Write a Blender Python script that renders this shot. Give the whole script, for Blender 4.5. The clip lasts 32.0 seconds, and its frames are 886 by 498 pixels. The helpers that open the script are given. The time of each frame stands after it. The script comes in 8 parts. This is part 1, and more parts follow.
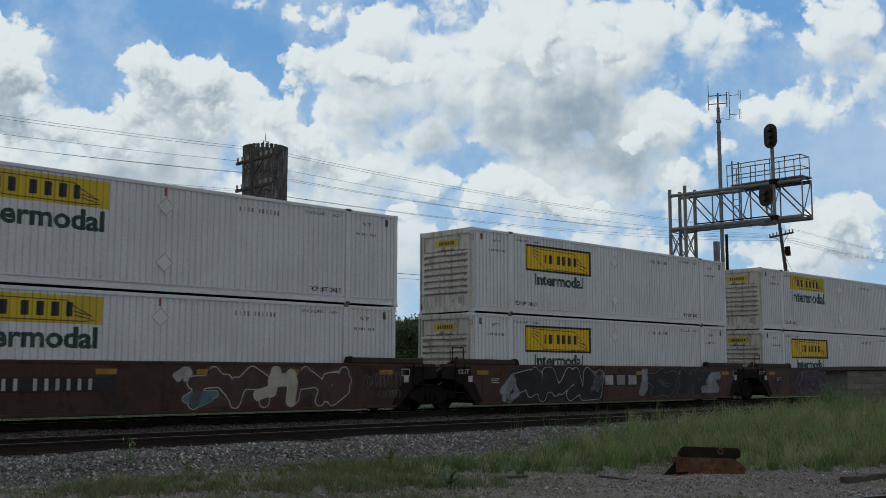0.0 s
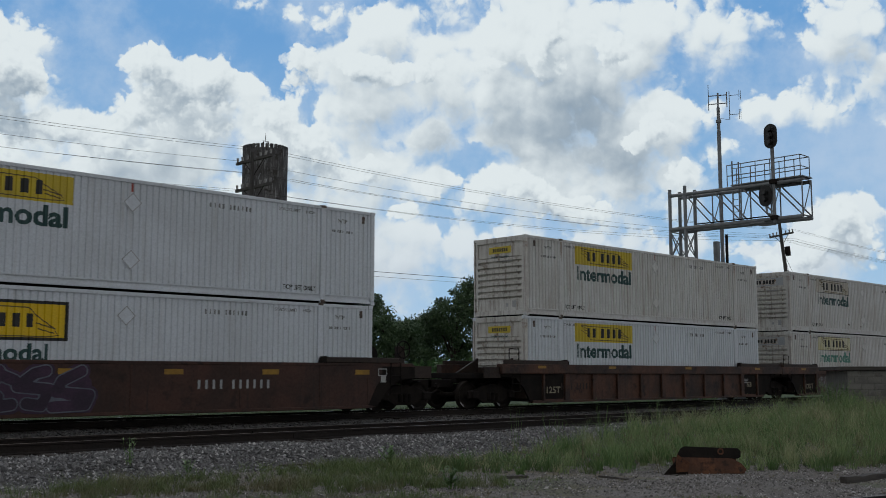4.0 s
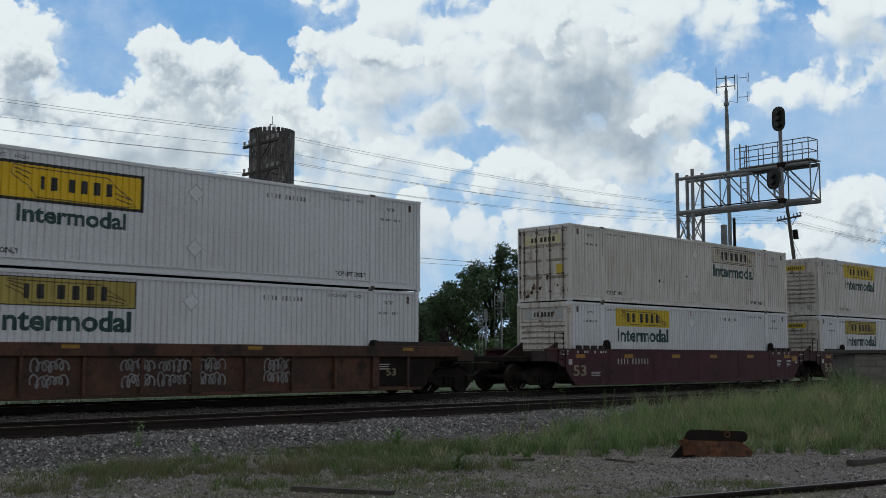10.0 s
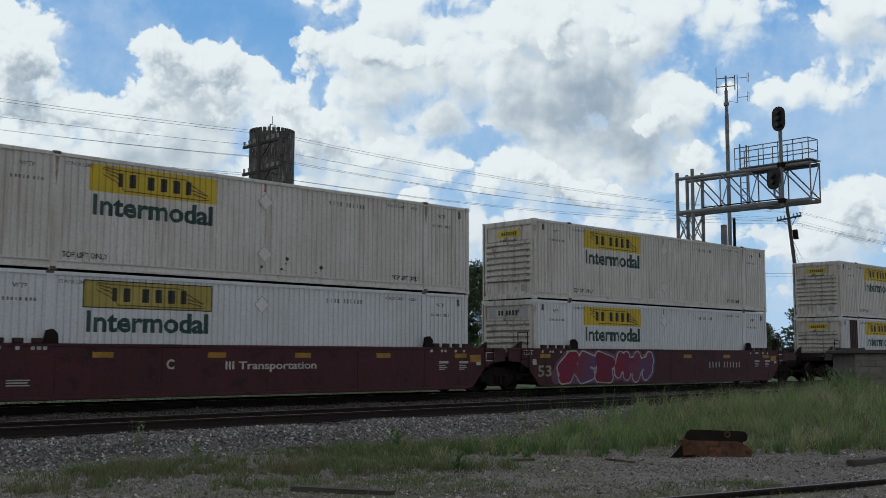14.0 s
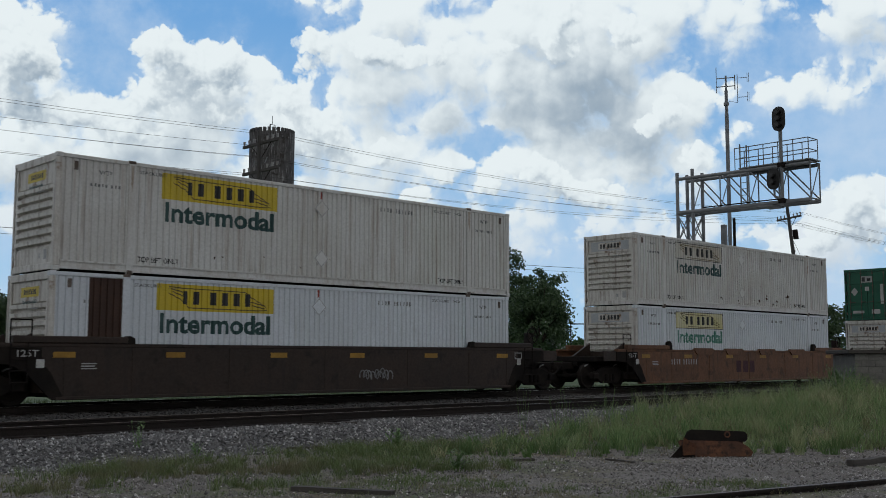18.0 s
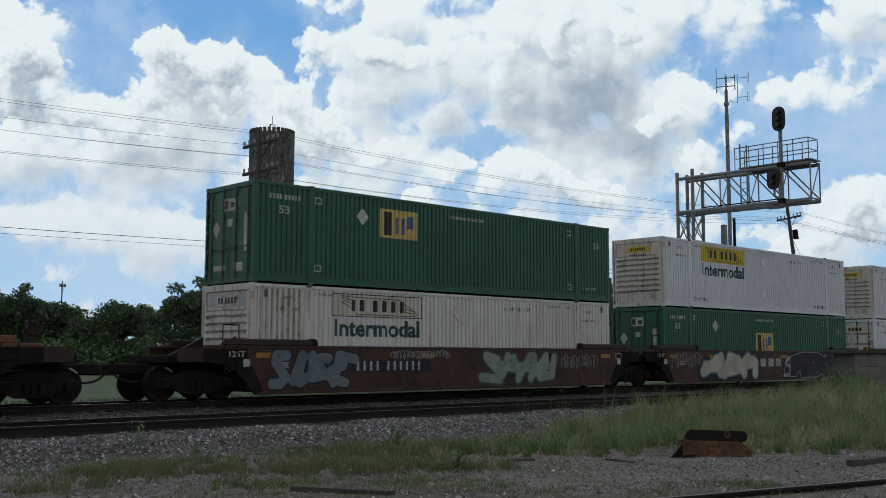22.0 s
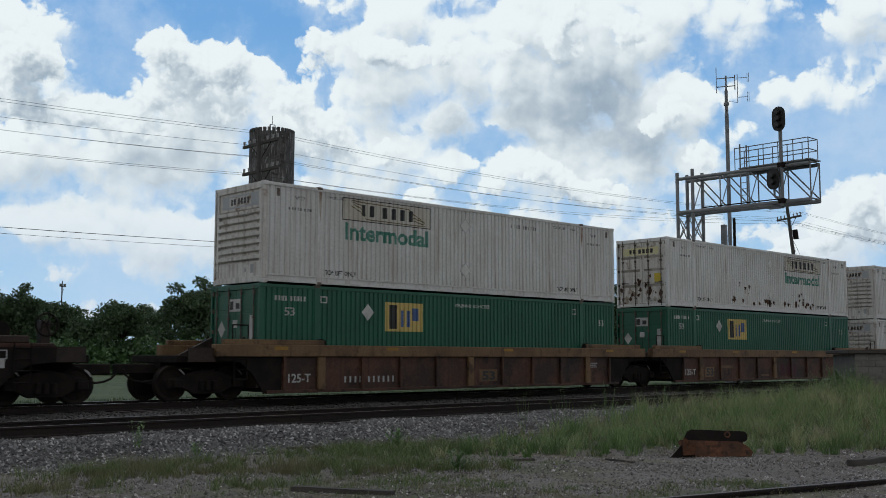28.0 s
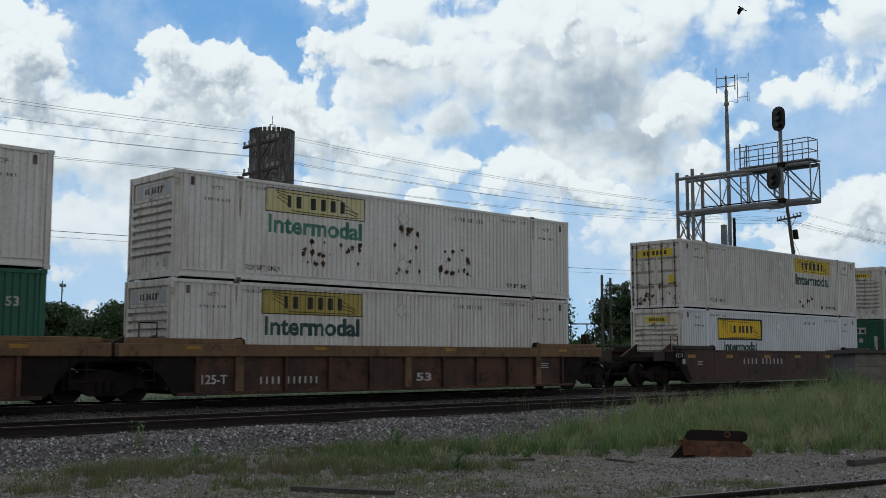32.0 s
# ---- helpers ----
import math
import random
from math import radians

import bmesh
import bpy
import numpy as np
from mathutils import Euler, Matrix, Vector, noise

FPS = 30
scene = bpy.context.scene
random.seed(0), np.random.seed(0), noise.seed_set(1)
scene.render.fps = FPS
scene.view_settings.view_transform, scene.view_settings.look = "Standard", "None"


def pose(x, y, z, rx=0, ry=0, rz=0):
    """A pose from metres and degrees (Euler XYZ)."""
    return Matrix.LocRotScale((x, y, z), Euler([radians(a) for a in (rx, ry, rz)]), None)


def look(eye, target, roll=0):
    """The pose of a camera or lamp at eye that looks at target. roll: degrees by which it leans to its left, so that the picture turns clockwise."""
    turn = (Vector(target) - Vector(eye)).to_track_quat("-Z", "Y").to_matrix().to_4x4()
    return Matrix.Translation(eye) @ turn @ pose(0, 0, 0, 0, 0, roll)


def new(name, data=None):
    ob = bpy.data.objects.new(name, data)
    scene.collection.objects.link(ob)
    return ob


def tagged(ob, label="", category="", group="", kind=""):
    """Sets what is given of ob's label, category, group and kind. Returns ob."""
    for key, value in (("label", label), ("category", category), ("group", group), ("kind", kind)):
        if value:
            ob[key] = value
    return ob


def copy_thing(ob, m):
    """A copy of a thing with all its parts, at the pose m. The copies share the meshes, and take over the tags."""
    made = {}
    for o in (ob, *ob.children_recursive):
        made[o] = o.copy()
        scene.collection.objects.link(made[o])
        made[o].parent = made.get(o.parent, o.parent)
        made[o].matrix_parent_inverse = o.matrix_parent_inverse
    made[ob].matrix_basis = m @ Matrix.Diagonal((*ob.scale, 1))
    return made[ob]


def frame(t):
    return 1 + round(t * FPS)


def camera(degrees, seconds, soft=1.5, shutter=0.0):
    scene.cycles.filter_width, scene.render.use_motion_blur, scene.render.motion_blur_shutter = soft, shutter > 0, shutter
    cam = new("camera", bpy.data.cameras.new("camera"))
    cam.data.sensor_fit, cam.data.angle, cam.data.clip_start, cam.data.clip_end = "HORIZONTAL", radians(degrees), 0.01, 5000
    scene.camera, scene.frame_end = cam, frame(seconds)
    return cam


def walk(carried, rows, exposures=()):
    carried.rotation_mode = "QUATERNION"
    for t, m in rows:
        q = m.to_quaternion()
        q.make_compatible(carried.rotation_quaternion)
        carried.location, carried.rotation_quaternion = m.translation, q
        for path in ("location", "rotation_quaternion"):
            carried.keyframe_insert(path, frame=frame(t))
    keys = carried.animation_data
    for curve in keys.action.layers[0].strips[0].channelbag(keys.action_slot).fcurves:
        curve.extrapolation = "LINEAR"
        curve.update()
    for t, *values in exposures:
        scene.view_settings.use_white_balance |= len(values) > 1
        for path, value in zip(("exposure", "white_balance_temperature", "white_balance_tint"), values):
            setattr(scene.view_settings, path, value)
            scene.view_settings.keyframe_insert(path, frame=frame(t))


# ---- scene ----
# ---------------------------------------------------------------- camera
EYE = (0.0, 0.0, 1.18)
cam = camera(46.07, 32.0, soft=0.9, shutter=0.1)


def aim(yaw, pitch, roll):
    y, p = radians(yaw), radians(pitch)
    t = (EYE[0] + math.sin(y) * math.cos(p), EYE[1] + math.cos(y) * math.cos(p), EYE[2] + math.sin(p))
    return look(EYE, t, roll)


# the tripod is nudged down and to the left between 7.3 and 8.5 s: seconds, share of the turn, share of the tilt
NUDGE = ((7.3, 0.0, 0.0), (7.4, 0.03, 0.13), (7.5, 0.22, 0.27), (7.6, 0.28, 0.39), (7.7, 0.57, 0.43), (7.8, 1.05, 0.55),
         (7.9, 1.18, 0.58), (8.0, 1.22, 0.67), (8.1, 1.5, 1.48), (8.2, 1.2, 1.19), (8.3, 1.0, 1.0), (8.5, 1.0, 1.0))
rows = [(0.0, aim(44.034, 6.837, 0.067))]
for t, a, b in NUDGE:
    rows.append((t, aim(44.034 - 0.382 * a, 6.837 - 0.907 * b, 0.07)))
rows.append((32.0, aim(43.651, 5.929, 0.073)))
walk(cam, rows, exposures=((0.0, -0.18), (8.0, -0.11), (14.0, -0.05), (20.0, -0.04), (26.0, 0.0), (32.0, 0.0)))

# ---------------------------------------------------------------- world and sun
SUN_AZ, SUN_EL = 20.0, 64.0      # degrees from +Y towards +X, and above the horizon: high behind the train
world = bpy.data.worlds.new("sky")
scene.world = world
world.use_nodes = True
wn, wl = world.node_tree.nodes, world.node_tree.links
wn.clear()
w_out, w_bg, w_sky = wn.new("ShaderNodeOutputWorld"), wn.new("ShaderNodeBackground"), wn.new("ShaderNodeTexSky")
w_sky.sky_type, w_sky.sun_disc = "NISHITA", False
w_sky.sun_elevation, w_sky.sun_rotation = radians(SUN_EL), radians(SUN_AZ)
w_sky.dust_density, w_sky.air_density = 2.0, 1.0
w_noise, w_co, w_ramp, w_mix = wn.new("ShaderNodeTexNoise"), wn.new("ShaderNodeTexCoord"), wn.new("ShaderNodeMapRange"), wn.new("ShaderNodeMix")
w_noise.inputs["Scale"].default_value, w_noise.inputs["Detail"].default_value = 3.0, 6.0
w_ramp.inputs[1].default_value, w_ramp.inputs[2].default_value = 0.30, 0.50
w_mix.data_type = "RGBA"
w_mix.inputs["B"].default_value = (7.3, 7.45, 7.6, 1)
wl.new(w_co.outputs["Generated"], w_noise.inputs["Vector"])
wl.new(w_noise.outputs["Fac"], w_ramp.inputs[0])
wl.new(w_ramp.outputs[0], w_mix.inputs["Factor"])
wl.new(w_sky.outputs[0], w_mix.inputs["A"])
wl.new(w_mix.outputs["Result"], w_bg.inputs["Color"])
w_bg.inputs["Strength"].default_value = 0.075
wl.new(w_bg.outputs[0], w_out.inputs[0])

sun = new("sun", bpy.data.lights.new("sun", "SUN"))
sun.data.energy, sun.data.angle, sun.data.color = 0.35, radians(12), (1.0, 0.96, 0.9)
a, e = radians(SUN_AZ), radians(SUN_EL)
sun.matrix_world = look((math.sin(a) * math.cos(e) * 50, math.cos(a) * math.cos(e) * 50, math.sin(e) * 50), (0, 0, 0))

# ---------------------------------------------------------------- materials


def nodes_of(name):
    m = bpy.data.materials.new(name)
    m.use_nodes = True
    n, l = m.node_tree.nodes, m.node_tree.links
    return m, n, l, n["Principled BSDF"]


def noise_node(n, l, vec, scale, detail=4.0, rough=0.6):
    k = n.new("ShaderNodeTexNoise")
    k.inputs["Scale"].default_value, k.inputs["Detail"].default_value, k.inputs["Roughness"].default_value = scale, detail, rough
    l.new(vec, k.inputs["Vector"])
    return k.outputs["Fac"]


def ranged(n, l, val, a, b, c=0.0, d=1.0, smooth=True):
    k = n.new("ShaderNodeMapRange")
    k.interpolation_type = "SMOOTHSTEP" if smooth else "LINEAR"
    for i, v in enumerate((a, b, c, d)):
        k.inputs[i + 1].default_value = v
    l.new(val, k.inputs[0])
    return k.outputs[0]


def mathn(n, l, op, a, b=None):
    k = n.new("ShaderNodeMath")
    k.operation = op
    for i, v in enumerate((a, b)):
        if v is None:
            continue
        if isinstance(v, (int, float)):
            k.inputs[i].default_value = v
        else:
            l.new(v, k.inputs[i])
    return k.outputs[0]


def mixn(n, l, fac, a, b):
    k = n.new("ShaderNodeMix")
    k.data_type = "RGBA"
    if isinstance(fac, (int, float)):
        k.inputs["Factor"].default_value = fac
    else:
        l.new(fac, k.inputs["Factor"])
    for s, v in (("A", a), ("B", b)):
        if isinstance(v, tuple):
            k.inputs[s].default_value = (*v[:3], 1)
        else:
            l.new(v, k.inputs[s])
    return k.outputs["Result"]


def coords(n, l, shift=True, stretch=(1, 1, 1)):
    """Object coordinates, moved for each object by its random number."""
    co = n.new("ShaderNodeTexCoord").outputs["Object"]
    mp = n.new("ShaderNodeMapping")
    mp.inputs["Scale"].default_value = stretch
    l.new(co, mp.inputs["Vector"])
    if not shift:
        return mp.outputs[0]
    r = n.new("ShaderNodeObjectInfo").outputs["Random"]
    add = n.new("ShaderNodeVectorMath")
    add.operation = "ADD"
    l.new(mp.outputs[0], add.inputs[0])
    l.new(mathn(n, l, "MULTIPLY", r, 37.0), add.inputs[1])
    return add.outputs[0]


def bumped(n, l, bsdf, height, strength, dist=0.01):
    b = n.new("ShaderNodeBump")
    b.inputs["Strength"].default_value, b.inputs["Distance"].default_value = strength, dist
    l.new(height, b.inputs["Height"])
    l.new(b.outputs[0], bsdf.inputs["Normal"])


def mat(name, c1, c2=None, scale=1.5, fine=25.0, rough=0.6, metal=0.0, bump=0.15, spot=None, spot_lo=0.6, spot_hi=0.7,
        stretch=(1, 1, 1), shift=True, streak=None, streak_amt=0.5, streak_lo=0.5, streak_hi=0.78, island=0.0, spec=0.35):
    """Paint, metal or stone: two colours in broad patches, fine grain, and spots or streaks of wear."""
    m, n, l, b = nodes_of(name)
    v = coords(n, l, shift, stretch)
    big, small = noise_node(n, l, v, scale), noise_node(n, l, v, fine, 6.0, 0.7)
    c2 = c2 or tuple(x * 0.7 for x in c1)
    col = mixn(n, l, ranged(n, l, big, 0.35, 0.65), c1, c2)
    col = mixn(n, l, ranged(n, l, small, 0.3, 0.8, 0.0, 0.45), col, tuple(x * 0.55 for x in c2))
    if streak:
        vs = coords(n, l, shift, (3.5, 3.5, 0.22))
        s1 = ranged(n, l, noise_node(n, l, vs, 1.6, 5.0, 0.7), streak_lo, streak_hi, 0.0, streak_amt)
        col = mixn(n, l, s1, col, streak)
    if spot:
        s2 = ranged(n, l, noise_node(n, l, v, scale * 2.2, 6.0, 0.65), spot_lo, spot_hi)
        col = mixn(n, l, s2, col, spot)
    if island:
        r = n.new("ShaderNodeNewGeometry").outputs["Random Per Island"]
        col = mixn(n, l, mathn(n, l, "MULTIPLY", r, island), col, tuple(x * 0.3 for x in c2))
    l.new(col, b.inputs["Base Color"])
    l.new(ranged(n, l, small, 0.2, 0.8, max(rough - 0.12, 0.03), min(rough + 0.12, 1.0)), b.inputs["Roughness"])
    b.inputs["Metallic"].default_value, b.inputs["Specular IOR Level"].default_value = metal, spec
    if bump:
        bumped(n, l, b, small, bump, 0.01)
    return m


M_WHITE = mat("white_paint", (0.64, 0.68, 0.73), (0.58, 0.615, 0.655), 0.4, 18, 0.45, streak=(0.30, 0.27, 0.23), streak_amt=0.30, bump=0.05)
M_CREAM = mat("aged_white_paint", (0.63, 0.635, 0.625), (0.55, 0.545, 0.525), 0.5, 16, 0.55, streak=(0.25, 0.185, 0.13), streak_amt=0.55, streak_lo=0.46, streak_hi=0.74, bump=0.06)
M_RUSTY = mat("rust_spotted_white_paint", (0.66, 0.665, 0.655), (0.59, 0.585, 0.565), 0.5, 14, 0.55, streak=(0.22, 0.13, 0.07), streak_amt=0.55,
              bump=0.08)
M_END = mat("white_end_paint", (0.64, 0.63, 0.60), (0.56, 0.54, 0.50), 0.7, 16, 0.5, streak=(0.13, 0.080, 0.050), streak_amt=0.75, streak_lo=0.46, streak_hi=0.72, spot=(0.17, 0.10, 0.06), spot_lo=0.60, spot_hi=0.72, shift=False)
M_GREEN = mat("green_paint", (0.012, 0.105, 0.062), (0.010, 0.085, 0.05), 0.5, 20, 0.4, streak=(0.03, 0.06, 0.04), streak_amt=0.35, bump=0.05)
M_STREAK = mat("rust_streaks", (0.20, 0.12, 0.075), (0.42, 0.38, 0.33), 3.0, 20, 0.9, bump=0.1)
M_RUSTSPOT = mat("dark_rust", (0.040, 0.022, 0.014), (0.085, 0.045, 0.026), 4, 30, 0.95, bump=0.3)
# door dirt together with the shade between door panels, as one colour
M_GRIME_SHADE = mat("grimy_band", (0.36, 0.33, 0.29), (0.24, 0.21, 0.18), 2.0, 20, 0.8, bump=0.1)
M_YELLOW = mat("yellow_sticker", (0.62, 0.47, 0.03), (0.52, 0.40, 0.04), 0.8, 30, 0.45, bump=0.0, streak=(0.25, 0.17, 0.04), streak_amt=0.4)
M_YELLOW_NEW = mat("fresh_yellow_sticker", (0.74, 0.50, 0.012), (0.68, 0.46, 0.012), 0.8, 30, 0.4, bump=0.0)
M_MUSTARD = mat("weathered_yellow_sticker", (0.33, 0.27, 0.07), (0.42, 0.35, 0.10), 0.9, 25, 0.6, bump=0.0, streak=(0.16, 0.12, 0.06), streak_amt=0.6)
M_PALE = mat("bleached_yellow_sticker", (0.58, 0.53, 0.26), (0.62, 0.60, 0.45), 0.7, 25, 0.6, bump=0.0, streak=(0.50, 0.44, 0.12), streak_amt=0.8)
M_FADED = mat("faded_sticker", (0.55, 0.54, 0.50), (0.48, 0.44, 0.37), 0.8, 25, 0.6, bump=0.0, streak=(0.30, 0.22, 0.15), streak_amt=0.5)
M_INK = mat("black_lettering", (0.018, 0.02, 0.02), (0.03, 0.03, 0.03), 2, 30, 0.5, bump=0.0)
M_INK_GREY = mat("faded_grey_lettering", (0.30, 0.31, 0.31), (0.38, 0.38, 0.38), 2, 30, 0.6, bump=0.0)
M_INK_TEAL = mat("dark_green_lettering", (0.016, 0.055, 0.055), (0.03, 0.075, 0.072), 2, 30, 0.5, bump=0.0)
M_INK_GREEN = mat("faded_green_lettering", (0.035, 0.17, 0.125), (0.10, 0.25, 0.20), 1.5, 30, 0.6, bump=0.0)
M_INK_WHITE = mat("white_lettering", (0.50, 0.50, 0.485), (0.34, 0.34, 0.33), 2, 30, 0.6, bump=0.0)
M_MARK = mat("worn_black_stencil", (0.11, 0.115, 0.115), (0.24, 0.245, 0.245), 2.5, 30, 0.6, bump=0.0)
M_REDMARK = mat("red_mark", (0.36, 0.06, 0.04), (0.28, 0.05, 0.04), 2, 30, 0.6, bump=0.0)
M_SIGN_GREY = mat("grey_sticker", (0.42, 0.44, 0.46), (0.36, 0.38, 0.40), 2, 30, 0.6, bump=0.0)
M_GOLD = mat("gold_sticker", (0.56, 0.43, 0.14), (0.50, 0.38, 0.13), 2, 30, 0.5, bump=0.0)
M_BLUE = mat("blue_lettering", (0.07, 0.13, 0.30), None, 2, 30, 0.5, bump=0.0)
M_DARKSTEEL = mat("dark_grimy_steel", (0.012, 0.0105, 0.010), (0.020, 0.016, 0.014), 2.0, 30, 0.9, 0.0, 0.3, spec=0.1)
M_WHEEL = mat("wheel_steel", (0.014, 0.012, 0.011), (0.024, 0.019, 0.016), 3.0, 30, 0.85, 0.0, 0.2, spec=0.12)
M_CASTING = mat("worn_casting", (0.16, 0.13, 0.11), (0.08, 0.06, 0.05), 4.0, 40, 0.7, 0.3, 0.3)


def car_paint(name, c1, c2, grime):
    return mat(name, c1, c2, 0.75, 14, 0.65, streak=grime, streak_amt=0.9, spot=tuple(x * 0.45 for x in c2), spot_lo=0.52, spot_hi=0.68, bump=0.12)


M_BROWN = car_paint("brown_car_paint", (0.066, 0.027, 0.018), (0.036, 0.017, 0.012), (0.018, 0.012, 0.010))
M_RIBBROWN = car_paint("rust_brown_car_paint", (0.092, 0.038, 0.021), (0.034, 0.019, 0.014), (0.016, 0.012, 0.010))
M_RED = car_paint("dark_red_car_paint", (0.060, 0.0115, 0.019), (0.042, 0.010, 0.015), (0.018, 0.008, 0.010))
M_UMBER = car_paint("umber_car_paint", (0.034, 0.020, 0.014), (0.024, 0.015, 0.011), (0.014, 0.010, 0.009))
M_ORANGE = car_paint("orange_brown_car_paint", (0.150, 0.066, 0.030), (0.105, 0.049, 0.025), (0.04, 0.024, 0.016))
M_OCHRE = car_paint("ochre_car_paint", (0.175, 0.105, 0.048), (0.115, 0.066, 0.033), (0.05, 0.03, 0.018))
M_AMBER = mat("amber_reflector", (0.34, 0.19, 0.022), (0.24, 0.13, 0.018), 3, 30, 0.5, bump=0.0)
M_RAIL = mat("rusty_rail", (0.020, 0.014, 0.011), (0.014, 0.010, 0.009), 1.2, 25, 0.8, 0.1, 0.3, shift=False)
M_RAILTOP = mat("worn_rail_top", (0.15, 0.12, 0.10), (0.10, 0.075, 0.06), 0.6, 20, 0.45, 0.6, 0.1, shift=False)
M_SHINE = mat("bright_rail_top", (0.45, 0.44, 0.43), (0.38, 0.37, 0.36), 0.6, 20, 0.3, 0.9, 0.05, shift=False)
M_TIE = mat("creosoted_timber", (0.022, 0.017, 0.014), (0.038, 0.030, 0.026), 2.0, 22, 0.9, 0.0, 0.5, stretch=(3, 0.6, 3))
M_GALV = mat("galvanised_steel", (0.24, 0.25, 0.26), (0.17, 0.178, 0.185), 2.0, 30, 0.6, 0.2, 0.1)
M_SIGNALBLACK = mat("black_signal_paint", (0.012, 0.012, 0.013), (0.02, 0.02, 0.02), 2.0, 30, 0.5, 0.0, 0.1)
M_LENS = mat("dark_lens", (0.02, 0.022, 0.025), None, 2.0, 30, 0.15, 0.0, 0.0)
M_CONC = mat("weathered_concrete", (0.125, 0.120, 0.120), (0.080, 0.076, 0.077), 0.5, 5, 0.95, streak=(0.44, 0.44, 0.45), streak_amt=1.0, spot=(0.062, 0.055, 0.053), spot_lo=0.54, spot_hi=0.64, bump=0.6, spec=0.1)
M_BLOCK = mat("grey_concrete_block", (0.20, 0.19, 0.175), (0.14, 0.135, 0.125), 2.5, 30, 0.95, spot=(0.09, 0.08, 0.07), bump=0.5)
M_MORTAR = mat("mortar", (0.13, 0.125, 0.115), None, 3, 40, 1.0, bump=0.4)
M_POLE = mat("weathered_pole_timber", (0.085, 0.079, 0.075), (0.055, 0.051, 0.048), 1.5, 22, 0.9, bump=0.4, stretch=(4, 4, 0.4))
M_WIRE = mat("wire", (0.05, 0.05, 0.05), None, 2, 20, 0.6, 0.3, 0.0)
M_PORCELAIN = mat("porcelain", (0.36, 0.35, 0.34), (0.22, 0.21, 0.20), 2, 20, 0.3, 0.0, 0.0)
M_RUST = mat("rusted_plate", (0.15, 0.062, 0.030), (0.075, 0.036, 0.022), 3.0, 30, 0.9, 0.1, 0.5, spot=(0.03, 0.018, 0.014), spot_lo=0.5, spot_hi=0.66)
M_OLDWOOD = mat("grey_old_wood", (0.045, 0.04, 0.036), (0.08, 0.072, 0.065), 2, 25, 0.95, bump=0.5, stretch=(0.5, 5, 5))
M_SHED = mat("pale_metal_cladding", (0.42, 0.43, 0.43), (0.36, 0.37, 0.37), 0.4, 8, 0.6, bump=0.1)
M_BIRD = mat("dark_feathers", (0.02, 0.02, 0.022), None, 6, 40, 0.8, bump=0.1)


def foliage(name, c1, c2, c3):
    m, n, l, b = nodes_of(name)
    r = n.new("ShaderNodeNewGeometry").outputs["Random Per Island"]
    v = coords(n, l)
    col = mixn(n, l, r, c1, c2)
    col = mixn(n, l, ranged(n, l, noise_node(n, l, v, 0.9, 3), 0.45, 0.7), col, c3)
    l.new(col, b.inputs["Base Color"])
    b.inputs["Roughness"].default_value = 0.6
    tr = n.new("ShaderNodeBsdfTranslucent")
    mx = n.new("ShaderNodeMixShader")
    mx.inputs[0].default_value = 0.25
    l.new(col, tr.inputs["Color"])
    l.new(b.outputs[0], mx.inputs[1])
    l.new(tr.outputs[0], mx.inputs[2])
    l.new(mx.outputs[0], n["Material Output"].inputs[0])
    return m


M_LEAF = foliage("tree_leaves", (0.034, 0.066, 0.028), (0.072, 0.118, 0.048), (0.050, 0.088, 0.036))
M_BUSH = foliage("bush_leaves", (0.036, 0.090, 0.026), (0.07, 0.14, 0.042), (0.045, 0.095, 0.03))
M_GRASS = foliage("tall_grass", (0.080, 0.155, 0.044), (0.24, 0.32, 0.13), (0.36, 0.345, 0.20))
M_TURF = foliage("short_grass", (0.07, 0.115, 0.035), (0.14, 0.18, 0.06), (0.155, 0.14, 0.075))
M_LOWGRASS = foliage("low_grass", (0.05, 0.10, 0.028), (0.10, 0.16, 0.05), (0.15, 0.17, 0.07))
M_STRAW = foliage("dry_grass", (0.20, 0.165, 0.09), (0.15, 0.125, 0.07), (0.12, 0.11, 0.06))
M_FARGRASS = foliage("shaded_grass", (0.045, 0.075, 0.025), (0.075, 0.105, 0.04), (0.07, 0.09, 0.035))
M_WEED = foliage("weed", (0.075, 0.15, 0.04), (0.11, 0.19, 0.055), (0.09, 0.15, 0.05))
M_BARK = mat("bark", (0.055, 0.042, 0.032), (0.03, 0.024, 0.019), 4, 30, 0.9, bump=0.5)


def stone_mat(name, c1, c2, c3):
    m, n, l, b = nodes_of(name)
    r = n.new("ShaderNodeNewGeometry").outputs["Random Per Island"]
    col = mixn(n, l, ranged(n, l, r, 0.0, 0.6), c1, c2)
    col = mixn(n, l, ranged(n, l, r, 0.75, 1.0), col, c3)
    l.new(col, b.inputs["Base Color"])
    b.inputs["Roughness"].default_value = 0.9
    bumped(n, l, b, noise_node(n, l, coords(n, l, False), 60, 4), 0.3, 0.005)
    return m


M_STONE = stone_mat("ballast_stone", (0.050, 0.049, 0.050), (0.138, 0.136, 0.138), (0.36, 0.355, 0.35))
M_STONE_DARK = stone_mat("oily_ballast_stone", (0.018, 0.016, 0.015), (0.04, 0.037, 0.035), (0.11, 0.105, 0.10))
M_PEBBLE = stone_mat("yard_gravel", (0.070, 0.064, 0.059), (0.150, 0.142, 0.133), (0.42, 0.405, 0.39))


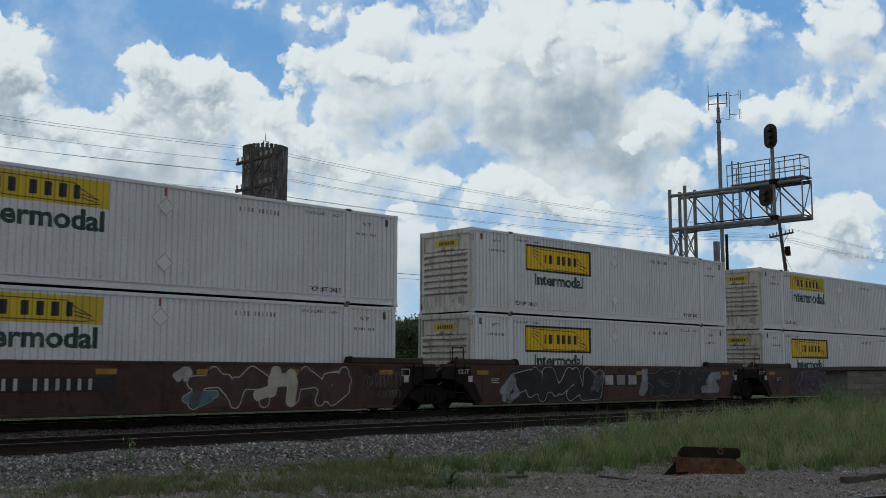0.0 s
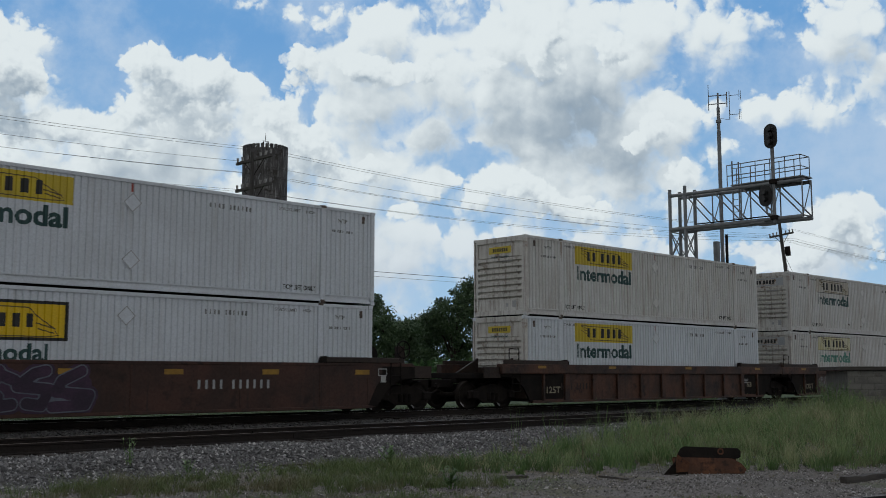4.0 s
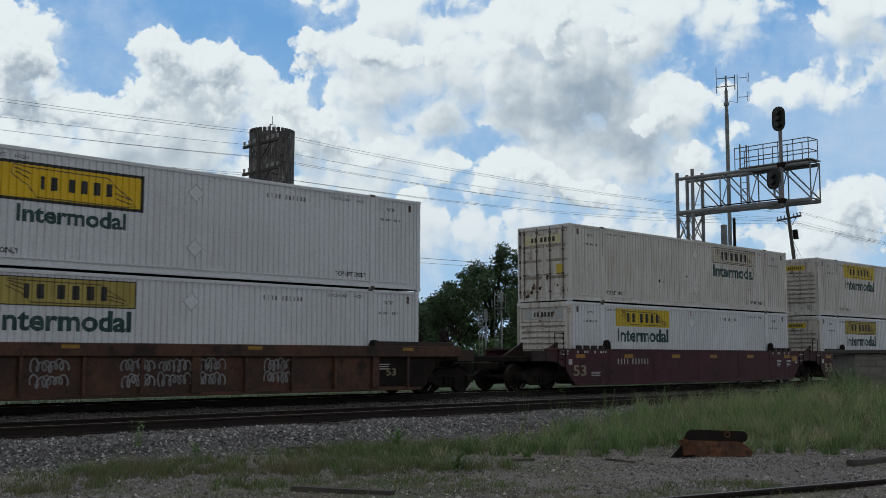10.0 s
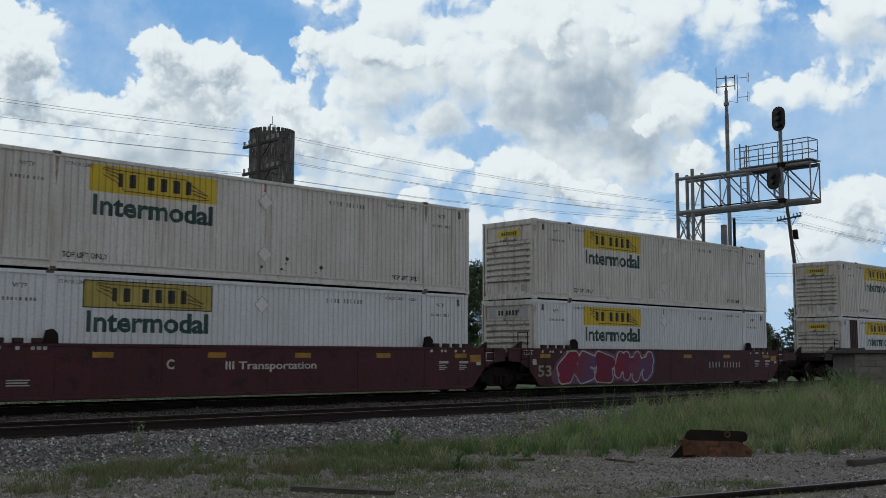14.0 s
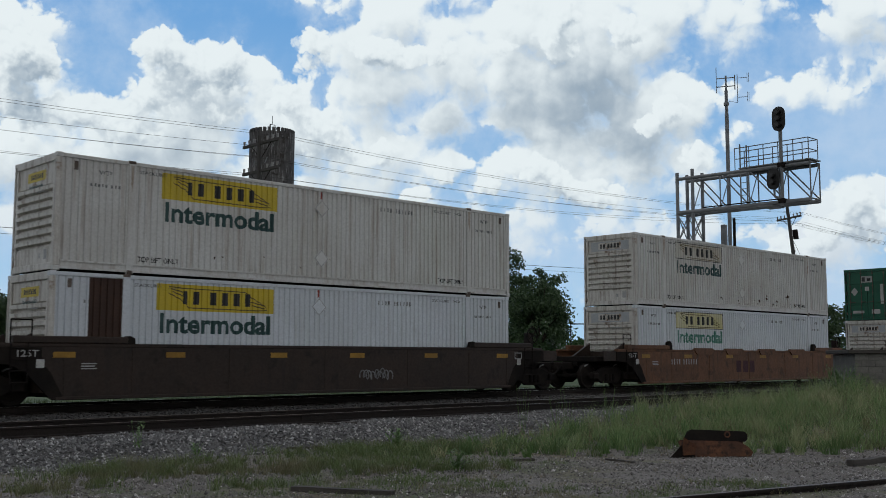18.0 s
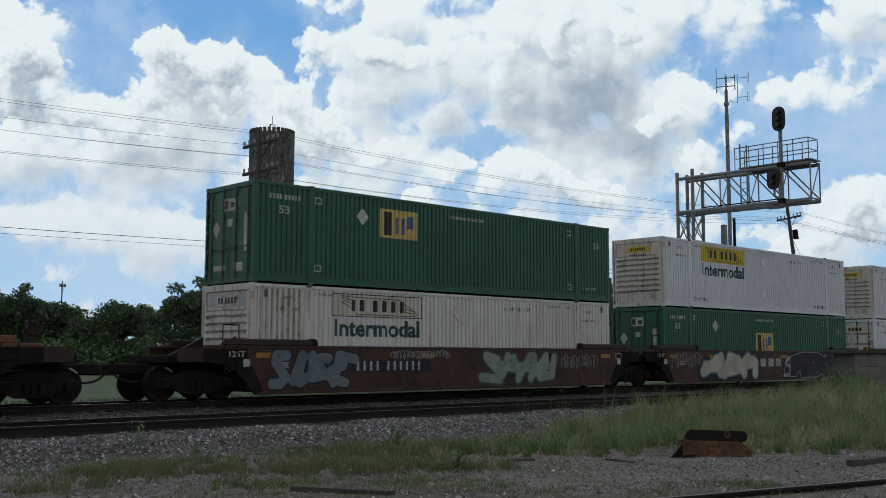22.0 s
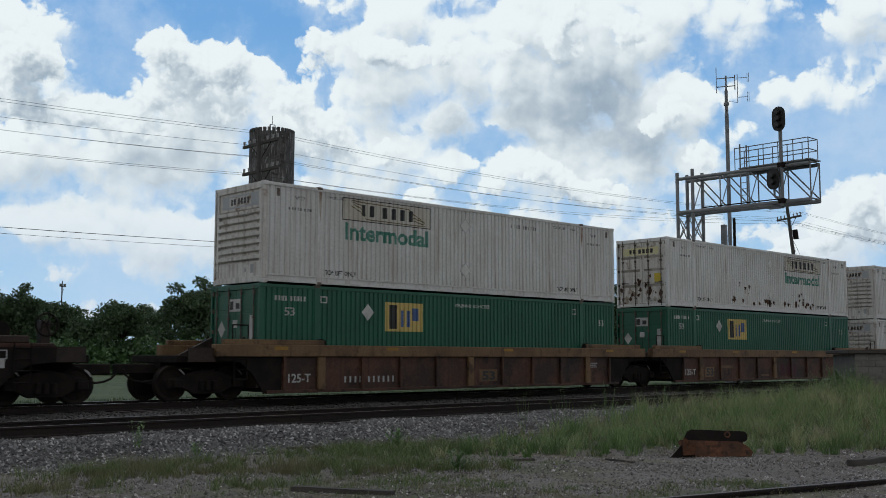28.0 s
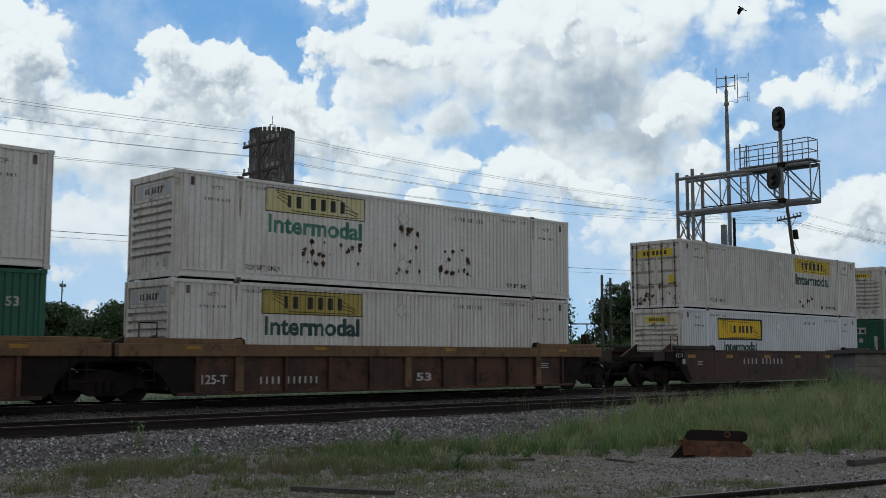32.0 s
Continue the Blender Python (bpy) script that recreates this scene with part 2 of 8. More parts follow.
def ground_mat():
    """Gravelly yard dirt near the tracks, ballast under them, turf beyond."""
    m, n, l, b = nodes_of("yard_ground")
    v = coords(n, l, False)
    sep = n.new("ShaderNodeSeparateXYZ")
    l.new(v, sep.inputs[0])
    wob = mathn(n, l, "MULTIPLY", mathn(n, l, "SUBTRACT", noise_node(n, l, v, 0.6, 4), 0.5), 2.4)
    y = mathn(n, l, "ADD", sep.outputs[1], wob)
    fine, mid = noise_node(n, l, v, 26, 6, 0.75), noise_node(n, l, v, 0.55, 5)
    vor = n.new("ShaderNodeTexVoronoi")
    vor.inputs["Scale"].default_value = 22.0
    l.new(v, vor.inputs["Vector"])
    dirt = mixn(n, l, ranged(n, l, mid, 0.38, 0.62), (0.084, 0.070, 0.060), (0.125, 0.113, 0.105))
    dirt = mixn(n, l, ranged(n, l, fine, 0.42, 0.72), dirt, (0.20, 0.187, 0.173))
    dirt = mixn(n, l, ranged(n, l, vor.outputs["Distance"], 0.0, 0.35, 0.5, 0.0), dirt, (0.24, 0.228, 0.215))
    turf = mixn(n, l, ranged(n, l, mid, 0.4, 0.65), (0.070, 0.088, 0.036), (0.125, 0.105, 0.062))
    patch = ranged(n, l, noise_node(n, l, v, 0.42, 4, 0.7), 0.49, 0.60)
    base = mixn(n, l, mathn(n, l, "MULTIPLY", patch, 0.75), dirt, turf)
    ball = mixn(n, l, ranged(n, l, fine, 0.35, 0.7), (0.022, 0.020, 0.019), (0.075, 0.072, 0.07))
    base = mixn(n, l, mathn(n, l, "MULTIPLY", ranged(n, l, y, 14.6, 15.4), ranged(n, l, y, 28.6, 29.6, 1.0, 0.0)), base, ball)
    far = mixn(n, l, ranged(n, l, mid, 0.35, 0.65), (0.045, 0.070, 0.024), (0.075, 0.095, 0.038))
    base = mixn(n, l, ranged(n, l, y, 28.8, 30.2), base, far)
    l.new(base, b.inputs["Base Color"])
    b.inputs["Roughness"].default_value = 0.95
    bumped(n, l, b, mathn(n, l, "ADD", fine, vor.outputs["Distance"]), 0.6, 0.03)
    return m


M_GROUND = ground_mat()

# ---------------------------------------------------------------- the sky's clouds


def sum_of(n, l, pos, spots, r0, r1):
    """Soft elliptical spots (azimuth, height, half width, half height, weight) added up."""
    total = None
    for x, y, rx, ry, amp in spots:
        d = n.new("ShaderNodeVectorMath")
        d.operation = "SUBTRACT"
        d.inputs[1].default_value = (x, y, 0)
        l.new(pos, d.inputs[0])
        s = n.new("ShaderNodeVectorMath")
        s.operation = "MULTIPLY"
        s.inputs[1].default_value = (1 / rx, 1 / ry, 0)
        l.new(d.outputs[0], s.inputs[0])
        ln = n.new("ShaderNodeVectorMath")
        ln.operation = "LENGTH"
        l.new(s.outputs[0], ln.inputs[0])
        v = ranged(n, l, ln.outputs["Value"], r0, r1, amp, 0.0)
        total = v if total is None else mathn(n, l, "ADD", total, v)
    return total


def cloud_group(detail):
    """How much cloud there is in a direction (azimuth, height in degrees): banks of cloud and gaps of blue, broken up by noise."""
    g = bpy.data.node_groups.new("cloud_cover", "ShaderNodeTree")
    g.interface.new_socket("Vector", in_out="INPUT", socket_type="NodeSocketVector")
    g.interface.new_socket("Cover", in_out="OUTPUT", socket_type="NodeSocketFloat")
    g.interface.new_socket("Warped", in_out="OUTPUT", socket_type="NodeSocketVector")
    n, l = g.nodes, g.links
    gi, go = n.new("NodeGroupInput"), n.new("NodeGroupOutput")
    pos = gi.outputs[0]
    for scale, amp in ((0.22, 1.8), (0.9, 0.7), (2.6, 0.28)):
        warp = n.new("ShaderNodeTexNoise")
        warp.inputs["Scale"].default_value, warp.inputs["Detail"].default_value = scale, 3.0
        l.new(gi.outputs[0], warp.inputs["Vector"])
        sh = n.new("ShaderNodeVectorMath")
        sh.operation = "MULTIPLY_ADD"
        sh.inputs[1].default_value, sh.inputs[2].default_value = (amp, amp, 0), (-amp / 2, -amp / 2, 0)
        l.new(warp.outputs["Color"], sh.inputs[0])
        add = n.new("ShaderNodeVectorMath")
        add.operation = "ADD"
        l.new(pos, add.inputs[0])
        l.new(sh.outputs[0], add.inputs[1])
        pos = add.outputs[0]
    bank = mathn(n, l, "ADD", mathn(n, l, "MINIMUM", sum_of(n, l, pos, BANKS, 0.2, 1.6), 1.25), sum_of(n, l, pos, GAPS, 0.2, 1.6))
    cover = mathn(n, l, "ADD", bank, CLOUDINESS)
    # heaps of round puffs, each octave finer than the last
    for scale, amp, need in ((0.42, 1.15, 0), (0.95, 0.62, 1), (2.1, 0.34, 2), (4.6, 0.17, 3)):
        if need > detail:
            continue
        k = n.new("ShaderNodeTexVoronoi")
        k.feature = "SMOOTH_F1"
        k.inputs["Scale"].default_value, k.inputs["Smoothness"].default_value = scale, 0.35
        l.new(pos, k.inputs["Vector"])
        d = k.outputs["Distance"]
        cover = mathn(n, l, "ADD", cover, mathn(n, l, "MULTIPLY", mathn(n, l, "SUBTRACT", 0.40, mathn(n, l, "MULTIPLY", d, d)), amp))
        cover = mathn(n, l, "SUBTRACT", cover, 0.16 * amp)
    if detail > 2:
        rag = mathn(n, l, "MULTIPLY", mathn(n, l, "SUBTRACT", noise_node(n, l, gi.outputs[0], 0.9, 6.0, 0.62), 0.5), 0.7)
        cover = mathn(n, l, "ADD", cover, rag)
    l.new(cover, go.inputs[0])
    l.new(pos, go.inputs[1])
    return g


def head_group():
    """Crisp round heads of cumulus that stand before the other clouds."""
    g = bpy.data.node_groups.new("cloud_heads", "ShaderNodeTree")
    g.interface.new_socket("Vector", in_out="INPUT", socket_type="NodeSocketVector")
    g.interface.new_socket("Cover", in_out="OUTPUT", socket_type="NodeSocketFloat")
    n, l = g.nodes, g.links
    gi, go = n.new("NodeGroupInput"), n.new("NodeGroupOutput")
    pos = gi.outputs[0]
    for scale, amp in ((0.5, 0.8), (1.6, 0.45), (4.5, 0.16)):
        warp = n.new("ShaderNodeTexNoise")
        warp.inputs["Scale"].default_value, warp.inputs["Detail"].default_value = scale, 3.0
        l.new(gi.outputs[0], warp.inputs["Vector"])
        sh = n.new("ShaderNodeVectorMath")
        sh.operation = "MULTIPLY_ADD"
        sh.inputs[1].default_value, sh.inputs[2].default_value = (amp, amp, 0), (-amp / 2, -amp / 2, 0)
        l.new(warp.outputs["Color"], sh.inputs[0])
        add = n.new("ShaderNodeVectorMath")
        add.operation = "ADD"
        l.new(pos, add.inputs[0])
        l.new(sh.outputs[0], add.inputs[1])
        pos = add.outputs[0]
    spots = [(x, y, a, b, 1.0) for x, y, a, b in HEADS_LEFT + HEADS_MIDDLE + HEADS_TOP]
    cover = mathn(n, l, "SUBTRACT", mathn(n, l, "MINIMUM", sum_of(n, l, pos, spots, 0.0, 1.45), 1.3), 0.42)
    for scale, amp in ((0.85, 0.55), (1.9, 0.34), (4.2, 0.18)):
        k = n.new("ShaderNodeTexVoronoi")
        k.feature = "SMOOTH_F1"
        k.inputs["Scale"].default_value, k.inputs["Smoothness"].default_value = scale, 0.3
        l.new(pos, k.inputs["Vector"])
        d = k.outputs["Distance"]
        cover = mathn(n, l, "ADD", cover, mathn(n, l, "MULTIPLY", mathn(n, l, "SUBTRACT", 0.22, mathn(n, l, "MULTIPLY", d, d)), amp))
    l.new(cover, go.inputs[0])
    return g


HEADS_LEFT = ((20.7, 15.9, 1.71, 1.55), (22.0, 15.0, 1.55, 1.24), (20.6, 13.8, 2.48, 1.86), (27.7, 16.5, 1.55, 1.18), (29.4, 15.6, 2.17, 1.55), (31.8, 15.8, 1.40, 1.40),
              (27.3, 13.7, 1.86, 1.24), (24.2, 12.8, 1.55, 1.24), (30.9, 13.8, 2.80, 1.86), (34.7, 14.1, 1.24, 1.24), (36.5, 12.8, 1.86, 1.40), (21.7, 12.2, 2.17, 1.40), (26.5, 11.8, 2.80, 1.24))
HEADS_MIDDLE = ((40.2, 11.3, 1.12, 1.18), (37.7, 11.0, 2.17, 1.55), (43.6, 10.1, 1.12, 1.06), (42.0, 8.9, 1.24, 0.93), (46.2, 9.7, 1.40, 1.24), (48.4, 10.6, 1.71, 0.99),
                (49.8, 9.3, 1.86, 1.24), (52.1, 8.7, 1.86, 1.24), (56.0, 13.2, 1.49, 1.06), (54.8, 12.3, 1.09, 0.81), (57.5, 10.9, 1.24, 1.55), (36.5, 6.5, 1.86, 1.12), (39.0, 5.9, 1.55, 0.93))
HEADS_TOP = ((38.9, 16.8, 1.24, 1.09), (40.5, 16.4, 1.55, 1.09), (43.1, 16.6, 1.86, 0.93), (46.6, 16.8, 1.24, 0.78), (49.9, 17.1, 1.86, 1.40), (53.8, 17.6, 1.86, 1.55),
             (50.4, 18.7, 1.24, 0.93), (36.3, 16.6, 1.40, 1.86), (65.5, 8.4, 1.40, 0.93), (64.3, 6.7, 1.86, 1.55), (66.2, 6.6, 1.55, 1.86), (62.1, 5.7, 1.86, 0.93))
CLOUDINESS = -0.10
BANKS = [(21.2, 15.5, 3.0, 2.2, 1.00), (19.2, 16.1, 1.9, 1.9, 0.80), (29.8, 15.4, 3.8, 2.0, 1.00), (32.5, 14.6, 2.2, 1.7, 0.90), (28.4, 12.5, 5.3, 1.9, 1.00),
         (23.8, 11.1, 6.2, 2.2, 1.00), (24.5, 8.5, 10.3, 2.8, 0.90), (35.7, 12.6, 2.3, 2.8, 1.00), (37.9, 9.3, 4.4, 2.2, 0.80), (42.2, 17.0, 6.6, 3.8, 1.10),
         (44.5, 13.7, 5.0, 1.7, 1.10), (50.8, 15.7, 4.1, 4.7, 1.10), (53.6, 18.0, 5.3, 2.2, 1.00), (56.2, 13.5, 2.2, 1.4, 1.00), (54.1, 11.1, 5.3, 2.5, 1.00)]
BANKS += [(48.2, 10.3, 3.1, 1.6, 1.00), (43.5, 10.3, 1.4, 1.2, 0.90), (40.4, 11.7, 1.4, 1.4, 0.90), (63.6, 13.8, 4.1, 1.2, 0.55), (66.4, 16.6, 2.8, 2.2, 0.90),
         (65.3, 7.6, 2.3, 1.9, 1.10), (63.6, 5.9, 3.4, 1.2, 0.90), (37.9, 6.2, 6.2, 1.9, 0.80), (26.0, 6.3, 6.2, 1.9, 0.90), (60.6, 17.8, 3.8, 1.2, 0.60),
         (60.7, 11.9, 1.9, 0.8, 0.30), (50.4, 6.5, 9.4, 1.9, 0.70)]
GAPS = [(23.0, 8.7, 4.0, 1.2, -0.95), (21.0, 5.2, 3.0, 0.9, -0.60), (28.5, 18.2, 6.6, 1.2, -1.00), (24.8, 15.5, 1.8, 2.3, -1.10), (26.1, 13.8, 0.9, 0.9, -0.80), (33.7, 17.2, 1.9, 1.6, -1.00), (34.7, 15.2, 0.9, 1.2, -0.70),
         (36.7, 13.9, 0.6, 0.8, -0.80), (41.0, 12.9, 1.2, 1.0, -0.90), (46.4, 11.7, 2.2, 0.7, -0.90), (63.5, 10.7, 4.1, 1.6, -1.00),
         (61.8, 8.9, 2.8, 1.2, -0.80), (29.3, 8.4, 2.6, 1.2, -0.60)]
BASES = [(44.1, 12.9, 4.1, 1.4, 1.00), (52.3, 13.5, 2.5, 2.3, 1.10), (42.2, 15.8, 2.8, 1.6, 0.50), (55.0, 11.2, 2.5, 1.7, 0.70), (49.2, 13.6, 1.9, 1.9, 0.50),
         (66.4, 15.4, 1.9, 1.4, 0.80), (37.8, 16.6, 1.6, 1.9, 0.45), (27.2, 11.2, 2.8, 1.1, 0.35), (35.4, 11.4, 1.6, 1.2, 0.30), (56.1, 16.4, 3.8, 1.6, 0.35), (38.0, 7.6, 5.0, 2.4, 0.60), (23.0, 9.0, 5.0, 1.8, 0.45), (31.0, 11.5, 2.5, 1.6, 0.35)]


def sky_mat():
    m = bpy.data.materials.new("summer_sky_with_clouds")
    m.use_nodes = True
    n, l = m.node_tree.nodes, m.node_tree.links
    n.clear()
    out, em, uv = n.new("ShaderNodeOutputMaterial"), n.new("ShaderNodeEmission"), n.new("ShaderNodeUVMap")
    uv.uv_map = "sky"
    sharp, soft = cloud_group(3), cloud_group(1)

    def cover_at(dx, dy, grp):
        k = n.new("ShaderNodeGroup")
        k.node_tree = grp
        o = n.new("ShaderNodeVectorMath")
        o.operation = "ADD"
        o.inputs[1].default_value = (dx, dy, 0)
        l.new(uv.outputs[0], o.inputs[0])
        l.new(o.outputs[0], k.inputs[0])
        return k.outputs[0], k.outputs[1]

    here, warped = cover_at(0, 0, sharp)
    lit, _ = cover_at(-0.16, 0.30, sharp)
    body, _ = cover_at(0, 0, soft)
    above, _ = cover_at(-0.35, 0.80, soft)
    high, _ = cover_at(-0.6, 1.9, soft)
    sep = n.new("ShaderNodeSeparateXYZ")
    l.new(uv.outputs[0], sep.inputs[0])
    blue = mixn(n, l, ranged(n, l, sep.outputs[1], 3.0, 18.0, smooth=False), SKY_LOW, SKY_HIGH)
    veil = ranged(n, l, noise_node(n, l, uv.outputs[0], 0.13, 7.0, 0.62), 0.38, 0.70, 0.0, 0.72)
    blue = mixn(n, l, veil, blue, (0.52, 0.66, 0.84))
    # the puffs are bright towards the sun; the bases and the insides of thick clouds are grey
    slope = mathn(n, l, "SUBTRACT", body, above)
    relief = mathn(n, l, "ADD", mathn(n, l, "MULTIPLY", slope, 0.38), mathn(n, l, "MULTIPLY", mathn(n, l, "SUBTRACT", here, lit), 0.28))
    deep = ranged(n, l, high, 0.35, 1.9, 0.02, 0.46)
    base = mathn(n, l, "MULTIPLY", sum_of(n, l, warped, BASES, 0.1, 1.7), 0.60)
    mottle = mathn(n, l, "MULTIPLY", mathn(n, l, "SUBTRACT", noise_node(n, l, warped, 0.30, 3.0, 0.45), 0.45), 0.55)
    shade = mathn(n, l, "ADD", mathn(n, l, "ADD", deep, base), mottle)
    shade = mathn(n, l, "MULTIPLY", shade, ranged(n, l, here, 0.15, 0.9, 0.10, 1.0))
    shade = mathn(n, l, "SUBTRACT", shade, relief)
    cloud = mixn(n, l, ranged(n, l, shade, -0.20, 1.35), CLOUD_LIT, CLOUD_BASE)
    cloud = mixn(n, l, ranged(n, l, sep.outputs[1], 3.0, 11.0, 0.55, 0.0), cloud, (0.57, 0.66, 0.77))
    # crisp towards the sun, frayed below
    crisp, frayed = ranged(n, l, here, 0.0, 0.34), ranged(n, l, here, -0.25, 0.95)
    side = ranged(n, l, slope, -0.25, 0.35)
    alpha = mathn(n, l, "ADD", mathn(n, l, "MULTIPLY", crisp, side), mathn(n, l, "MULTIPLY", frayed, mathn(n, l, "SUBTRACT", 1.0, side)))
    far = mixn(n, l, alpha, blue, cloud)
    heads = head_group()

    def heads_at(dx, dy):
        k = n.new("ShaderNodeGroup")
        k.node_tree = heads
        o = n.new("ShaderNodeVectorMath")
        o.operation = "ADD"
        o.inputs[1].default_value = (dx, dy, 0)
        l.new(uv.outputs[0], o.inputs[0])
        l.new(o.outputs[0], k.inputs[0])
        return k.outputs[0]

    h0, h1, h2 = heads_at(0, 0), heads_at(-0.14, 0.24), heads_at(-0.25, 1.1)
    dark = mathn(n, l, "SUBTRACT", ranged(n, l, h2, -0.1, 0.9, 0.0, 0.78), mathn(n, l, "MULTIPLY", mathn(n, l, "SUBTRACT", h0, h1), 0.75))
    head = mixn(n, l, ranged(n, l, dark, -0.15, 1.1), CLOUD_LIT, CLOUD_BASE)
    head = mixn(n, l, ranged(n, l, sep.outputs[1], 2.0, 9.0, 0.30, 0.0), head, (0.62, 0.70, 0.80))
    front = mathn(n, l, "MULTIPLY", ranged(n, l, h0, 0.0, 0.20), ranged(n, l, mathn(n, l, "SUBTRACT", h0, h2), -0.55, 0.05))
    l.new(mixn(n, l, front, far, head), em.inputs["Color"])
    l.new(em.outputs[0], out.inputs[0])
    return m


SKY_LOW, SKY_HIGH = (0.40, 0.62, 0.84), (0.165, 0.385, 0.72)
CLOUD_LIT, CLOUD_BASE = (0.82, 0.895, 0.92), (0.32, 0.41, 0.50)
M_SKY = sky_mat()

# ---------------------------------------------------------------- mesh helpers


def part(name, bm, material, parent, label=""):
    """Links a bmesh as one mesh object under a thing or under a part."""
    me = bpy.data.meshes.new(name)
    bm.to_mesh(me)
    bm.free()
    me.materials.append(material)
    ob = new(name, me)
    ob.parent = parent
    return tagged(ob, label)


def twin(ob, parent, m, name=None):
    """Another part on the same mesh."""
    o = new(name or ob.name.split(".")[0], ob.data)
    o.parent, o.matrix_basis = parent, m
    if "label" in ob:
        o["label"] = ob["label"]
    return o


def thing(name, m, label, category, group="", kind=""):
    ob = new(name)
    ob.matrix_basis = m
    return tagged(ob, label, category, group, kind)


def box(bm, x0, x1, y0, y1, z0, z1, m=None):
    v = [bm.verts.new((x, y, z)) for z in (z0, z1) for x, y in ((x0, y0), (x1, y0), (x1, y1), (x0, y1))]
    for f in ((3, 2, 1, 0), (4, 5, 6, 7), (0, 1, 5, 4), (1, 2, 6, 5), (2, 3, 7, 6), (3, 0, 4, 7)):
        bm.faces.new([v[i] for i in f])
    if m is not None:
        bmesh.ops.transform(bm, matrix=m, verts=v)
    return v


def bevelled(bm, w=0.01):
    bmesh.ops.bevel(bm, geom=bm.edges[:], offset=w, segments=1, affect="EDGES", clamp_overlap=True)
    return bm


def boxes(*dims, bevel=0.0):
    bm = bmesh.new()
    for d in dims:
        box(bm, *d)
    return bevelled(bm, bevel) if bevel else bm


def rod(bm, p0, p1, r0, r1=None, seg=8):
    """A round bar from p0 to p1."""
    p0, p1 = Vector(p0), Vector(p1)
    d = p1 - p0
    m = Matrix.Translation((p0 + p1) / 2) @ d.to_track_quat("Z", "Y").to_matrix().to_4x4()
    bmesh.ops.create_cone(bm, cap_ends=True, segments=seg, radius1=r0, radius2=r0 if r1 is None else r1, depth=d.length, matrix=m)
    return bm


def rods(*list_of, seg=8):
    bm = bmesh.new()
    for r in list_of:
        rod(bm, *r, seg=seg)
    return bm


def plate(bm, outline, y0, y1):
    """An outline in x and z, made y0 to y1 thick."""
    a = [bm.verts.new((x, y0, z)) for x, z in outline]
    b = [bm.verts.new((x, y1, z)) for x, z in outline]
    k = len(outline)
    bm.faces.new(a)
    bm.faces.new(b[::-1])
    for i in range(k):
        bm.faces.new((a[(i + 1) % k], a[i], b[i], b[(i + 1) % k]))
    bmesh.ops.recalc_face_normals(bm, faces=bm.faces[:])
    return bm


def mesh_ob(name, verts, faces, material, kind="", label="", category="", parent=None):
    me = bpy.data.meshes.new(name)
    me.from_pydata(verts, [], faces)
    me.materials.append(material)
    ob = new(name, me)
    ob.parent = parent
    return tagged(ob, label, category, "", kind)


WORDS = {}


def letter_mesh(word, size, bold):
    """The outline of a word in the built-in font, kept for reuse."""
    if (word, size, bold) not in WORDS:
        cu = bpy.data.curves.new("letters", "FONT")
        cu.body, cu.size, cu.offset, cu.resolution_u = word, size, bold, 3
        ob = new("letters", cu)
        me = bpy.data.meshes.new_from_object(ob.evaluated_get(bpy.context.evaluated_depsgraph_get()))
        xs, ys = [v.co.x for v in me.vertices], [v.co.y for v in me.vertices]
        pts = [(x - min(xs), y - min(ys)) for x, y in zip(xs, ys)]
        WORDS[word, size, bold] = pts, [tuple(p.vertices) for p in me.polygons], max(xs) - min(xs), max(ys) - min(ys)
        bpy.data.objects.remove(ob)
        bpy.data.curves.remove(cu)
        bpy.data.meshes.remove(me)
    return WORDS[word, size, bold]


def lettering(word, size, bold=0.0):
    """Flat letters in the built-in font, lower left corner at the origin, in x and z."""
    pts, faces, w, h = letter_mesh(word, size, bold)
    bm = bmesh.new()
    vs = [bm.verts.new((x, 0, y)) for x, y in pts]
    for f in faces:
        bm.faces.new([vs[i] for i in f])
    bmesh.ops.remove_doubles(bm, verts=bm.verts[:], dist=1e-5)
    return bm, w, h


for word, size, bold in (("Intermodal", 0.6, 0.018), ("Intermodal", 0.1, 0.002), ("TOP LIFT ONLY", 0.2, 0.004), ("WARNING HIGH CUBE", 0.2, 0.004), ("53", 0.3, 0.006),
                         ("53", 0.3, 0.012), ("53", 0.3, 0.01), ("TOP LIFT", 0.2, 0.004), ("STACK LIMIT", 0.2, 0.004), ("HIGH", 0.2, 0.004), ("WTP", 0.2, 0.004), ("125T", 0.3, 0.004), ("125-T", 0.3, 0.006), ("C", 0.3, 0.01), ("A", 0.3, 0.01), ("125T", 0.3, 0.006), ("III Transportation", 0.3, 0.006)):
    letter_mesh(word, size, bold)


def fitted(bm, w, h, x0, x1, z0, z1):
    """Scales flat letters to a field."""
    for v in bm.verts:
        v.co = Vector((x0 + v.co.x / w * (x1 - x0), 0, z0 + v.co.z / h * (z1 - z0)))
    return bm

# ---------------------------------------------------------------- setting: sky, ground, tracks


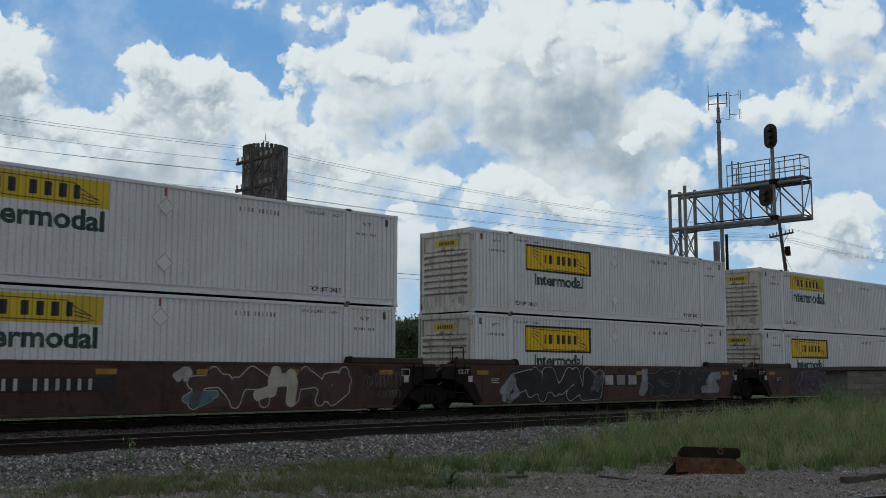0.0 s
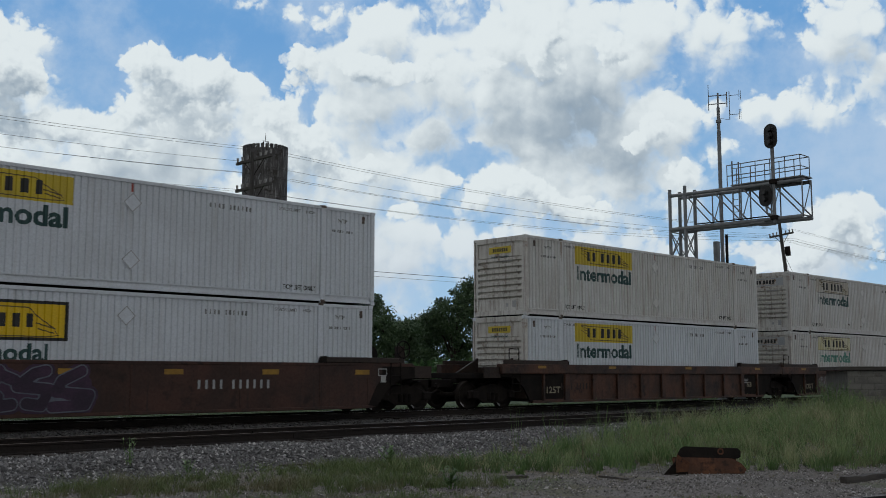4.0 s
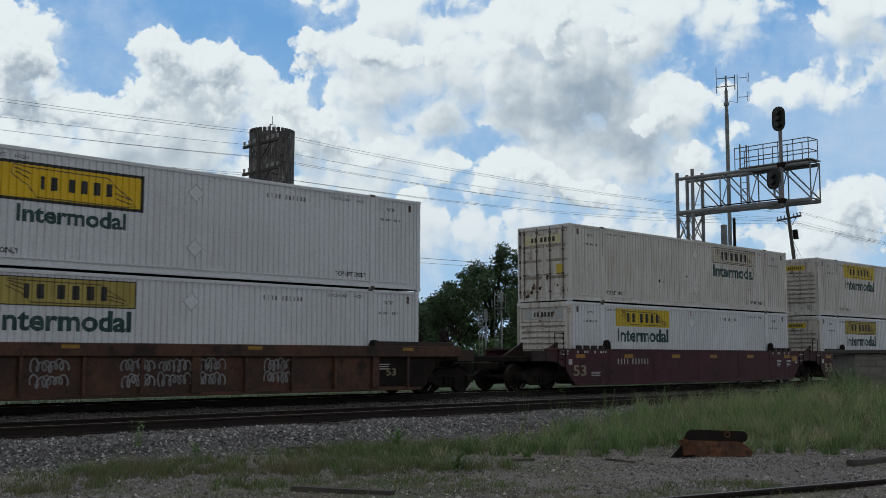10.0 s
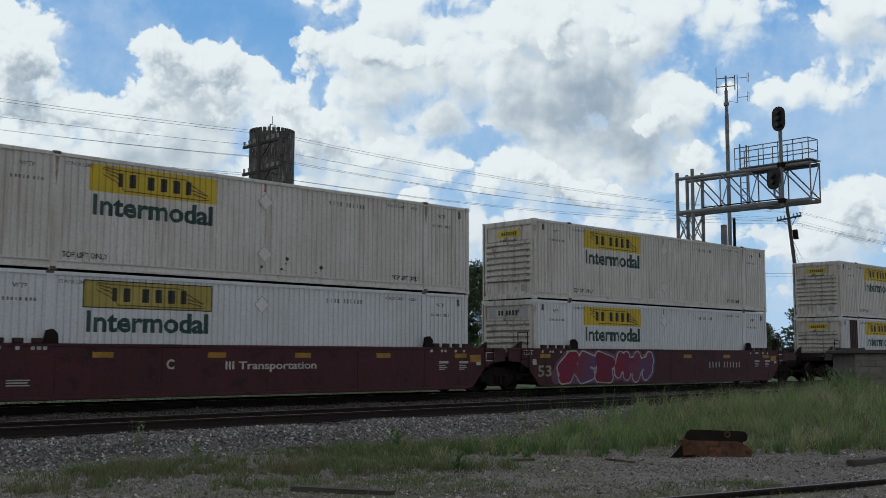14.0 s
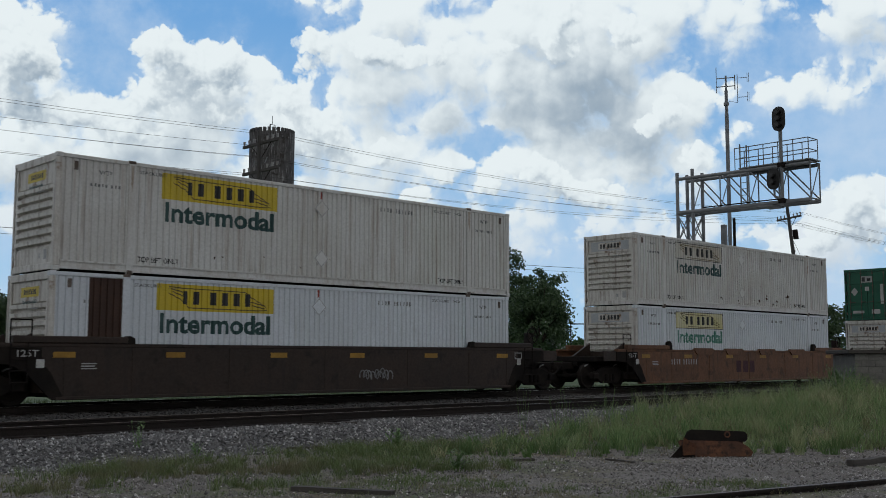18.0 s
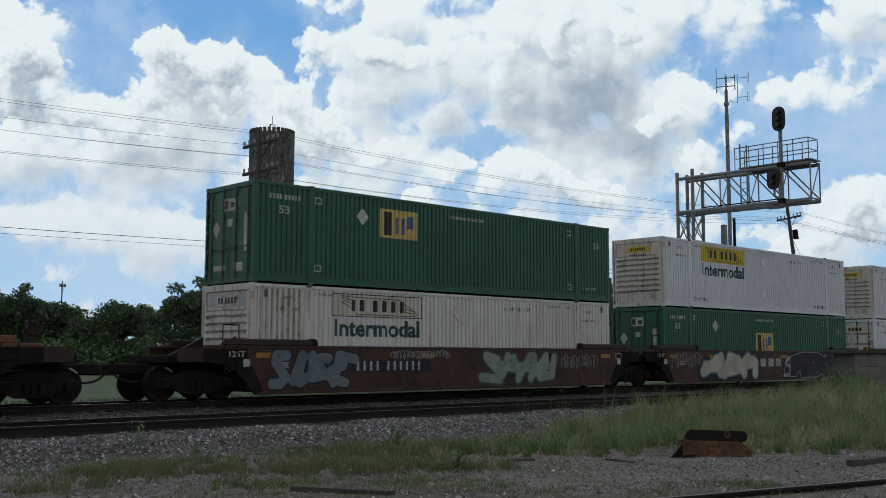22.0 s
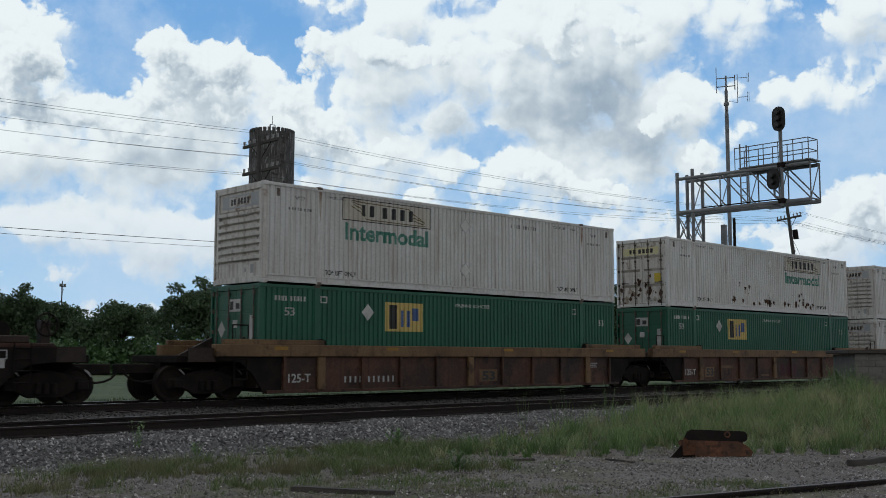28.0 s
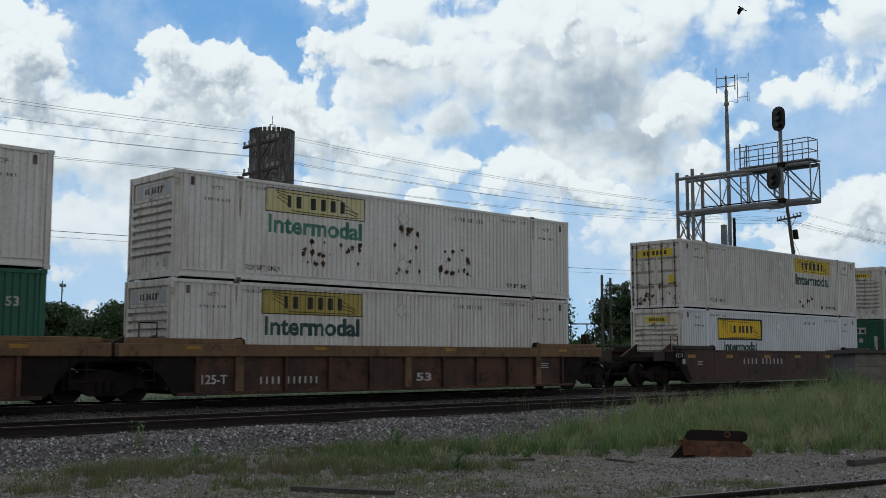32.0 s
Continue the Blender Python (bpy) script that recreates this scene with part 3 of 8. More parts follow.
def backdrop():
    az = np.radians(np.linspace(-20, 108, 65))
    el = np.radians(np.linspace(-1.5, 40, 33))
    r = 3000.0
    verts = [(r * math.cos(e) * math.sin(a), r * math.cos(e) * math.cos(a), r * math.sin(e)) for e in el for a in az]
    w = len(az)
    faces = [(j * w + i, j * w + w + i, j * w + w + i + 1, j * w + i + 1) for j in range(len(el) - 1) for i in range(w - 1)]
    ob = mesh_ob("backdrop", verts, faces, M_SKY, "structure", "blue summer sky with white and grey cumulus clouds", "sky")
    uv = ob.data.uv_layers.new(name="sky")
    deg = [(math.degrees(a), math.degrees(e)) for e in el for a in az]
    for lp in ob.data.loops:
        uv.data[lp.index].uv = deg[lp.vertex_index]
    ob.data.shade_smooth()
    ob.location = EYE
    return ob


SKY = backdrop()
TRACK_1, TRACK_2 = 25.82, 18.60      # centre lines; the top of the rails is z = 0


def smooth(a, b, v):
    t = np.clip((v - a) / (b - a), 0, 1)
    return t * t * (3 - 2 * t)


def ground_z(x, y):
    """Height of the ground: ballast beds, the low yard before them, and a grassy bank by the wall."""
    x, y = np.asarray(x, float), np.asarray(y, float)
    yard = -0.45 + 0.40 * smooth(16, 33, x) * smooth(7.5, 11.5, y) * (1 - smooth(15.8, 17, y))
    z = yard + (-0.21 - yard) * smooth(15.3, 16.9, y)
    z = z - 0.10 * smooth(20.6, 21.4, y) * (1 - smooth(22.4, 23.2, y))
    z = z + (-0.45 - z) * smooth(28.0, 29.6, y)
    z = z + 0.025 * np.sin(x * 1.7 + y * 0.6) * np.sin(y * 1.3 - x * 0.4) * (1 - smooth(60, 120, np.hypot(x, y)))
    return z


def ground():
    near = np.arange(-8, 62.01, 0.5)
    xs = np.concatenate([[-4000, -1500, -600, -250, -120, -60, -30, -16], near, [66, 72, 80, 95, 120, 170, 250, 400, 800, 1600, 4000]])
    ys = np.concatenate([[-4000, -1500, -500, -200, -80, -30, -12], np.arange(-5, 32.01, 0.4), [35, 40, 50, 70, 100, 150, 250, 500, 1000, 2000, 4000]])
    gx, gy = np.meshgrid(xs, ys)
    gz = ground_z(gx, gy)
    verts = np.stack([gx.ravel(), gy.ravel(), gz.ravel()], 1).tolist()
    w = len(xs)
    faces = [(j * w + i, j * w + i + 1, j * w + w + i + 1, j * w + w + i) for j in range(len(ys) - 1) for i in range(w - 1)]
    ob = mesh_ob("ground", verts, faces, M_GROUND, "structure", "gravelly yard ground with patches of grass", "ground")
    ob.data.shade_smooth()


ground()

RAIL_SHAPE = [(-0.068, -0.18), (0.068, -0.18), (0.068, -0.168), (0.012, -0.145), (0.010, -0.045), (0.036, -0.034), (0.036, -0.006),
              (0.030, -0.002), (-0.030, -0.002), (-0.036, -0.006), (-0.036, -0.034), (-0.010, -0.045), (-0.012, -0.145), (-0.068, -0.168)]


def rail_piece(name, x0, x1, y, z, parent, top):
    """One rail with a worn running surface on its head."""
    bm = bmesh.new()
    a = [bm.verts.new((x0, y + u, z + w)) for u, w in RAIL_SHAPE]
    b = [bm.verts.new((x1, y + u, z + w)) for u, w in RAIL_SHAPE]
    k = len(a)
    for i in range(k):
        bm.faces.new((a[i], b[i], b[(i + 1) % k], a[(i + 1) % k]))
    bm.faces.new(a[::-1]), bm.faces.new(b)
    bmesh.ops.recalc_face_normals(bm, faces=bm.faces[:])
    r = part(name, bm, M_RAIL, parent)
    part("running_surface", boxes((x0, x1, y - 0.028, y + 0.028, z - 0.003, z)), top, r, "worn steel running surface")
    return r


def track(centre, label, x0, x1, tie_x0, tie_x1, top):
    t = thing("railway_track", pose(0, 0, 0), label, "railway track", "main tracks", "structure")
    for s in (-1, 1):
        rail_piece("rail", x0, x1, centre + s * 0.753, 0.0, t, top)
    rng = random.Random(int(centre))
    first = None
    n = int((tie_x1 - tie_x0) / 0.53)
    for i in range(n):
        m = pose(tie_x0 + 0.53 * i + rng.uniform(-0.03, 0.03), centre + rng.uniform(-0.05, 0.05), -0.182, 0, 0, rng.uniform(-1.5, 1.5))
        if first is None:
            first = part("tie", bevelled(boxes((-0.115, 0.115, -1.3, 1.3, -0.17, 0)), 0.012), M_TIE, t)
            first.matrix_basis = m
        else:
            twin(first, t, m)
    # joint bars
    for x in np.arange(x0 + 12, x1, 11.9):
        for s in (-1, 1):
            part("joint_bar", boxes((x - 0.45, x + 0.45, centre + s * 0.753 - 0.034, centre + s * 0.753 + 0.034, -0.135, -0.05)), M_RAIL, t)
    return t


track(TRACK_2, "empty track with rusty rails on dark ties", -70, 330, -4, 70, M_RAILTOP)
track(TRACK_1, "track with polished rails under the train", -330, 420, -4, 90, M_SHINE)


def stones(name, label, n, x_rng, y_rng, size, material, seed, dens=None, lift=0.35):
    """Loose stones strewn over the ground, as one heap of small rocks."""
    r = np.random.default_rng(seed)
    x, y = r.uniform(*x_rng, n), r.uniform(*y_rng, n)
    if dens is not None:
        keep = r.random(n) < dens(x, y)
        x, y = x[keep], y[keep]
    n = len(x)
    s = size * r.uniform(0.55, 1.5, n)
    z = ground_z(x, y) + s * lift * r.uniform(-0.2, 1.0, n)
    base = np.array([(1, 0, 0), (-1, 0, 0), (0, 1, 0), (0, -1, 0), (0, 0, 0.8), (0, 0, -0.8)], float)
    v = base[None] * r.uniform(0.55, 1.15, (n, 6, 1)) + r.normal(0, 0.18, (n, 6, 3))
    an = r.uniform(0, 6.28, n)
    c, q = np.cos(an)[:, None], np.sin(an)[:, None]
    vx, vy = v[..., 0] * c - v[..., 1] * q, v[..., 0] * q + v[..., 1] * c
    pts = np.stack([vx * s[:, None] + x[:, None], vy * s[:, None] + y[:, None], v[..., 2] * s[:, None] + z[:, None]], -1).reshape(-1, 3)
    tri = np.array([(0, 2, 4), (2, 1, 4), (1, 3, 4), (3, 0, 4), (2, 0, 5), (1, 2, 5), (3, 1, 5), (0, 3, 5)])
    faces = (tri[None] + 6 * np.arange(n)[:, None, None]).reshape(-1, 3)
    return mesh_ob(name, pts.tolist(), faces.tolist(), material, "stuff", label, "gravel")


def near_only(x, y):
    return np.clip(26.0 / np.hypot(x, y) - 0.1, 0, 1) ** 1.2


def wedge(x, y):
    """The part of the yard that lies open before the tripod."""
    a = np.degrees(np.arctan2(x, y))
    return ((a > 17) & (a < 72)).astype(float)


stones("ballast_shoulder", "pale grey crushed stone on the ballast shoulder", 52000, (3, 42), (15.0, 17.75), 0.034, M_STONE, 3, lambda x, y: near_only(x, y) * wedge(x, y))
stones("track_ballast", "dark crushed stone round the ties", 22000, (3, 45), (17.6, 24.9), 0.036, M_STONE_DARK, 4, lambda x, y: near_only(x, y) * wedge(x, y))
stones("ballast_strip", "grey crushed stone between the two tracks", 9000, (5, 45), (20.2, 22.6), 0.036, M_STONE, 6, near_only)
stones("yard_gravel", "small pale gravel strewn over the yard", 120000, (2, 24), (3.5, 15.4), 0.0125, M_PEBBLE, 5, lambda x, y: wedge(x, y) * (0.35 + 0.65 * (np.sin(x * 2.3 + y) * np.sin(y * 1.9 - x * 0.7) > -0.1)), 0.5)
stones("yard_stones", "scattered larger stones on the yard", 2600, (2, 24), (3.5, 15.4), 0.028, M_PEBBLE, 7, wedge, 0.4)

# ---------------------------------------------------------------- containers
CL, CW, CH = 16.154, 2.591, 2.896
HX, HY = CL / 2, CW / 2
LIFT_X = 6.096                       # the posts at the 40-foot lifting points
PITCH, DEPTH = 0.178, 0.034
SKIN = -HY + 0.022                   # outer face of the corrugated sheet


def inset(x):
    """How far the corrugated sheet lies behind its outer face at x."""
    p = (x / PITCH) % 1.0
    for a, b, u, v in ((0.0, 0.44, 0, 0), (0.44, 0.52, 0, 1), (0.52, 0.90, 1, 1), (0.90, 1.0, 1, 0)):
        if p <= b:
            return DEPTH * (u + (v - u) * (p - a) / (b - a))
    return 0.0


def breaks(x0, x1):
    k0, k1 = math.floor(x0 / PITCH), math.ceil(x1 / PITCH)
    xs = [(k + f) * PITCH for k in range(k0, k1 + 1) for f in (0.0, 0.44, 0.52, 0.90)]
    return sorted({round(v, 5) for v in xs if x0 < v < x1} | {x0, x1})


def sheet(x0, x1, z0, z1, off=0.0, side=-1):
    """Corrugated sheet, or a sticker that follows it, off metres in front of it."""
    bm = bmesh.new()
    xs = breaks(x0, x1)
    lo = [bm.verts.new((x, SKIN + inset(x) - off, z0)) for x in xs]
    hi = [bm.verts.new((x, SKIN + inset(x) - off, z1)) for x in xs]
    for i in range(len(xs) - 1):
        bm.faces.new((lo[i], lo[i + 1], hi[i + 1], hi[i]))
    if side > 0:
        for v in bm.verts:
            v.co.y = -v.co.y
        bmesh.ops.reverse_faces(bm, faces=bm.faces[:])
    return bm


def draped(bm, off):
    """Lays flat letters onto the corrugated sheet."""
    xs = [v.co.x for v in bm.verts]
    for x in breaks(min(xs), max(xs))[1:-1]:
        bmesh.ops.bisect_plane(bm, geom=bm.verts[:] + bm.edges[:] + bm.faces[:], plane_co=(x, 0, 0), plane_no=(1, 0, 0))
    for v in bm.verts:
        v.co.y = SKIN + inset(v.co.x) - off
    return bm


def field(rects):
    """Flat rectangles (x0, x1, z0, z1)."""
    bm = bmesh.new()
    for x0, x1, z0, z1 in rects:
        bm.faces.new([bm.verts.new(c) for c in ((x0, 0, z0), (x1, 0, z0), (x1, 0, z1), (x0, 0, z1))])
    return bm


def ink_bars(x0, x1, z0, z1, pattern, fill=0.66):
    """A run of upright bars that stands for a word that is not spelled out; below zero in the pattern is a space."""
    w = (x1 - x0) / sum(abs(p) for p in pattern)
    out, x = [], x0
    for p in pattern:
        if p > 0:
            out.append((x + 0.5 * (1 - fill) * p * w, x + 0.5 * (1 + fill) * p * w, z0, z1))
        x += abs(p) * w
    return out


# the widths of the bars that stand for the owner's name; below zero a gap
NAME_BARS = (0.62, -0.22, 0.9, -0.55, 0.95, -0.16, 0.95, -0.16, 1.0, -0.16, 0.8)


def ring(x0, x1, z0, z1, t):
    """A flat rectangular frame, t wide, in x and z."""
    bm = bmesh.new()
    a = [bm.verts.new((x, 0, z)) for x, z in ((x0, z0), (x1, z0), (x1, z1), (x0, z1))]
    b = [bm.verts.new((x, 0, z)) for x, z in ((x0 + t, z0 + t), (x1 - t, z0 + t), (x1 - t, z1 - t), (x0 + t, z1 - t))]
    for i in range(4):
        bm.faces.new((a[i], a[(i + 1) % 4], b[(i + 1) % 4], b[i]))
    return bm


def ribbon(pts, t, closed=False):
    """One unbroken flat line, 2 t wide, through points in x and z."""
    bm = bmesh.new()
    k = len(pts)
    pairs = []
    for i in range(k):
        a = pts[i - 1] if i or closed else pts[0]
        c = pts[(i + 1) % k] if i < k - 1 or closed else pts[-1]
        d = math.hypot(c[0] - a[0], c[1] - a[1]) or 1
        nx, nz = -(c[1] - a[1]) / d * t, (c[0] - a[0]) / d * t
        pairs.append((bm.verts.new((pts[i][0] - nx, 0, pts[i][1] - nz)), bm.verts.new((pts[i][0] + nx, 0, pts[i][1] + nz))))
    for i in range(k if closed else k - 1):
        (a, b), (c, d) = pairs[i], pairs[(i + 1) % k]
        bm.faces.new((a, c, d, b))
    return bm


SCROLL = ((0.10, 0.90), (0.20, 0.86), (0.74, 0.82), (0.80, 0.60), (0.90, 0.34), (0.94, 0.14), (0.86, 0.10), (0.26, 0.12), (0.20, 0.40), (0.09, 0.66))
FEATHERS = (((0.11, 0.82), (0.22, 0.70)), ((0.12, 0.72), (0.21, 0.56)), ((0.79, 0.44), (0.92, 0.30)), ((0.80, 0.30), (0.91, 0.19)))


M_ORNAMENT = mat("brown_ink", (0.10, 0.075, 0.03), (0.16, 0.12, 0.05), 2, 30, 0.6, bump=0.0)
STYLES = {   # sticker, word ink, frame ink, plaque top and bottom
    "plain": (M_YELLOW, M_INK_TEAL, None), "fresh": (M_YELLOW_NEW, M_INK_TEAL, M_INK), "mustard": (M_MUSTARD, M_INK_TEAL, M_INK),
    "pale": (M_PALE, M_INK_GREEN, M_INK), "faded": (M_FADED, M_INK_TEAL, M_INK), "bleached": (M_FADED, M_INK_GREEN, M_INK)}


def container_shell(name, label, body, end, doors, flip, category, group):
    """Posts, rails, corrugated sides, ribbed front and doors. flip: the doors are at the low-x end."""
    c = thing(name, pose(0, 0, 0), label, category, group)
    F = 1 if flip else -1               # x direction of the front end
    for side in (-1, 1):
        nm = "side_panel"
        for x0, x1 in ((-HX + 0.14, -LIFT_X - 0.09), (-LIFT_X + 0.09, LIFT_X - 0.09), (LIFT_X + 0.09, HX - 0.14)):
            part(nm, sheet(x0, x1, 0.24, CH - 0.10, 0, side), body, c)
        ya, yb = (-HY, -HY + 0.07) if side < 0 else (HY - 0.07, HY)
        yc, yd = (-HY + 0.008, -HY + 0.09) if side < 0 else (HY - 0.09, HY - 0.008)
        yr = (-HY + 0.026, -HY + 0.09) if side < 0 else (HY - 0.09, HY - 0.026)
        yl = (-HY + 0.002, -HY + 0.07) if side < 0 else (HY - 0.07, HY - 0.002)
        rail = part("bottom_rail", boxes((-HX + 0.17, HX - 0.17, *yr, 0.05, 0.25)), body, c)
        for z0, z1 in ((0.225, 0.262), (0.045, 0.095)) if side < 0 else ():
            part("rail_lip", boxes((-HX + 0.165, HX - 0.165, *yl, z0, z1)), body, rail)
        part("top_rail", boxes((-HX + 0.17, HX - 0.17, yc, yd, CH - 0.11, CH - 0.012), bevel=0.01), body, c)
        for x in (-LIFT_X, LIFT_X):
            part("lift_post", boxes((x - 0.095, x + 0.095, ya, yb, 0.0, CH - 0.02), bevel=0.008), body, c)
            part("lift_casting", boxes((x - 0.10, x + 0.10, ya - 0.006 if side < 0 else ya - 0.05, yb + 0.05 if side < 0 else yb + 0.006, CH - 0.075, CH + 0.010), bevel=0.012), M_CASTING, c, "dark worn steel casting")
            part("lower_casting", boxes((x - 0.085, x + 0.085, ya - 0.005 if side < 0 else ya, yb if side < 0 else yb + 0.005, -0.004, 0.10), bevel=0.012), M_CASTING, c, "dark worn steel casting")
        for x in (-1, 1):
            xa, xb = (-HX, -HX + 0.15) if x < 0 else (HX - 0.15, HX)
            part("corner_post", boxes((xa, xb, ya, yb + (0.05 if side < 0 else 0), 0.12, CH - 0.12), bevel=0.012), body if x != F else end, c)
            part("corner_casting", boxes((xa - 0.003, xb + 0.02, ya - 0.003, yb + 0.09, 0, 0.118), bevel=0.012) if side < 0 else boxes((xa - 0.003, xb + 0.02, ya - 0.09, yb + 0.003, 0, 0.118), bevel=0.012), body, c)
            part("corner_casting", boxes((xa - 0.003, xb + 0.02, ya - 0.003, yb + 0.09, CH - 0.118, CH), bevel=0.012) if side < 0 else boxes((xa - 0.003, xb + 0.02, ya - 0.09, yb + 0.003, CH - 0.118, CH), bevel=0.012), body, c)
    part("roof", boxes((-HX + 0.13, HX - 0.13, -HY + 0.07, HY - 0.07, CH - 0.07, CH - 0.03)), body, c)
    part("floor", boxes((-HX + 0.13, HX - 0.13, -HY + 0.07, HY - 0.07, 0.06, 0.20)), M_DARKSTEEL, c)
    # front wall: a flat field above, horizontal ribs below it, a sill plate at the foot
    x = F * (HX - 0.06)
    m = Matrix.Translation((x, 0, 0)) @ (Matrix.Identity(4) if F < 0 else Matrix.Rotation(math.pi, 4, "Z"))
    w = HY - 0.12

    def on_front(bm):
        bmesh.ops.transform(bm, matrix=m, verts=bm.verts[:])
        return bm
    part("front_wall", on_front(boxes((0.045, 0.075, -w, w, 0.1, CH - 0.1))), end, c)
    part("upper_field", on_front(boxes((0.0, 0.045, -w + 0.09, w - 0.09, 2.16, CH - 0.20), bevel=0.008)), end, c)
    part("lower_field", on_front(boxes((-0.01, 0.045, -w + 0.09, w - 0.09, 0.20, 0.61), bevel=0.008)), end, c)
    part("header", on_front(boxes((-0.05, 0.0, -w, w, CH - 0.20, CH - 0.01), bevel=0.01)), end, c)
    part("sill", on_front(boxes((-0.055, 0.0, -w, w, 0.03, 0.20), bevel=0.01)), end, c)
    for k in range(7):
        z = 0.62 + k * 0.22
        bm = bmesh.new()
        plate(bm, [(0.045, z + 0.205), (-0.050, z + 0.185), (-0.050, z + 0.085), (0.045, z + 0.045)], -w + 0.09, w - 0.09)
        part("front_rib", on_front(bm), end, c)
    for s in (-1, 1):
        part("front_stile", on_front(boxes((-0.045, 0.045, min(s * w, s * (w - 0.09)), max(s * w, s * (w - 0.09)), 0.2, CH - 0.2))), end, c)
    # doors at the other end
    m2 = Matrix.Translation((-x, 0, 0)) @ (Matrix.Identity(4) if F > 0 else Matrix.Rotation(math.pi, 4, "Z"))

    def on_back(bm):
        bmesh.ops.transform(bm, matrix=m2, verts=bm.verts[:])
        return bm
    part("door_header", on_back(boxes((-0.05, 0.03, -w, w, CH - 0.16, CH - 0.01), bevel=0.01)), body, c)
    part("door_sill", on_back(boxes((-0.05, 0.03, -w, w, 0.03, 0.16), bevel=0.01)), body, c)
    for s in (-1, 1):
        a, b = sorted((s * 0.012, s * (w - 0.005)))
        dr = part("door_leaf", on_back(boxes((-0.012, 0.03, a, b, 0.17, CH - 0.17))), doors, c)
        if not flip:
            continue
        for k, (z0, z1) in enumerate(((0.28, 0.85), (0.97, 1.5), (1.62, 2.05), (2.17, 2.6))):
            part("door_panel", on_back(boxes((-0.028, -0.012, a + 0.10, b - 0.10, z0, z1), bevel=0.012)), doors, dr)
        # strips in the panel gaps: dirt plus recess shade, put in as colour
        for z in (0.86, 1.51, 2.06):
            part("grime_band", on_back(boxes((-0.024, -0.013, a + 0.10, b - 0.10, z, z + 0.10))), M_GRIME_SHADE if body is not M_GREEN else body, dr)
        for k in (0.28, 0.82):
            y = s * w * k
            part("lock_rod", on_back(rods(((-0.055, y, 0.07), (-0.055, y, CH - 0.07), 0.019))), M_CASTING, dr, "dark lock rod")
            part("rod_handle", on_back(rods(((-0.07, y, 1.05), (-0.07, y - s * 0.30, 1.02), 0.014))), M_CASTING, dr)
            for z in (0.35, 1.0, 1.9, 2.6):
                part("rod_bracket", on_back(boxes((-0.075, -0.028, y - 0.045, y + 0.045, z, z + 0.07))), M_CASTING, dr)
        for z in (0.35, 0.9, 1.5, 2.1, 2.6):
            yy = s * (w - 0.02)
            part("hinge", on_back(boxes((-0.05, -0.01, min(yy, yy + s * 0.07), max(yy, yy + s * 0.07), z, z + 0.12))), M_CASTING, dr)
    return c, on_front, on_back, F, w


def on_end(fn, rects_y, off):
    """Flat rectangles (y0, y1, z0, z1) on an end wall, off metres proud of it."""
    bm = bmesh.new()
    for y0, y1, z0, z1 in rects_y:
        bm.faces.new([bm.verts.new(p) for p in ((-off, y1, z0), (-off, y0, z0), (-off, y0, z1), (-off, y1, z1))])
    return fn(bm)


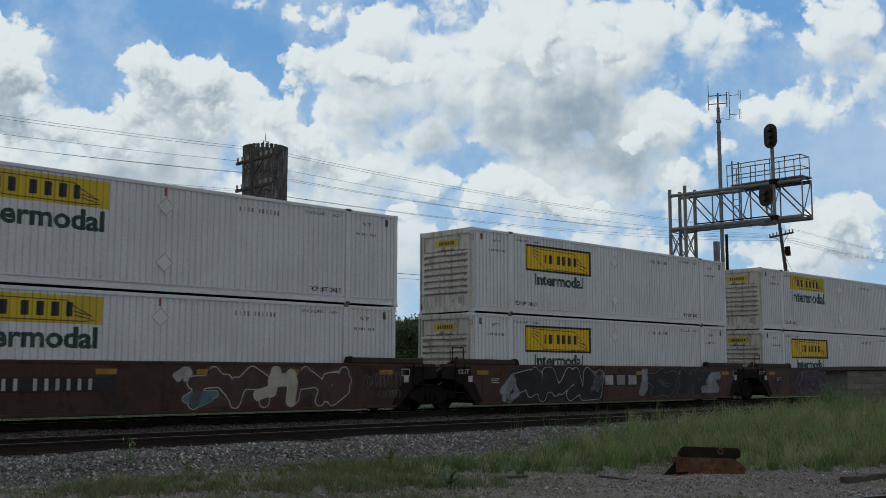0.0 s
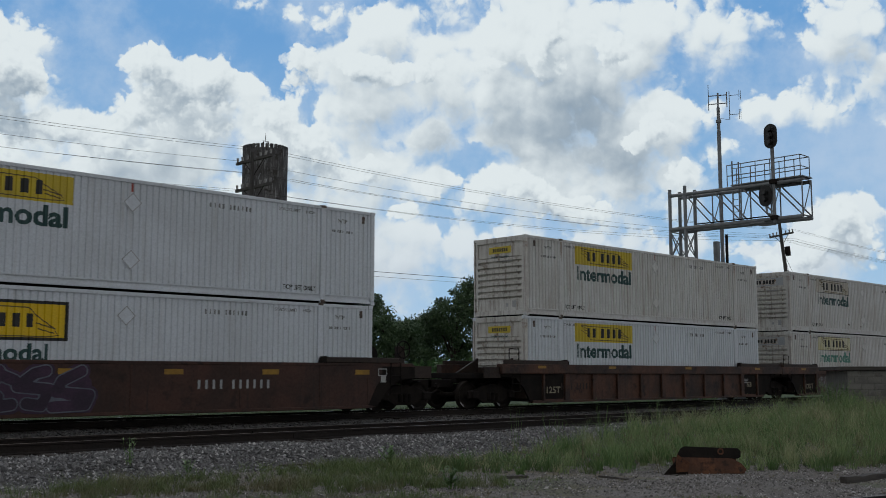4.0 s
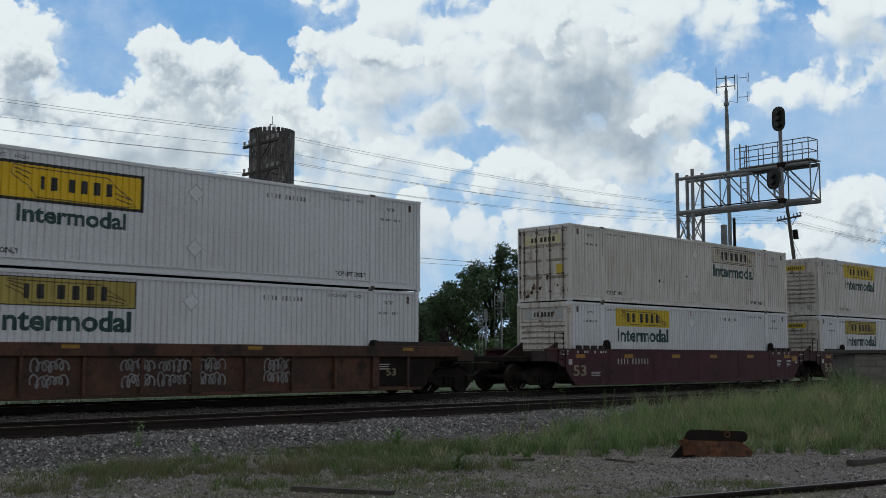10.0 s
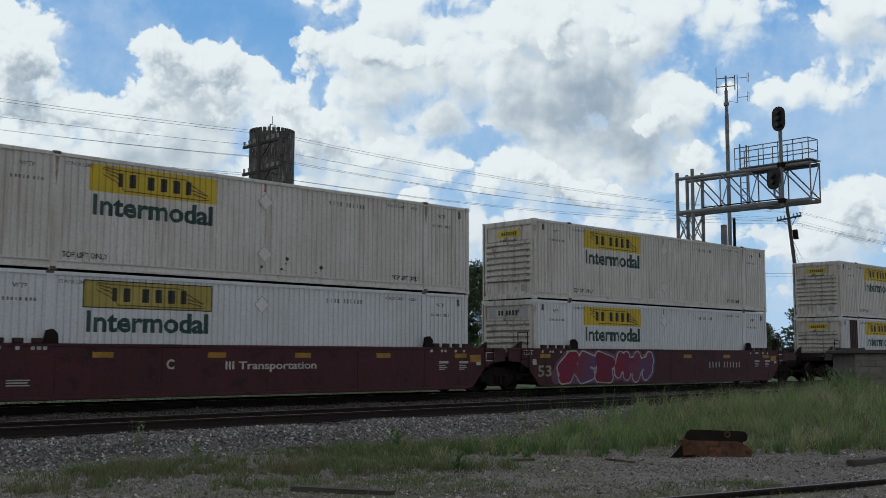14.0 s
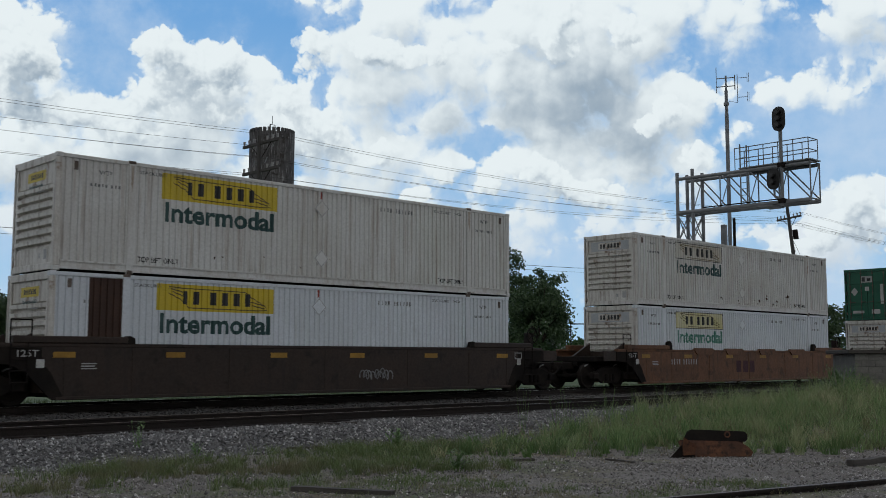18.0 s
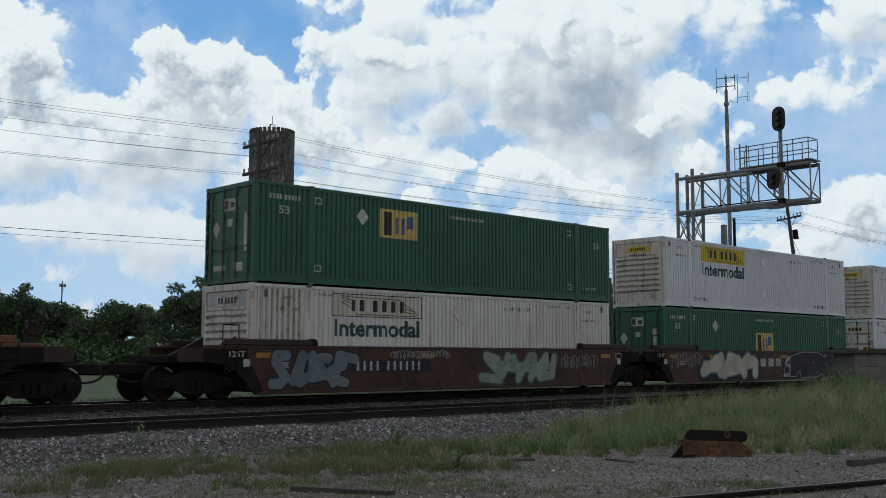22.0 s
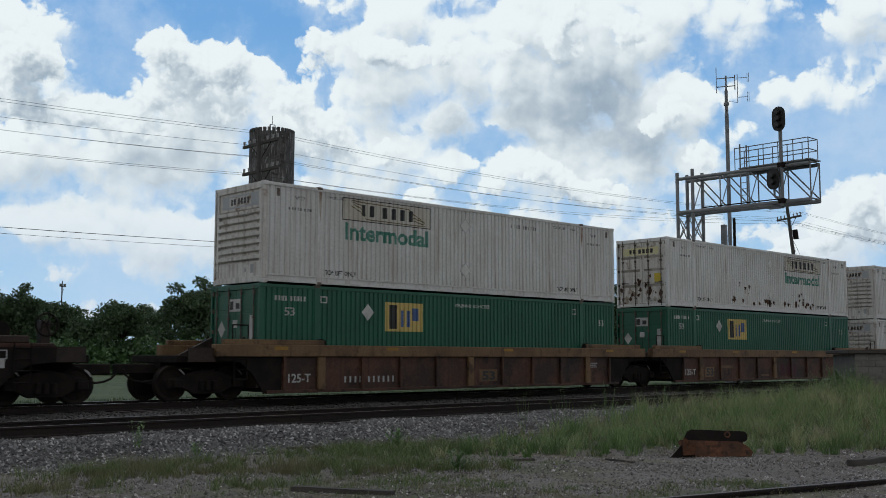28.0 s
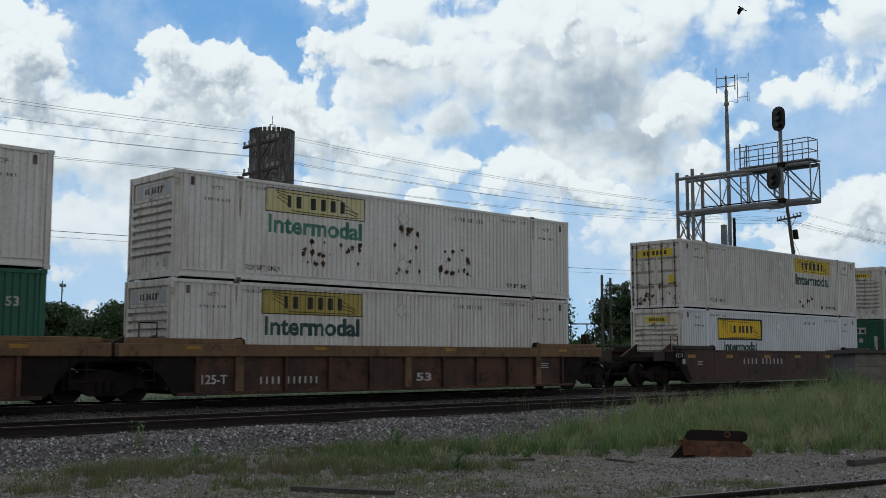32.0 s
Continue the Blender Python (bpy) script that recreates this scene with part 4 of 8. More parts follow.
def white_container(style, flip, endstyle, body, label):
    c, on_front, on_back, F, w = container_shell("container", label, body, M_END, M_END if body is not M_WHITE else M_CREAM, flip, "freight container", "white containers")
    sticker, ink, edge = STYLES[style]
    lx = (lambda a, b: (a, b)) if not flip else (lambda a, b: (-b, -a))
    x0, x1 = lx(-HX + 2.84, -HX + 6.46)
    zt, zb = (2.72, 2.03) if style != "fresh" else (2.55, 1.60)
    if style == "fresh":
        x0, x1 = x0 - 0.06, x1 + 0.06
    logo = part("logo_panel", sheet(x0, x1, zb, zt, 0.004), sticker, c, {"fresh": "bright yellow plaque with a black border", "faded": "faded whitish plaque with a black outline", "bleached": "bleached white plaque with a black outline", "pale": "pale yellow plaque with a thin outline", "mustard": "weathered mustard plaque"}.get(style, "yellow plaque with dark bars"))
    mid, hh = (zt + zb) / 2, (zt - zb)
    u0, u1, hz = (0.27, 0.78, 0.17) if style == "fresh" else (0.20, 0.80, 0.25)
    for rect in ink_bars(x0 + u0 * (x1 - x0), x0 + u1 * (x1 - x0), mid - hz * hh, mid + hz * hh, NAME_BARS, 0.60):
        part("logo_bar", draped(field([rect]), 0.008), M_INK, logo, "black bar")
    place = lambda q: (x0 + q[0] * (x1 - x0), zb + q[1] * hh)
    part("logo_scroll", draped(ribbon([place(q) for q in SCROLL], 0.014, True), 0.007), M_ORNAMENT, logo, "thin scroll outline")
    for pair in FEATHERS:
        part("logo_feather", draped(ribbon([place(q) for q in pair], 0.016), 0.0075), M_ORNAMENT, logo)
    if edge:
        t = 0.075 if style == "fresh" else 0.026
        part("logo_border", draped(ring(x0, x1, zb, zt, t), 0.008), edge, logo, "black border")
    bm, bw, bh = lettering("Intermodal", 0.6, 0.018)
    a, b = (x0 + 0.10, x1 - 0.12) if style != "fresh" else (x0 + 0.50, x1 - 0.46)
    z1 = zb - 0.07
    part("word", draped(fitted(bm, bw, bh, a, b, z1 - (0.53 if style != "fresh" else 0.43), z1), 0.004), ink, c, "bold dark green lettering" if ink is M_INK_TEAL else "faded green lettering")
    for xa in (-LIFT_X + 0.22, LIFT_X - 1.42):
        bm, bw, bh = lettering("TOP LIFT ONLY", 0.2, 0.004)
        part("lift_notice", draped(fitted(bm, bw, bh, xa, xa + 1.18, 0.33, 0.47), 0.004), M_INK, c)
    # small markings that cannot be read, and the placard holders
    for xa in (-LIFT_X + 0.22, LIFT_X - 1.62):
        for word, u0, u1 in (("STACK LIMIT", 0.0, 0.78), ("HIGH", 1.00, 1.32)):
            bm, bw, bh = lettering(word, 0.2, 0.004)
            part("stack_notice", draped(fitted(bm, bw, bh, xa + u0, xa + u1, 2.60, 2.69), 0.004), M_MARK, c)
    for xc in (-LIFT_X - 0.70, LIFT_X + 0.72):
        for word, half, z0, z1 in (("WTP", 0.18, 2.44, 2.56),):
            bm, bw, bh = lettering(word, 0.2, 0.004)
            part("lift_notice", draped(fitted(bm, bw, bh, xc - half, xc + half, z0, z1), 0.004), M_MARK, c)
        part("marking", draped(field(ink_bars(xc - 0.42, xc + 0.42, 2.14, 2.22, (1, 1, 1, 1, 1, -0.5, 1, 1, 1), 0.5)), 0.004), M_MARK, c)
    part("marking", draped(field(ink_bars(LIFT_X - 3.9, LIFT_X - 2.5, 2.42, 2.55, (1, 1, 1, 1, -0.7, 1, 1, 1, 1, 1, 1), 0.36)), 0.004), M_MARK, c)
    for z in (2.28, 0.80):
        bm = bmesh.new()
        plate(bm, [(0.03, z), (0.30, z + 0.27), (0.57, z), (0.30, z - 0.27)], SKIN - 0.014, SKIN - 0.002)
        bmesh.ops.translate(bm, verts=bm.verts[:], vec=(lx(-0.35, 0)[0] if not flip else 0.0, 0, 0))
        ph = part("placard_holder", bm, body, c, "diamond placard holder")
        # the shadow line round the holder's edge, put in as a grey ring
        xc = sum(v.co.x for v in ph.data.vertices) / len(ph.data.vertices)
        bm = ribbon([(xc - 0.24, z), (xc, z + 0.24), (xc + 0.24, z), (xc, z - 0.24)], 0.016, True)
        for v in bm.verts:
            v.co.y = SKIN - 0.0165
        part("placard_rim", bm, M_INK_GREY, ph)
    if style == "plain":
        part("red_mark", draped(field([(xc - 0.03, xc + 0.03, 2.56, 2.78)]), 0.006), M_REDMARK, c, "short red upright mark")
    for xa in (-HX + 0.45, HX - 0.50):
        part("vent", boxes((xa, xa + 0.10, SKIN - 0.012, SKIN + 0.002, 2.50, 2.72)), M_CASTING, c)
    # end wall marks
    if endstyle == "yellow":
        p = part("end_plaque", on_end(on_front, [(-0.55, 0.55, 2.30, 2.55)], 0.007), M_YELLOW, c, "small yellow plaque")
        part("plaque_mark", on_end(on_front, [(y, y + 0.07, 2.36, 2.49) for y in np.arange(-0.38, 0.36, 0.11)], 0.011), M_INK, p)
        bm, bw, bh = lettering("Intermodal", 0.1, 0.002)
        fitted(bm, bw, bh, -0.42, 0.42, 2.14, 2.23)
        for v in bm.verts:
            v.co = Vector((-0.008, -v.co.x, v.co.z))
        part("end_word", on_front(bm), M_INK_TEAL, c)
    elif endstyle == "grey":
        p = part("end_plaque", on_end(on_front, [(-0.95, 0.95, 2.24, 2.62)], 0.007), M_SIGN_GREY, c, "grey plaque with a white field")
        part("plaque_field", on_end(on_front, [(-0.58, 0.58, 2.29, 2.57)], 0.011), M_END, p)
        part("plaque_mark", on_end(on_front, [(-z1, -z0, 2.34, 2.52) for z0, z1, _, _ in ink_bars(-0.5, 0.5, 0, 1, (1, 1.2, -0.4, 1.1, 1.1, 1.2, 1.1))], 0.015), M_INK, p)
    part("end_label", on_end(on_front, [(-0.62, -0.10, 1.99, 2.07), (0.05, 0.12, 1.99, 2.05)], 0.040), M_INK_GREY, c)
    part("end_label", on_end(on_front, [(-0.78, -0.60, 0.30, 0.55), (-0.40, -0.30, 0.34, 0.46)], 0.015), M_INK_GREY, c)
    if flip:
        p = part("door_plaque", on_end(on_back, [(-0.85, 0.95, 2.20, 2.52)], 0.033), sticker if style in ("plain", "mustard") else M_PALE, c, "yellowed plaque on the doors")
        part("plaque_mark", on_end(on_back, [(-b, -a, 2.27, 2.45) for a, b, _, _ in ink_bars(-0.65, 0.6, 0, 1, (1, 1.2, -0.4, 1.1, 1.1, 1.2, 1.1))], 0.037), M_INK, p)
        r = random.Random(4)
        for k in range(30 if body is M_RUSTY else 14):
            y, z, s = r.uniform(-1.05, 1.05), abs(r.gauss(0, 0.55)) + 0.22, r.uniform(0.03, 0.12)
            bm = bmesh.new()
            bm.faces.new([bm.verts.new((-0.0335 - 0.0003 * k, y + math.cos(-j / 9 * math.tau) * s * r.uniform(0.4, 1.2), z + math.sin(-j / 9 * math.tau) * s * r.uniform(0.5, 1.8))) for j in range(9)])
            part("rust_spot", on_back(bm), M_RUSTSPOT if k % 3 else M_STREAK, c, "dark rust blister")
        part("door_notice", on_end(on_back, [(-0.95, -0.62, 1.02, 1.40)], 0.033), M_YELLOW, c, "yellow notice")
    return c


def green_container(label, at=4.62, z=1.62, notice=(-0.45, 1.2)):
    c, on_front, on_back, F, w = container_shell("container", label, M_GREEN, M_GREEN, M_GREEN, True, "freight container", "green containers")
    x0 = -HX + at
    p = part("logo_panel", sheet(x0, x0 + 1.55, z, z + 0.9, 0.004), M_GOLD, c, "gold square logo panel")
    part("logo_mark", draped(field([(x0 + 0.14, x0 + 0.46, z + 0.08, z + 0.82)]), 0.008), M_INK, p, "black block")
    for ua, ub, va, vb in ((0.62, 0.76, 0.14, 0.66), (0.86, 1.0, 0.14, 0.66), (1.12, 1.36, 0.34, 0.74)):
        part("logo_mark", draped(field([(x0 + ua, x0 + ub, z + va, z + vb)]), 0.008), M_BLUE, p, "blue bar")
    bm = bmesh.new()
    plate(bm, [(0, 2.18), (0.24, 2.44), (0.48, 2.18), (0.24, 1.92)], SKIN - 0.010, SKIN - 0.002)
    bmesh.ops.translate(bm, verts=bm.verts[:], vec=(-HX + 3.66, 0, 0))
    part("placard", bm, M_INK_WHITE, c, "white diamond placard")
    bm, bw, bh = lettering("WARNING HIGH CUBE", 0.2, 0.004)
    part("notice", draped(fitted(bm, bw, bh, *notice, 2.46, 2.58), 0.004), M_INK_WHITE, c)
    for xa, za in ((-HX + 0.85, 2.0), (HX - 0.95, 2.0)):
        bm, bw, bh = lettering("53", 0.3, 0.006)
        part("size_mark", draped(fitted(bm, bw, bh, xa, xa + 0.34, za, za + 0.24), 0.004), M_INK_WHITE, c)
    part("marking", draped(field(ink_bars(-HX + 0.5, -HX + 1.6, 2.42, 2.56, (1, 1, 1, 1, -0.6, 1, 1, 1, 1, 1))), 0.004), M_INK_WHITE, c)
    for xa, za in ((-LIFT_X + 0.15, 2.4), (LIFT_X - 0.5, 2.4), (-LIFT_X + 0.15, 0.4), (LIFT_X - 0.5, 0.4)):
        part("marking", draped(ring(xa, xa + 0.24, za, za + 0.2, 0.035), 0.004), M_INK_WHITE, c)
    bm, bw, bh = lettering("TOP LIFT", 0.2, 0.004)
    part("lift_notice", draped(fitted(bm, bw, bh, LIFT_X + 0.4, LIFT_X + 1.2, 0.42, 0.52), 0.004), M_INK_WHITE, c)
    p = part("door_plaque", on_end(on_back, [(-0.30, 0.35, 2.12, 2.48)], 0.033), M_INK_WHITE, c, "white square logo panel")
    part("plaque_mark", on_end(on_back, [(0.10, 0.28, 2.18, 2.42), (-0.22, -0.02, 2.20, 2.36)], 0.037), M_INK, p)
    part("door_marking", on_end(on_back, [(-0.12, 0.12, 1.66, 1.88)], 0.033), M_INK_WHITE, c)
    bm = bmesh.new()
    for yy, zz in ((0.72, 1.62),):
        bm.faces.new([bm.verts.new(q) for q in ((-0.033, yy - 0.2, zz), (-0.033, yy, zz + 0.25), (-0.033, yy + 0.2, zz), (-0.033, yy, zz - 0.25))])
    part("placard", on_back(bm), M_INK_WHITE, c, "white diamond placard")
    part("door_marking", on_end(on_back, [(-0.92, -0.74, 0.9, 2.0)], 0.033), M_INK_WHITE, c)
    part("door_marking", on_end(on_back, [(-0.70, -0.22, 0.35, 0.60), (0.2, 0.85, 0.40, 0.55)], 0.033), M_INK_WHITE, c)
    return c

# ---------------------------------------------------------------- well cars
WY = 1.52                            # half width over the well's sides
E_TRUCK = HX + 1.50                  # from a unit's middle to its end truck


def wheel_mesh():
    bm = bmesh.new()
    prof = [(0.10, 0.0), (0.10, 0.055), (0.20, 0.030), (0.36, 0.020), (0.40, 0.055), (0.455, 0.065), (0.47, -0.045), (0.495, -0.055), (0.495, -0.075), (0.40, -0.07), (0.36, -0.035), (0.10, -0.05)]
    seg = 28
    ring = [[bm.verts.new((r * math.cos(k * math.tau / seg), -w, r * math.sin(k * math.tau / seg))) for r, w in prof] for k in range(seg)]
    for k in range(seg):
        a, b = ring[k], ring[(k + 1) % seg]
        for i in range(len(prof) - 1):
            bm.faces.new((a[i], a[i + 1], b[i + 1], b[i]))
    for i in (0, len(prof) - 1):
        bm.faces.new([r[i] for r in ring])
    bmesh.ops.recalc_face_normals(bm, faces=bm.faces[:])
    return bm


def wheelset_mesh():
    """Two flanged wheels on an axle, with a chalked dash on each rim."""
    bm = bmesh.new()
    for side in (1, -1):
        w = wheel_mesh()
        for v in w.verts:
            v.co.y = (v.co.y - 0.74) * side
        if side < 0:
            bmesh.ops.reverse_faces(w, faces=w.faces[:])
        me = bpy.data.meshes.new("w")
        w.to_mesh(me)
        w.free()
        bm.from_mesh(me)
        bpy.data.meshes.remove(me)
    rod(bm, (0, -1.05, 0), (0, 1.05, 0), 0.075, seg=12)
    for a0 in (0.4,):
        arc = [(math.cos(a0 + k * 0.09), math.sin(a0 + k * 0.09)) for k in range(7)]
        for (c0, s0), (c1, s1) in zip(arc, arc[1:]):
            f = bm.faces.new([bm.verts.new((r * c, -0.812, r * s)) for r, c, s in ((0.41, c0, s0), (0.455, c0, s0), (0.455, c1, s1), (0.41, c1, s1))])
            f.material_index = 1
    me = bpy.data.meshes.new("wheelset")
    bm.to_mesh(me)
    bm.free()
    me.materials.append(M_WHEEL), me.materials.append(M_INK_GREY)
    return me


WHEELSET = wheelset_mesh()


def add_truck(car, x, rolling):
    """A two-axle truck under a car: side frames, bolster, springs, and wheelsets that turn."""
    tr = new("truck")
    tr.parent, tr.matrix_basis = car, pose(x, 0, 0)
    tagged(tr, "black grimy two-axle truck")
    for s in (-1, 1):
        bm = bmesh.new()
        y0, y1 = sorted((s * 1.00, s * 1.12))
        plate(bm, [(-1.15, 0.36), (-0.72, 0.36), (-0.42, 0.20), (0.42, 0.20), (0.72, 0.36), (1.15, 0.36), (1.15, 0.60), (0.78, 0.66), (0.40, 0.80), (-0.40, 0.80), (-0.78, 0.66), (-1.15, 0.60)], y0, y1)
        part("side_frame", bevelled(bm, 0.015), M_DARKSTEEL, tr)
        for k in (-0.2, 0.0, 0.2):
            part("spring", rods(((k, s * 1.14, 0.30), (k, s * 1.14, 0.55), 0.075), seg=10), M_DARKSTEEL, tr)
        for k in (-0.89, 0.89):
            part("axle_box", boxes((k - 0.15, k + 0.15, *sorted((s * 1.10, s * 1.22)), 0.36, 0.60), bevel=0.03), M_DARKSTEEL, tr)
    part("bolster", boxes((-0.22, 0.22, -1.1, 1.1, 0.56, 0.84), bevel=0.03), M_DARKSTEEL, tr)
    for k in (-0.89, 0.89):
        ws = new("wheelset", WHEELSET)
        ws.parent, ws.matrix_basis = tr, pose(k, 0, 0.475)
        rolling.append((ws, k, car, x + k))
    return tr


def blob(strokes, t, x0, x1, z0, z1, step=0.05):
    """The flat shape of everything nearer than t to a set of strokes, cut off at z0 and z1, as one mesh in x and z."""
    xs = np.arange(x0, x1 + step, step)
    zs = np.linspace(z0, z1, max(4, int((z1 - z0) / step) + 1))
    gx, gz = np.meshgrid(xs, zs)
    d = np.full(gx.shape, 9.0)
    for pts in strokes:
        for (ax, az), (bx, bz) in zip(pts, pts[1:]):
            ux, uz = bx - ax, bz - az
            k = np.clip(((gx - ax) * ux + (gz - az) * uz) / (ux * ux + uz * uz + 1e-9), 0, 1)
            d = np.minimum(d, np.hypot(gx - ax - k * ux, gz - az - k * uz))
    f = t - d
    bm, seen = bmesh.new(), {}

    def vert(key, x, z):
        if key not in seen:
            seen[key] = bm.verts.new((x, 0, z))
        return seen[key]
    for j in range(len(zs) - 1):
        for i in range(len(xs) - 1):
            c = ((j, i), (j, i + 1), (j + 1, i + 1), (j + 1, i))
            if max(f[q] for q in c) <= 0:
                continue
            poly = []
            for p, q in zip(c, c[1:] + c[:1]):
                if f[p] > 0:
                    poly.append(vert(p, gx[p], gz[p]))
                if (f[p] > 0) != (f[q] > 0):
                    k = f[p] / (f[p] - f[q])
                    poly.append(vert((min(p, q), max(p, q)), gx[p] + k * (gx[q] - gx[p]), gz[p] + k * (gz[q] - gz[p])))
            if len(poly) > 2:
                bm.faces.new(poly)
    return bm


def flat_on_side(bm, off):
    for v in bm.verts:
        v.co.y = -WY - 0.012 - off
    return bm


def graffiti(car, x0, x1, z0, z1, inks, seed, n, fat=0.17, back=None, rim=0.05):
    """A sprayed piece that cannot be read: fat interlocked shapes with an outline, on a cloud of a third colour."""
    r = random.Random(seed)
    w, h = (x1 - x0) / n, z1 - z0
    t = min(w, h) * fat * 0.74
    shapes = []
    for i in range(n):
        cx = x0 + (i + 0.5) * w - HX
        lean = r.uniform(0.05, 0.16) * w

        def at(u, v):
            u, v = u + r.uniform(-0.26, 0.26), min(max(v + r.uniform(-0.24, 0.24), 0.0), 1.0)
            return cx + u * w + lean * (v - 0.5) * 2, z0 + t + rim + v * (h - 2 * t - 2 * rim)
        a = 0.5 - t / w * 0.8
        kind = r.randrange(4)
        if kind == 0:
            g = [[at(-a, 0), at(-a, 0.55), at(-a * 0.4, 1.0)], [at(-a, 0.5), at(a, 0.6)], [at(a * 0.5, 1.0), at(a, 0.5), at(a, 0.0)]]
        elif kind == 1:
            g = [[at(a, 1.0), at(-a * 0.6, 0.95), at(-a, 0.6), at(a * 0.8, 0.42), at(a, 0.12), at(-a, 0.0)]]
        elif kind == 2:
            g = [[at(-a, 0.0), at(-a * 0.8, 1.0)], [at(-a * 0.8, 0.95), at(a, 0.9)], [at(-a, 0.48), at(a * 0.6, 0.5)], [at(-a, 0.02), at(a, 0.1)]]
        else:
            g = [[at(-a, 0.3), at(-a * 0.7, 1.0), at(a * 0.2, 0.6)], [at(-a * 0.3, 0.0), at(a, 0.2), at(a * 0.6, 1.0)], [at(-a, 0.1), at(a * 0.5, 0.75)]]
        shapes.append(g)
    lo, hi = x0 - HX - 0.4, x1 - HX + 0.4
    if back:
        extra = [[(x0 - HX + r.uniform(-0.05, 0.3), z0 + 0.3), (x1 - HX - r.uniform(-0.1, 0.3), z0 + h * 0.6)]]
        part("graffiti_cloud", flat_on_side(blob([q for g in shapes for q in g] + extra, t * 1.75, lo, hi, z0, z1, 0.07), 0.0), back, car, "sprayed background colour")
    for i, g in enumerate(shapes):
        cx = x0 + (i + 0.5) * w - HX
        k = 0.0012 * (i % 3)
        part("graffiti_outline", flat_on_side(blob(g, t + rim, cx - w, cx + w, z0, z1), 0.004 + k), inks[0], car, "sprayed outline")
        part("graffiti", flat_on_side(blob(g, t, cx - w, cx + w, z0, z1), 0.009 + k), inks[1 + i % max(1, len(inks) - 1)], car, "sprayed graffiti")


def tag(car, x0, x1, z0, z1, ink, seed, n=1, t=0.016):
    """A thin looping scrawl."""
    r = random.Random(seed)
    for i in range(n):
        w = (x1 - x0) / n
        m = 6
        keys = [(x0 - HX + i * w + w * (k + r.uniform(-0.4, 0.6)) / m, z0 + (z1 - z0) * (r.uniform(0.7, 1.0) if k % 2 else r.uniform(0.0, 0.3))) for k in range(m + 1)]
        pts = []
        for k in range(m):
            (ax, az), (bx, bz) = keys[k], keys[k + 1]
            for q in range(6):
                u = q / 6
                swing = 0.16 * w * math.sin(u * math.pi) * (1 if k % 2 else -1)
                pts.append((ax + (bx - ax) * u + swing, az + (bz - az) * (u * u * (3 - 2 * u))))
        part("graffiti_tag", flat_on_side(ribbon(pts + [keys[m]], t), 0.0155 + 0.0008 * (i % 2)), ink, car, "thin sprayed tag")


M_SPRAY_WHITE = mat("white_spray", (0.42, 0.42, 0.42), (0.22, 0.22, 0.23), 1.6, 20, 0.7, bump=0.0)
M_SPRAY_BLACK = mat("black_spray", (0.010, 0.010, 0.013), (0.02, 0.02, 0.025), 1.2, 20, 0.7, bump=0.0)
M_SPRAY_RED = mat("red_spray", (0.20, 0.012, 0.035), (0.13, 0.02, 0.06), 1.2, 20, 0.7, bump=0.0)
M_SPRAY_GREEN = mat("pale_green_spray", (0.24, 0.28, 0.25), (0.15, 0.20, 0.18), 1.2, 20, 0.7, bump=0.0)
M_SPRAY_BLUE = mat("grey_blue_spray", (0.14, 0.155, 0.19), (0.085, 0.095, 0.125), 1.2, 20, 0.7, bump=0.0)
M_SPRAY_TEAL = mat("teal_spray", (0.085, 0.20, 0.235), (0.05, 0.12, 0.15), 1.2, 20, 0.7, bump=0.0)
M_TAG = mat("faded_grey_spray", (0.12, 0.105, 0.10), (0.07, 0.06, 0.055), 1.2, 20, 0.7, bump=0.0)
M_SPRAY_CREAM = mat("cream_spray", (0.46, 0.44, 0.38), (0.33, 0.32, 0.27), 1.6, 20, 0.7, bump=0.0)
M_SPRAY_PALE = mat("pale_grey_spray", (0.26, 0.28, 0.30), (0.17, 0.18, 0.20), 1.6, 20, 0.7, bump=0.0)
M_SPRAY_MAUVE = mat("mauve_brown_spray", (0.075, 0.045, 0.042), (0.05, 0.028, 0.032), 1.6, 20, 0.7, bump=0.0)
M_SPRAY_CRIMSON = mat("crimson_spray", (0.16, 0.01, 0.022), (0.11, 0.014, 0.06), 1.2, 20, 0.7, bump=0.0)
M_SPRAY_VIOLET = mat("violet_spray", (0.055, 0.05, 0.16), (0.16, 0.03, 0.05), 0.8, 20, 0.7, bump=0.0)
M_SPRAY_ULTRA = mat("hazy_blue_spray", (0.05, 0.07, 0.17), (0.13, 0.05, 0.09), 0.8, 20, 0.7, bump=0.0)
M_SPRAY_STEEL = mat("steel_blue_spray", (0.13, 0.17, 0.20), (0.09, 0.12, 0.14), 1.2, 20, 0.7, bump=0.0)
M_SPRAY_DEEPGREEN = mat("deep_green_spray", (0.02, 0.06, 0.045), (0.03, 0.075, 0.05), 1.2, 20, 0.7, bump=0.0)
M_CHALK = mat("chalky_white_spray", (0.26, 0.26, 0.27), (0.16, 0.16, 0.17), 2.2, 20, 0.8, bump=0.0)
M_STENCIL = mat("yellowed_stencil", (0.30, 0.27, 0.19), (0.20, 0.18, 0.13), 2.2, 20, 0.8, bump=0.0)
M_SPRAY_PURPLE = mat("purple_spray", (0.06, 0.03, 0.06), (0.03, 0.02, 0.035), 1.2, 20, 0.7, bump=0.0)


def side_text(car, word, x0, x1, z0, z1, ink, bold=0.004):
    bm, bw, bh = lettering(word, 0.3, bold)
    fitted(bm, bw, bh, x0 - HX, x1 - HX, z0, z1)
    for v in bm.verts:
        v.co.y = -WY - 0.0165
    return part("side_lettering", bm, ink, car)


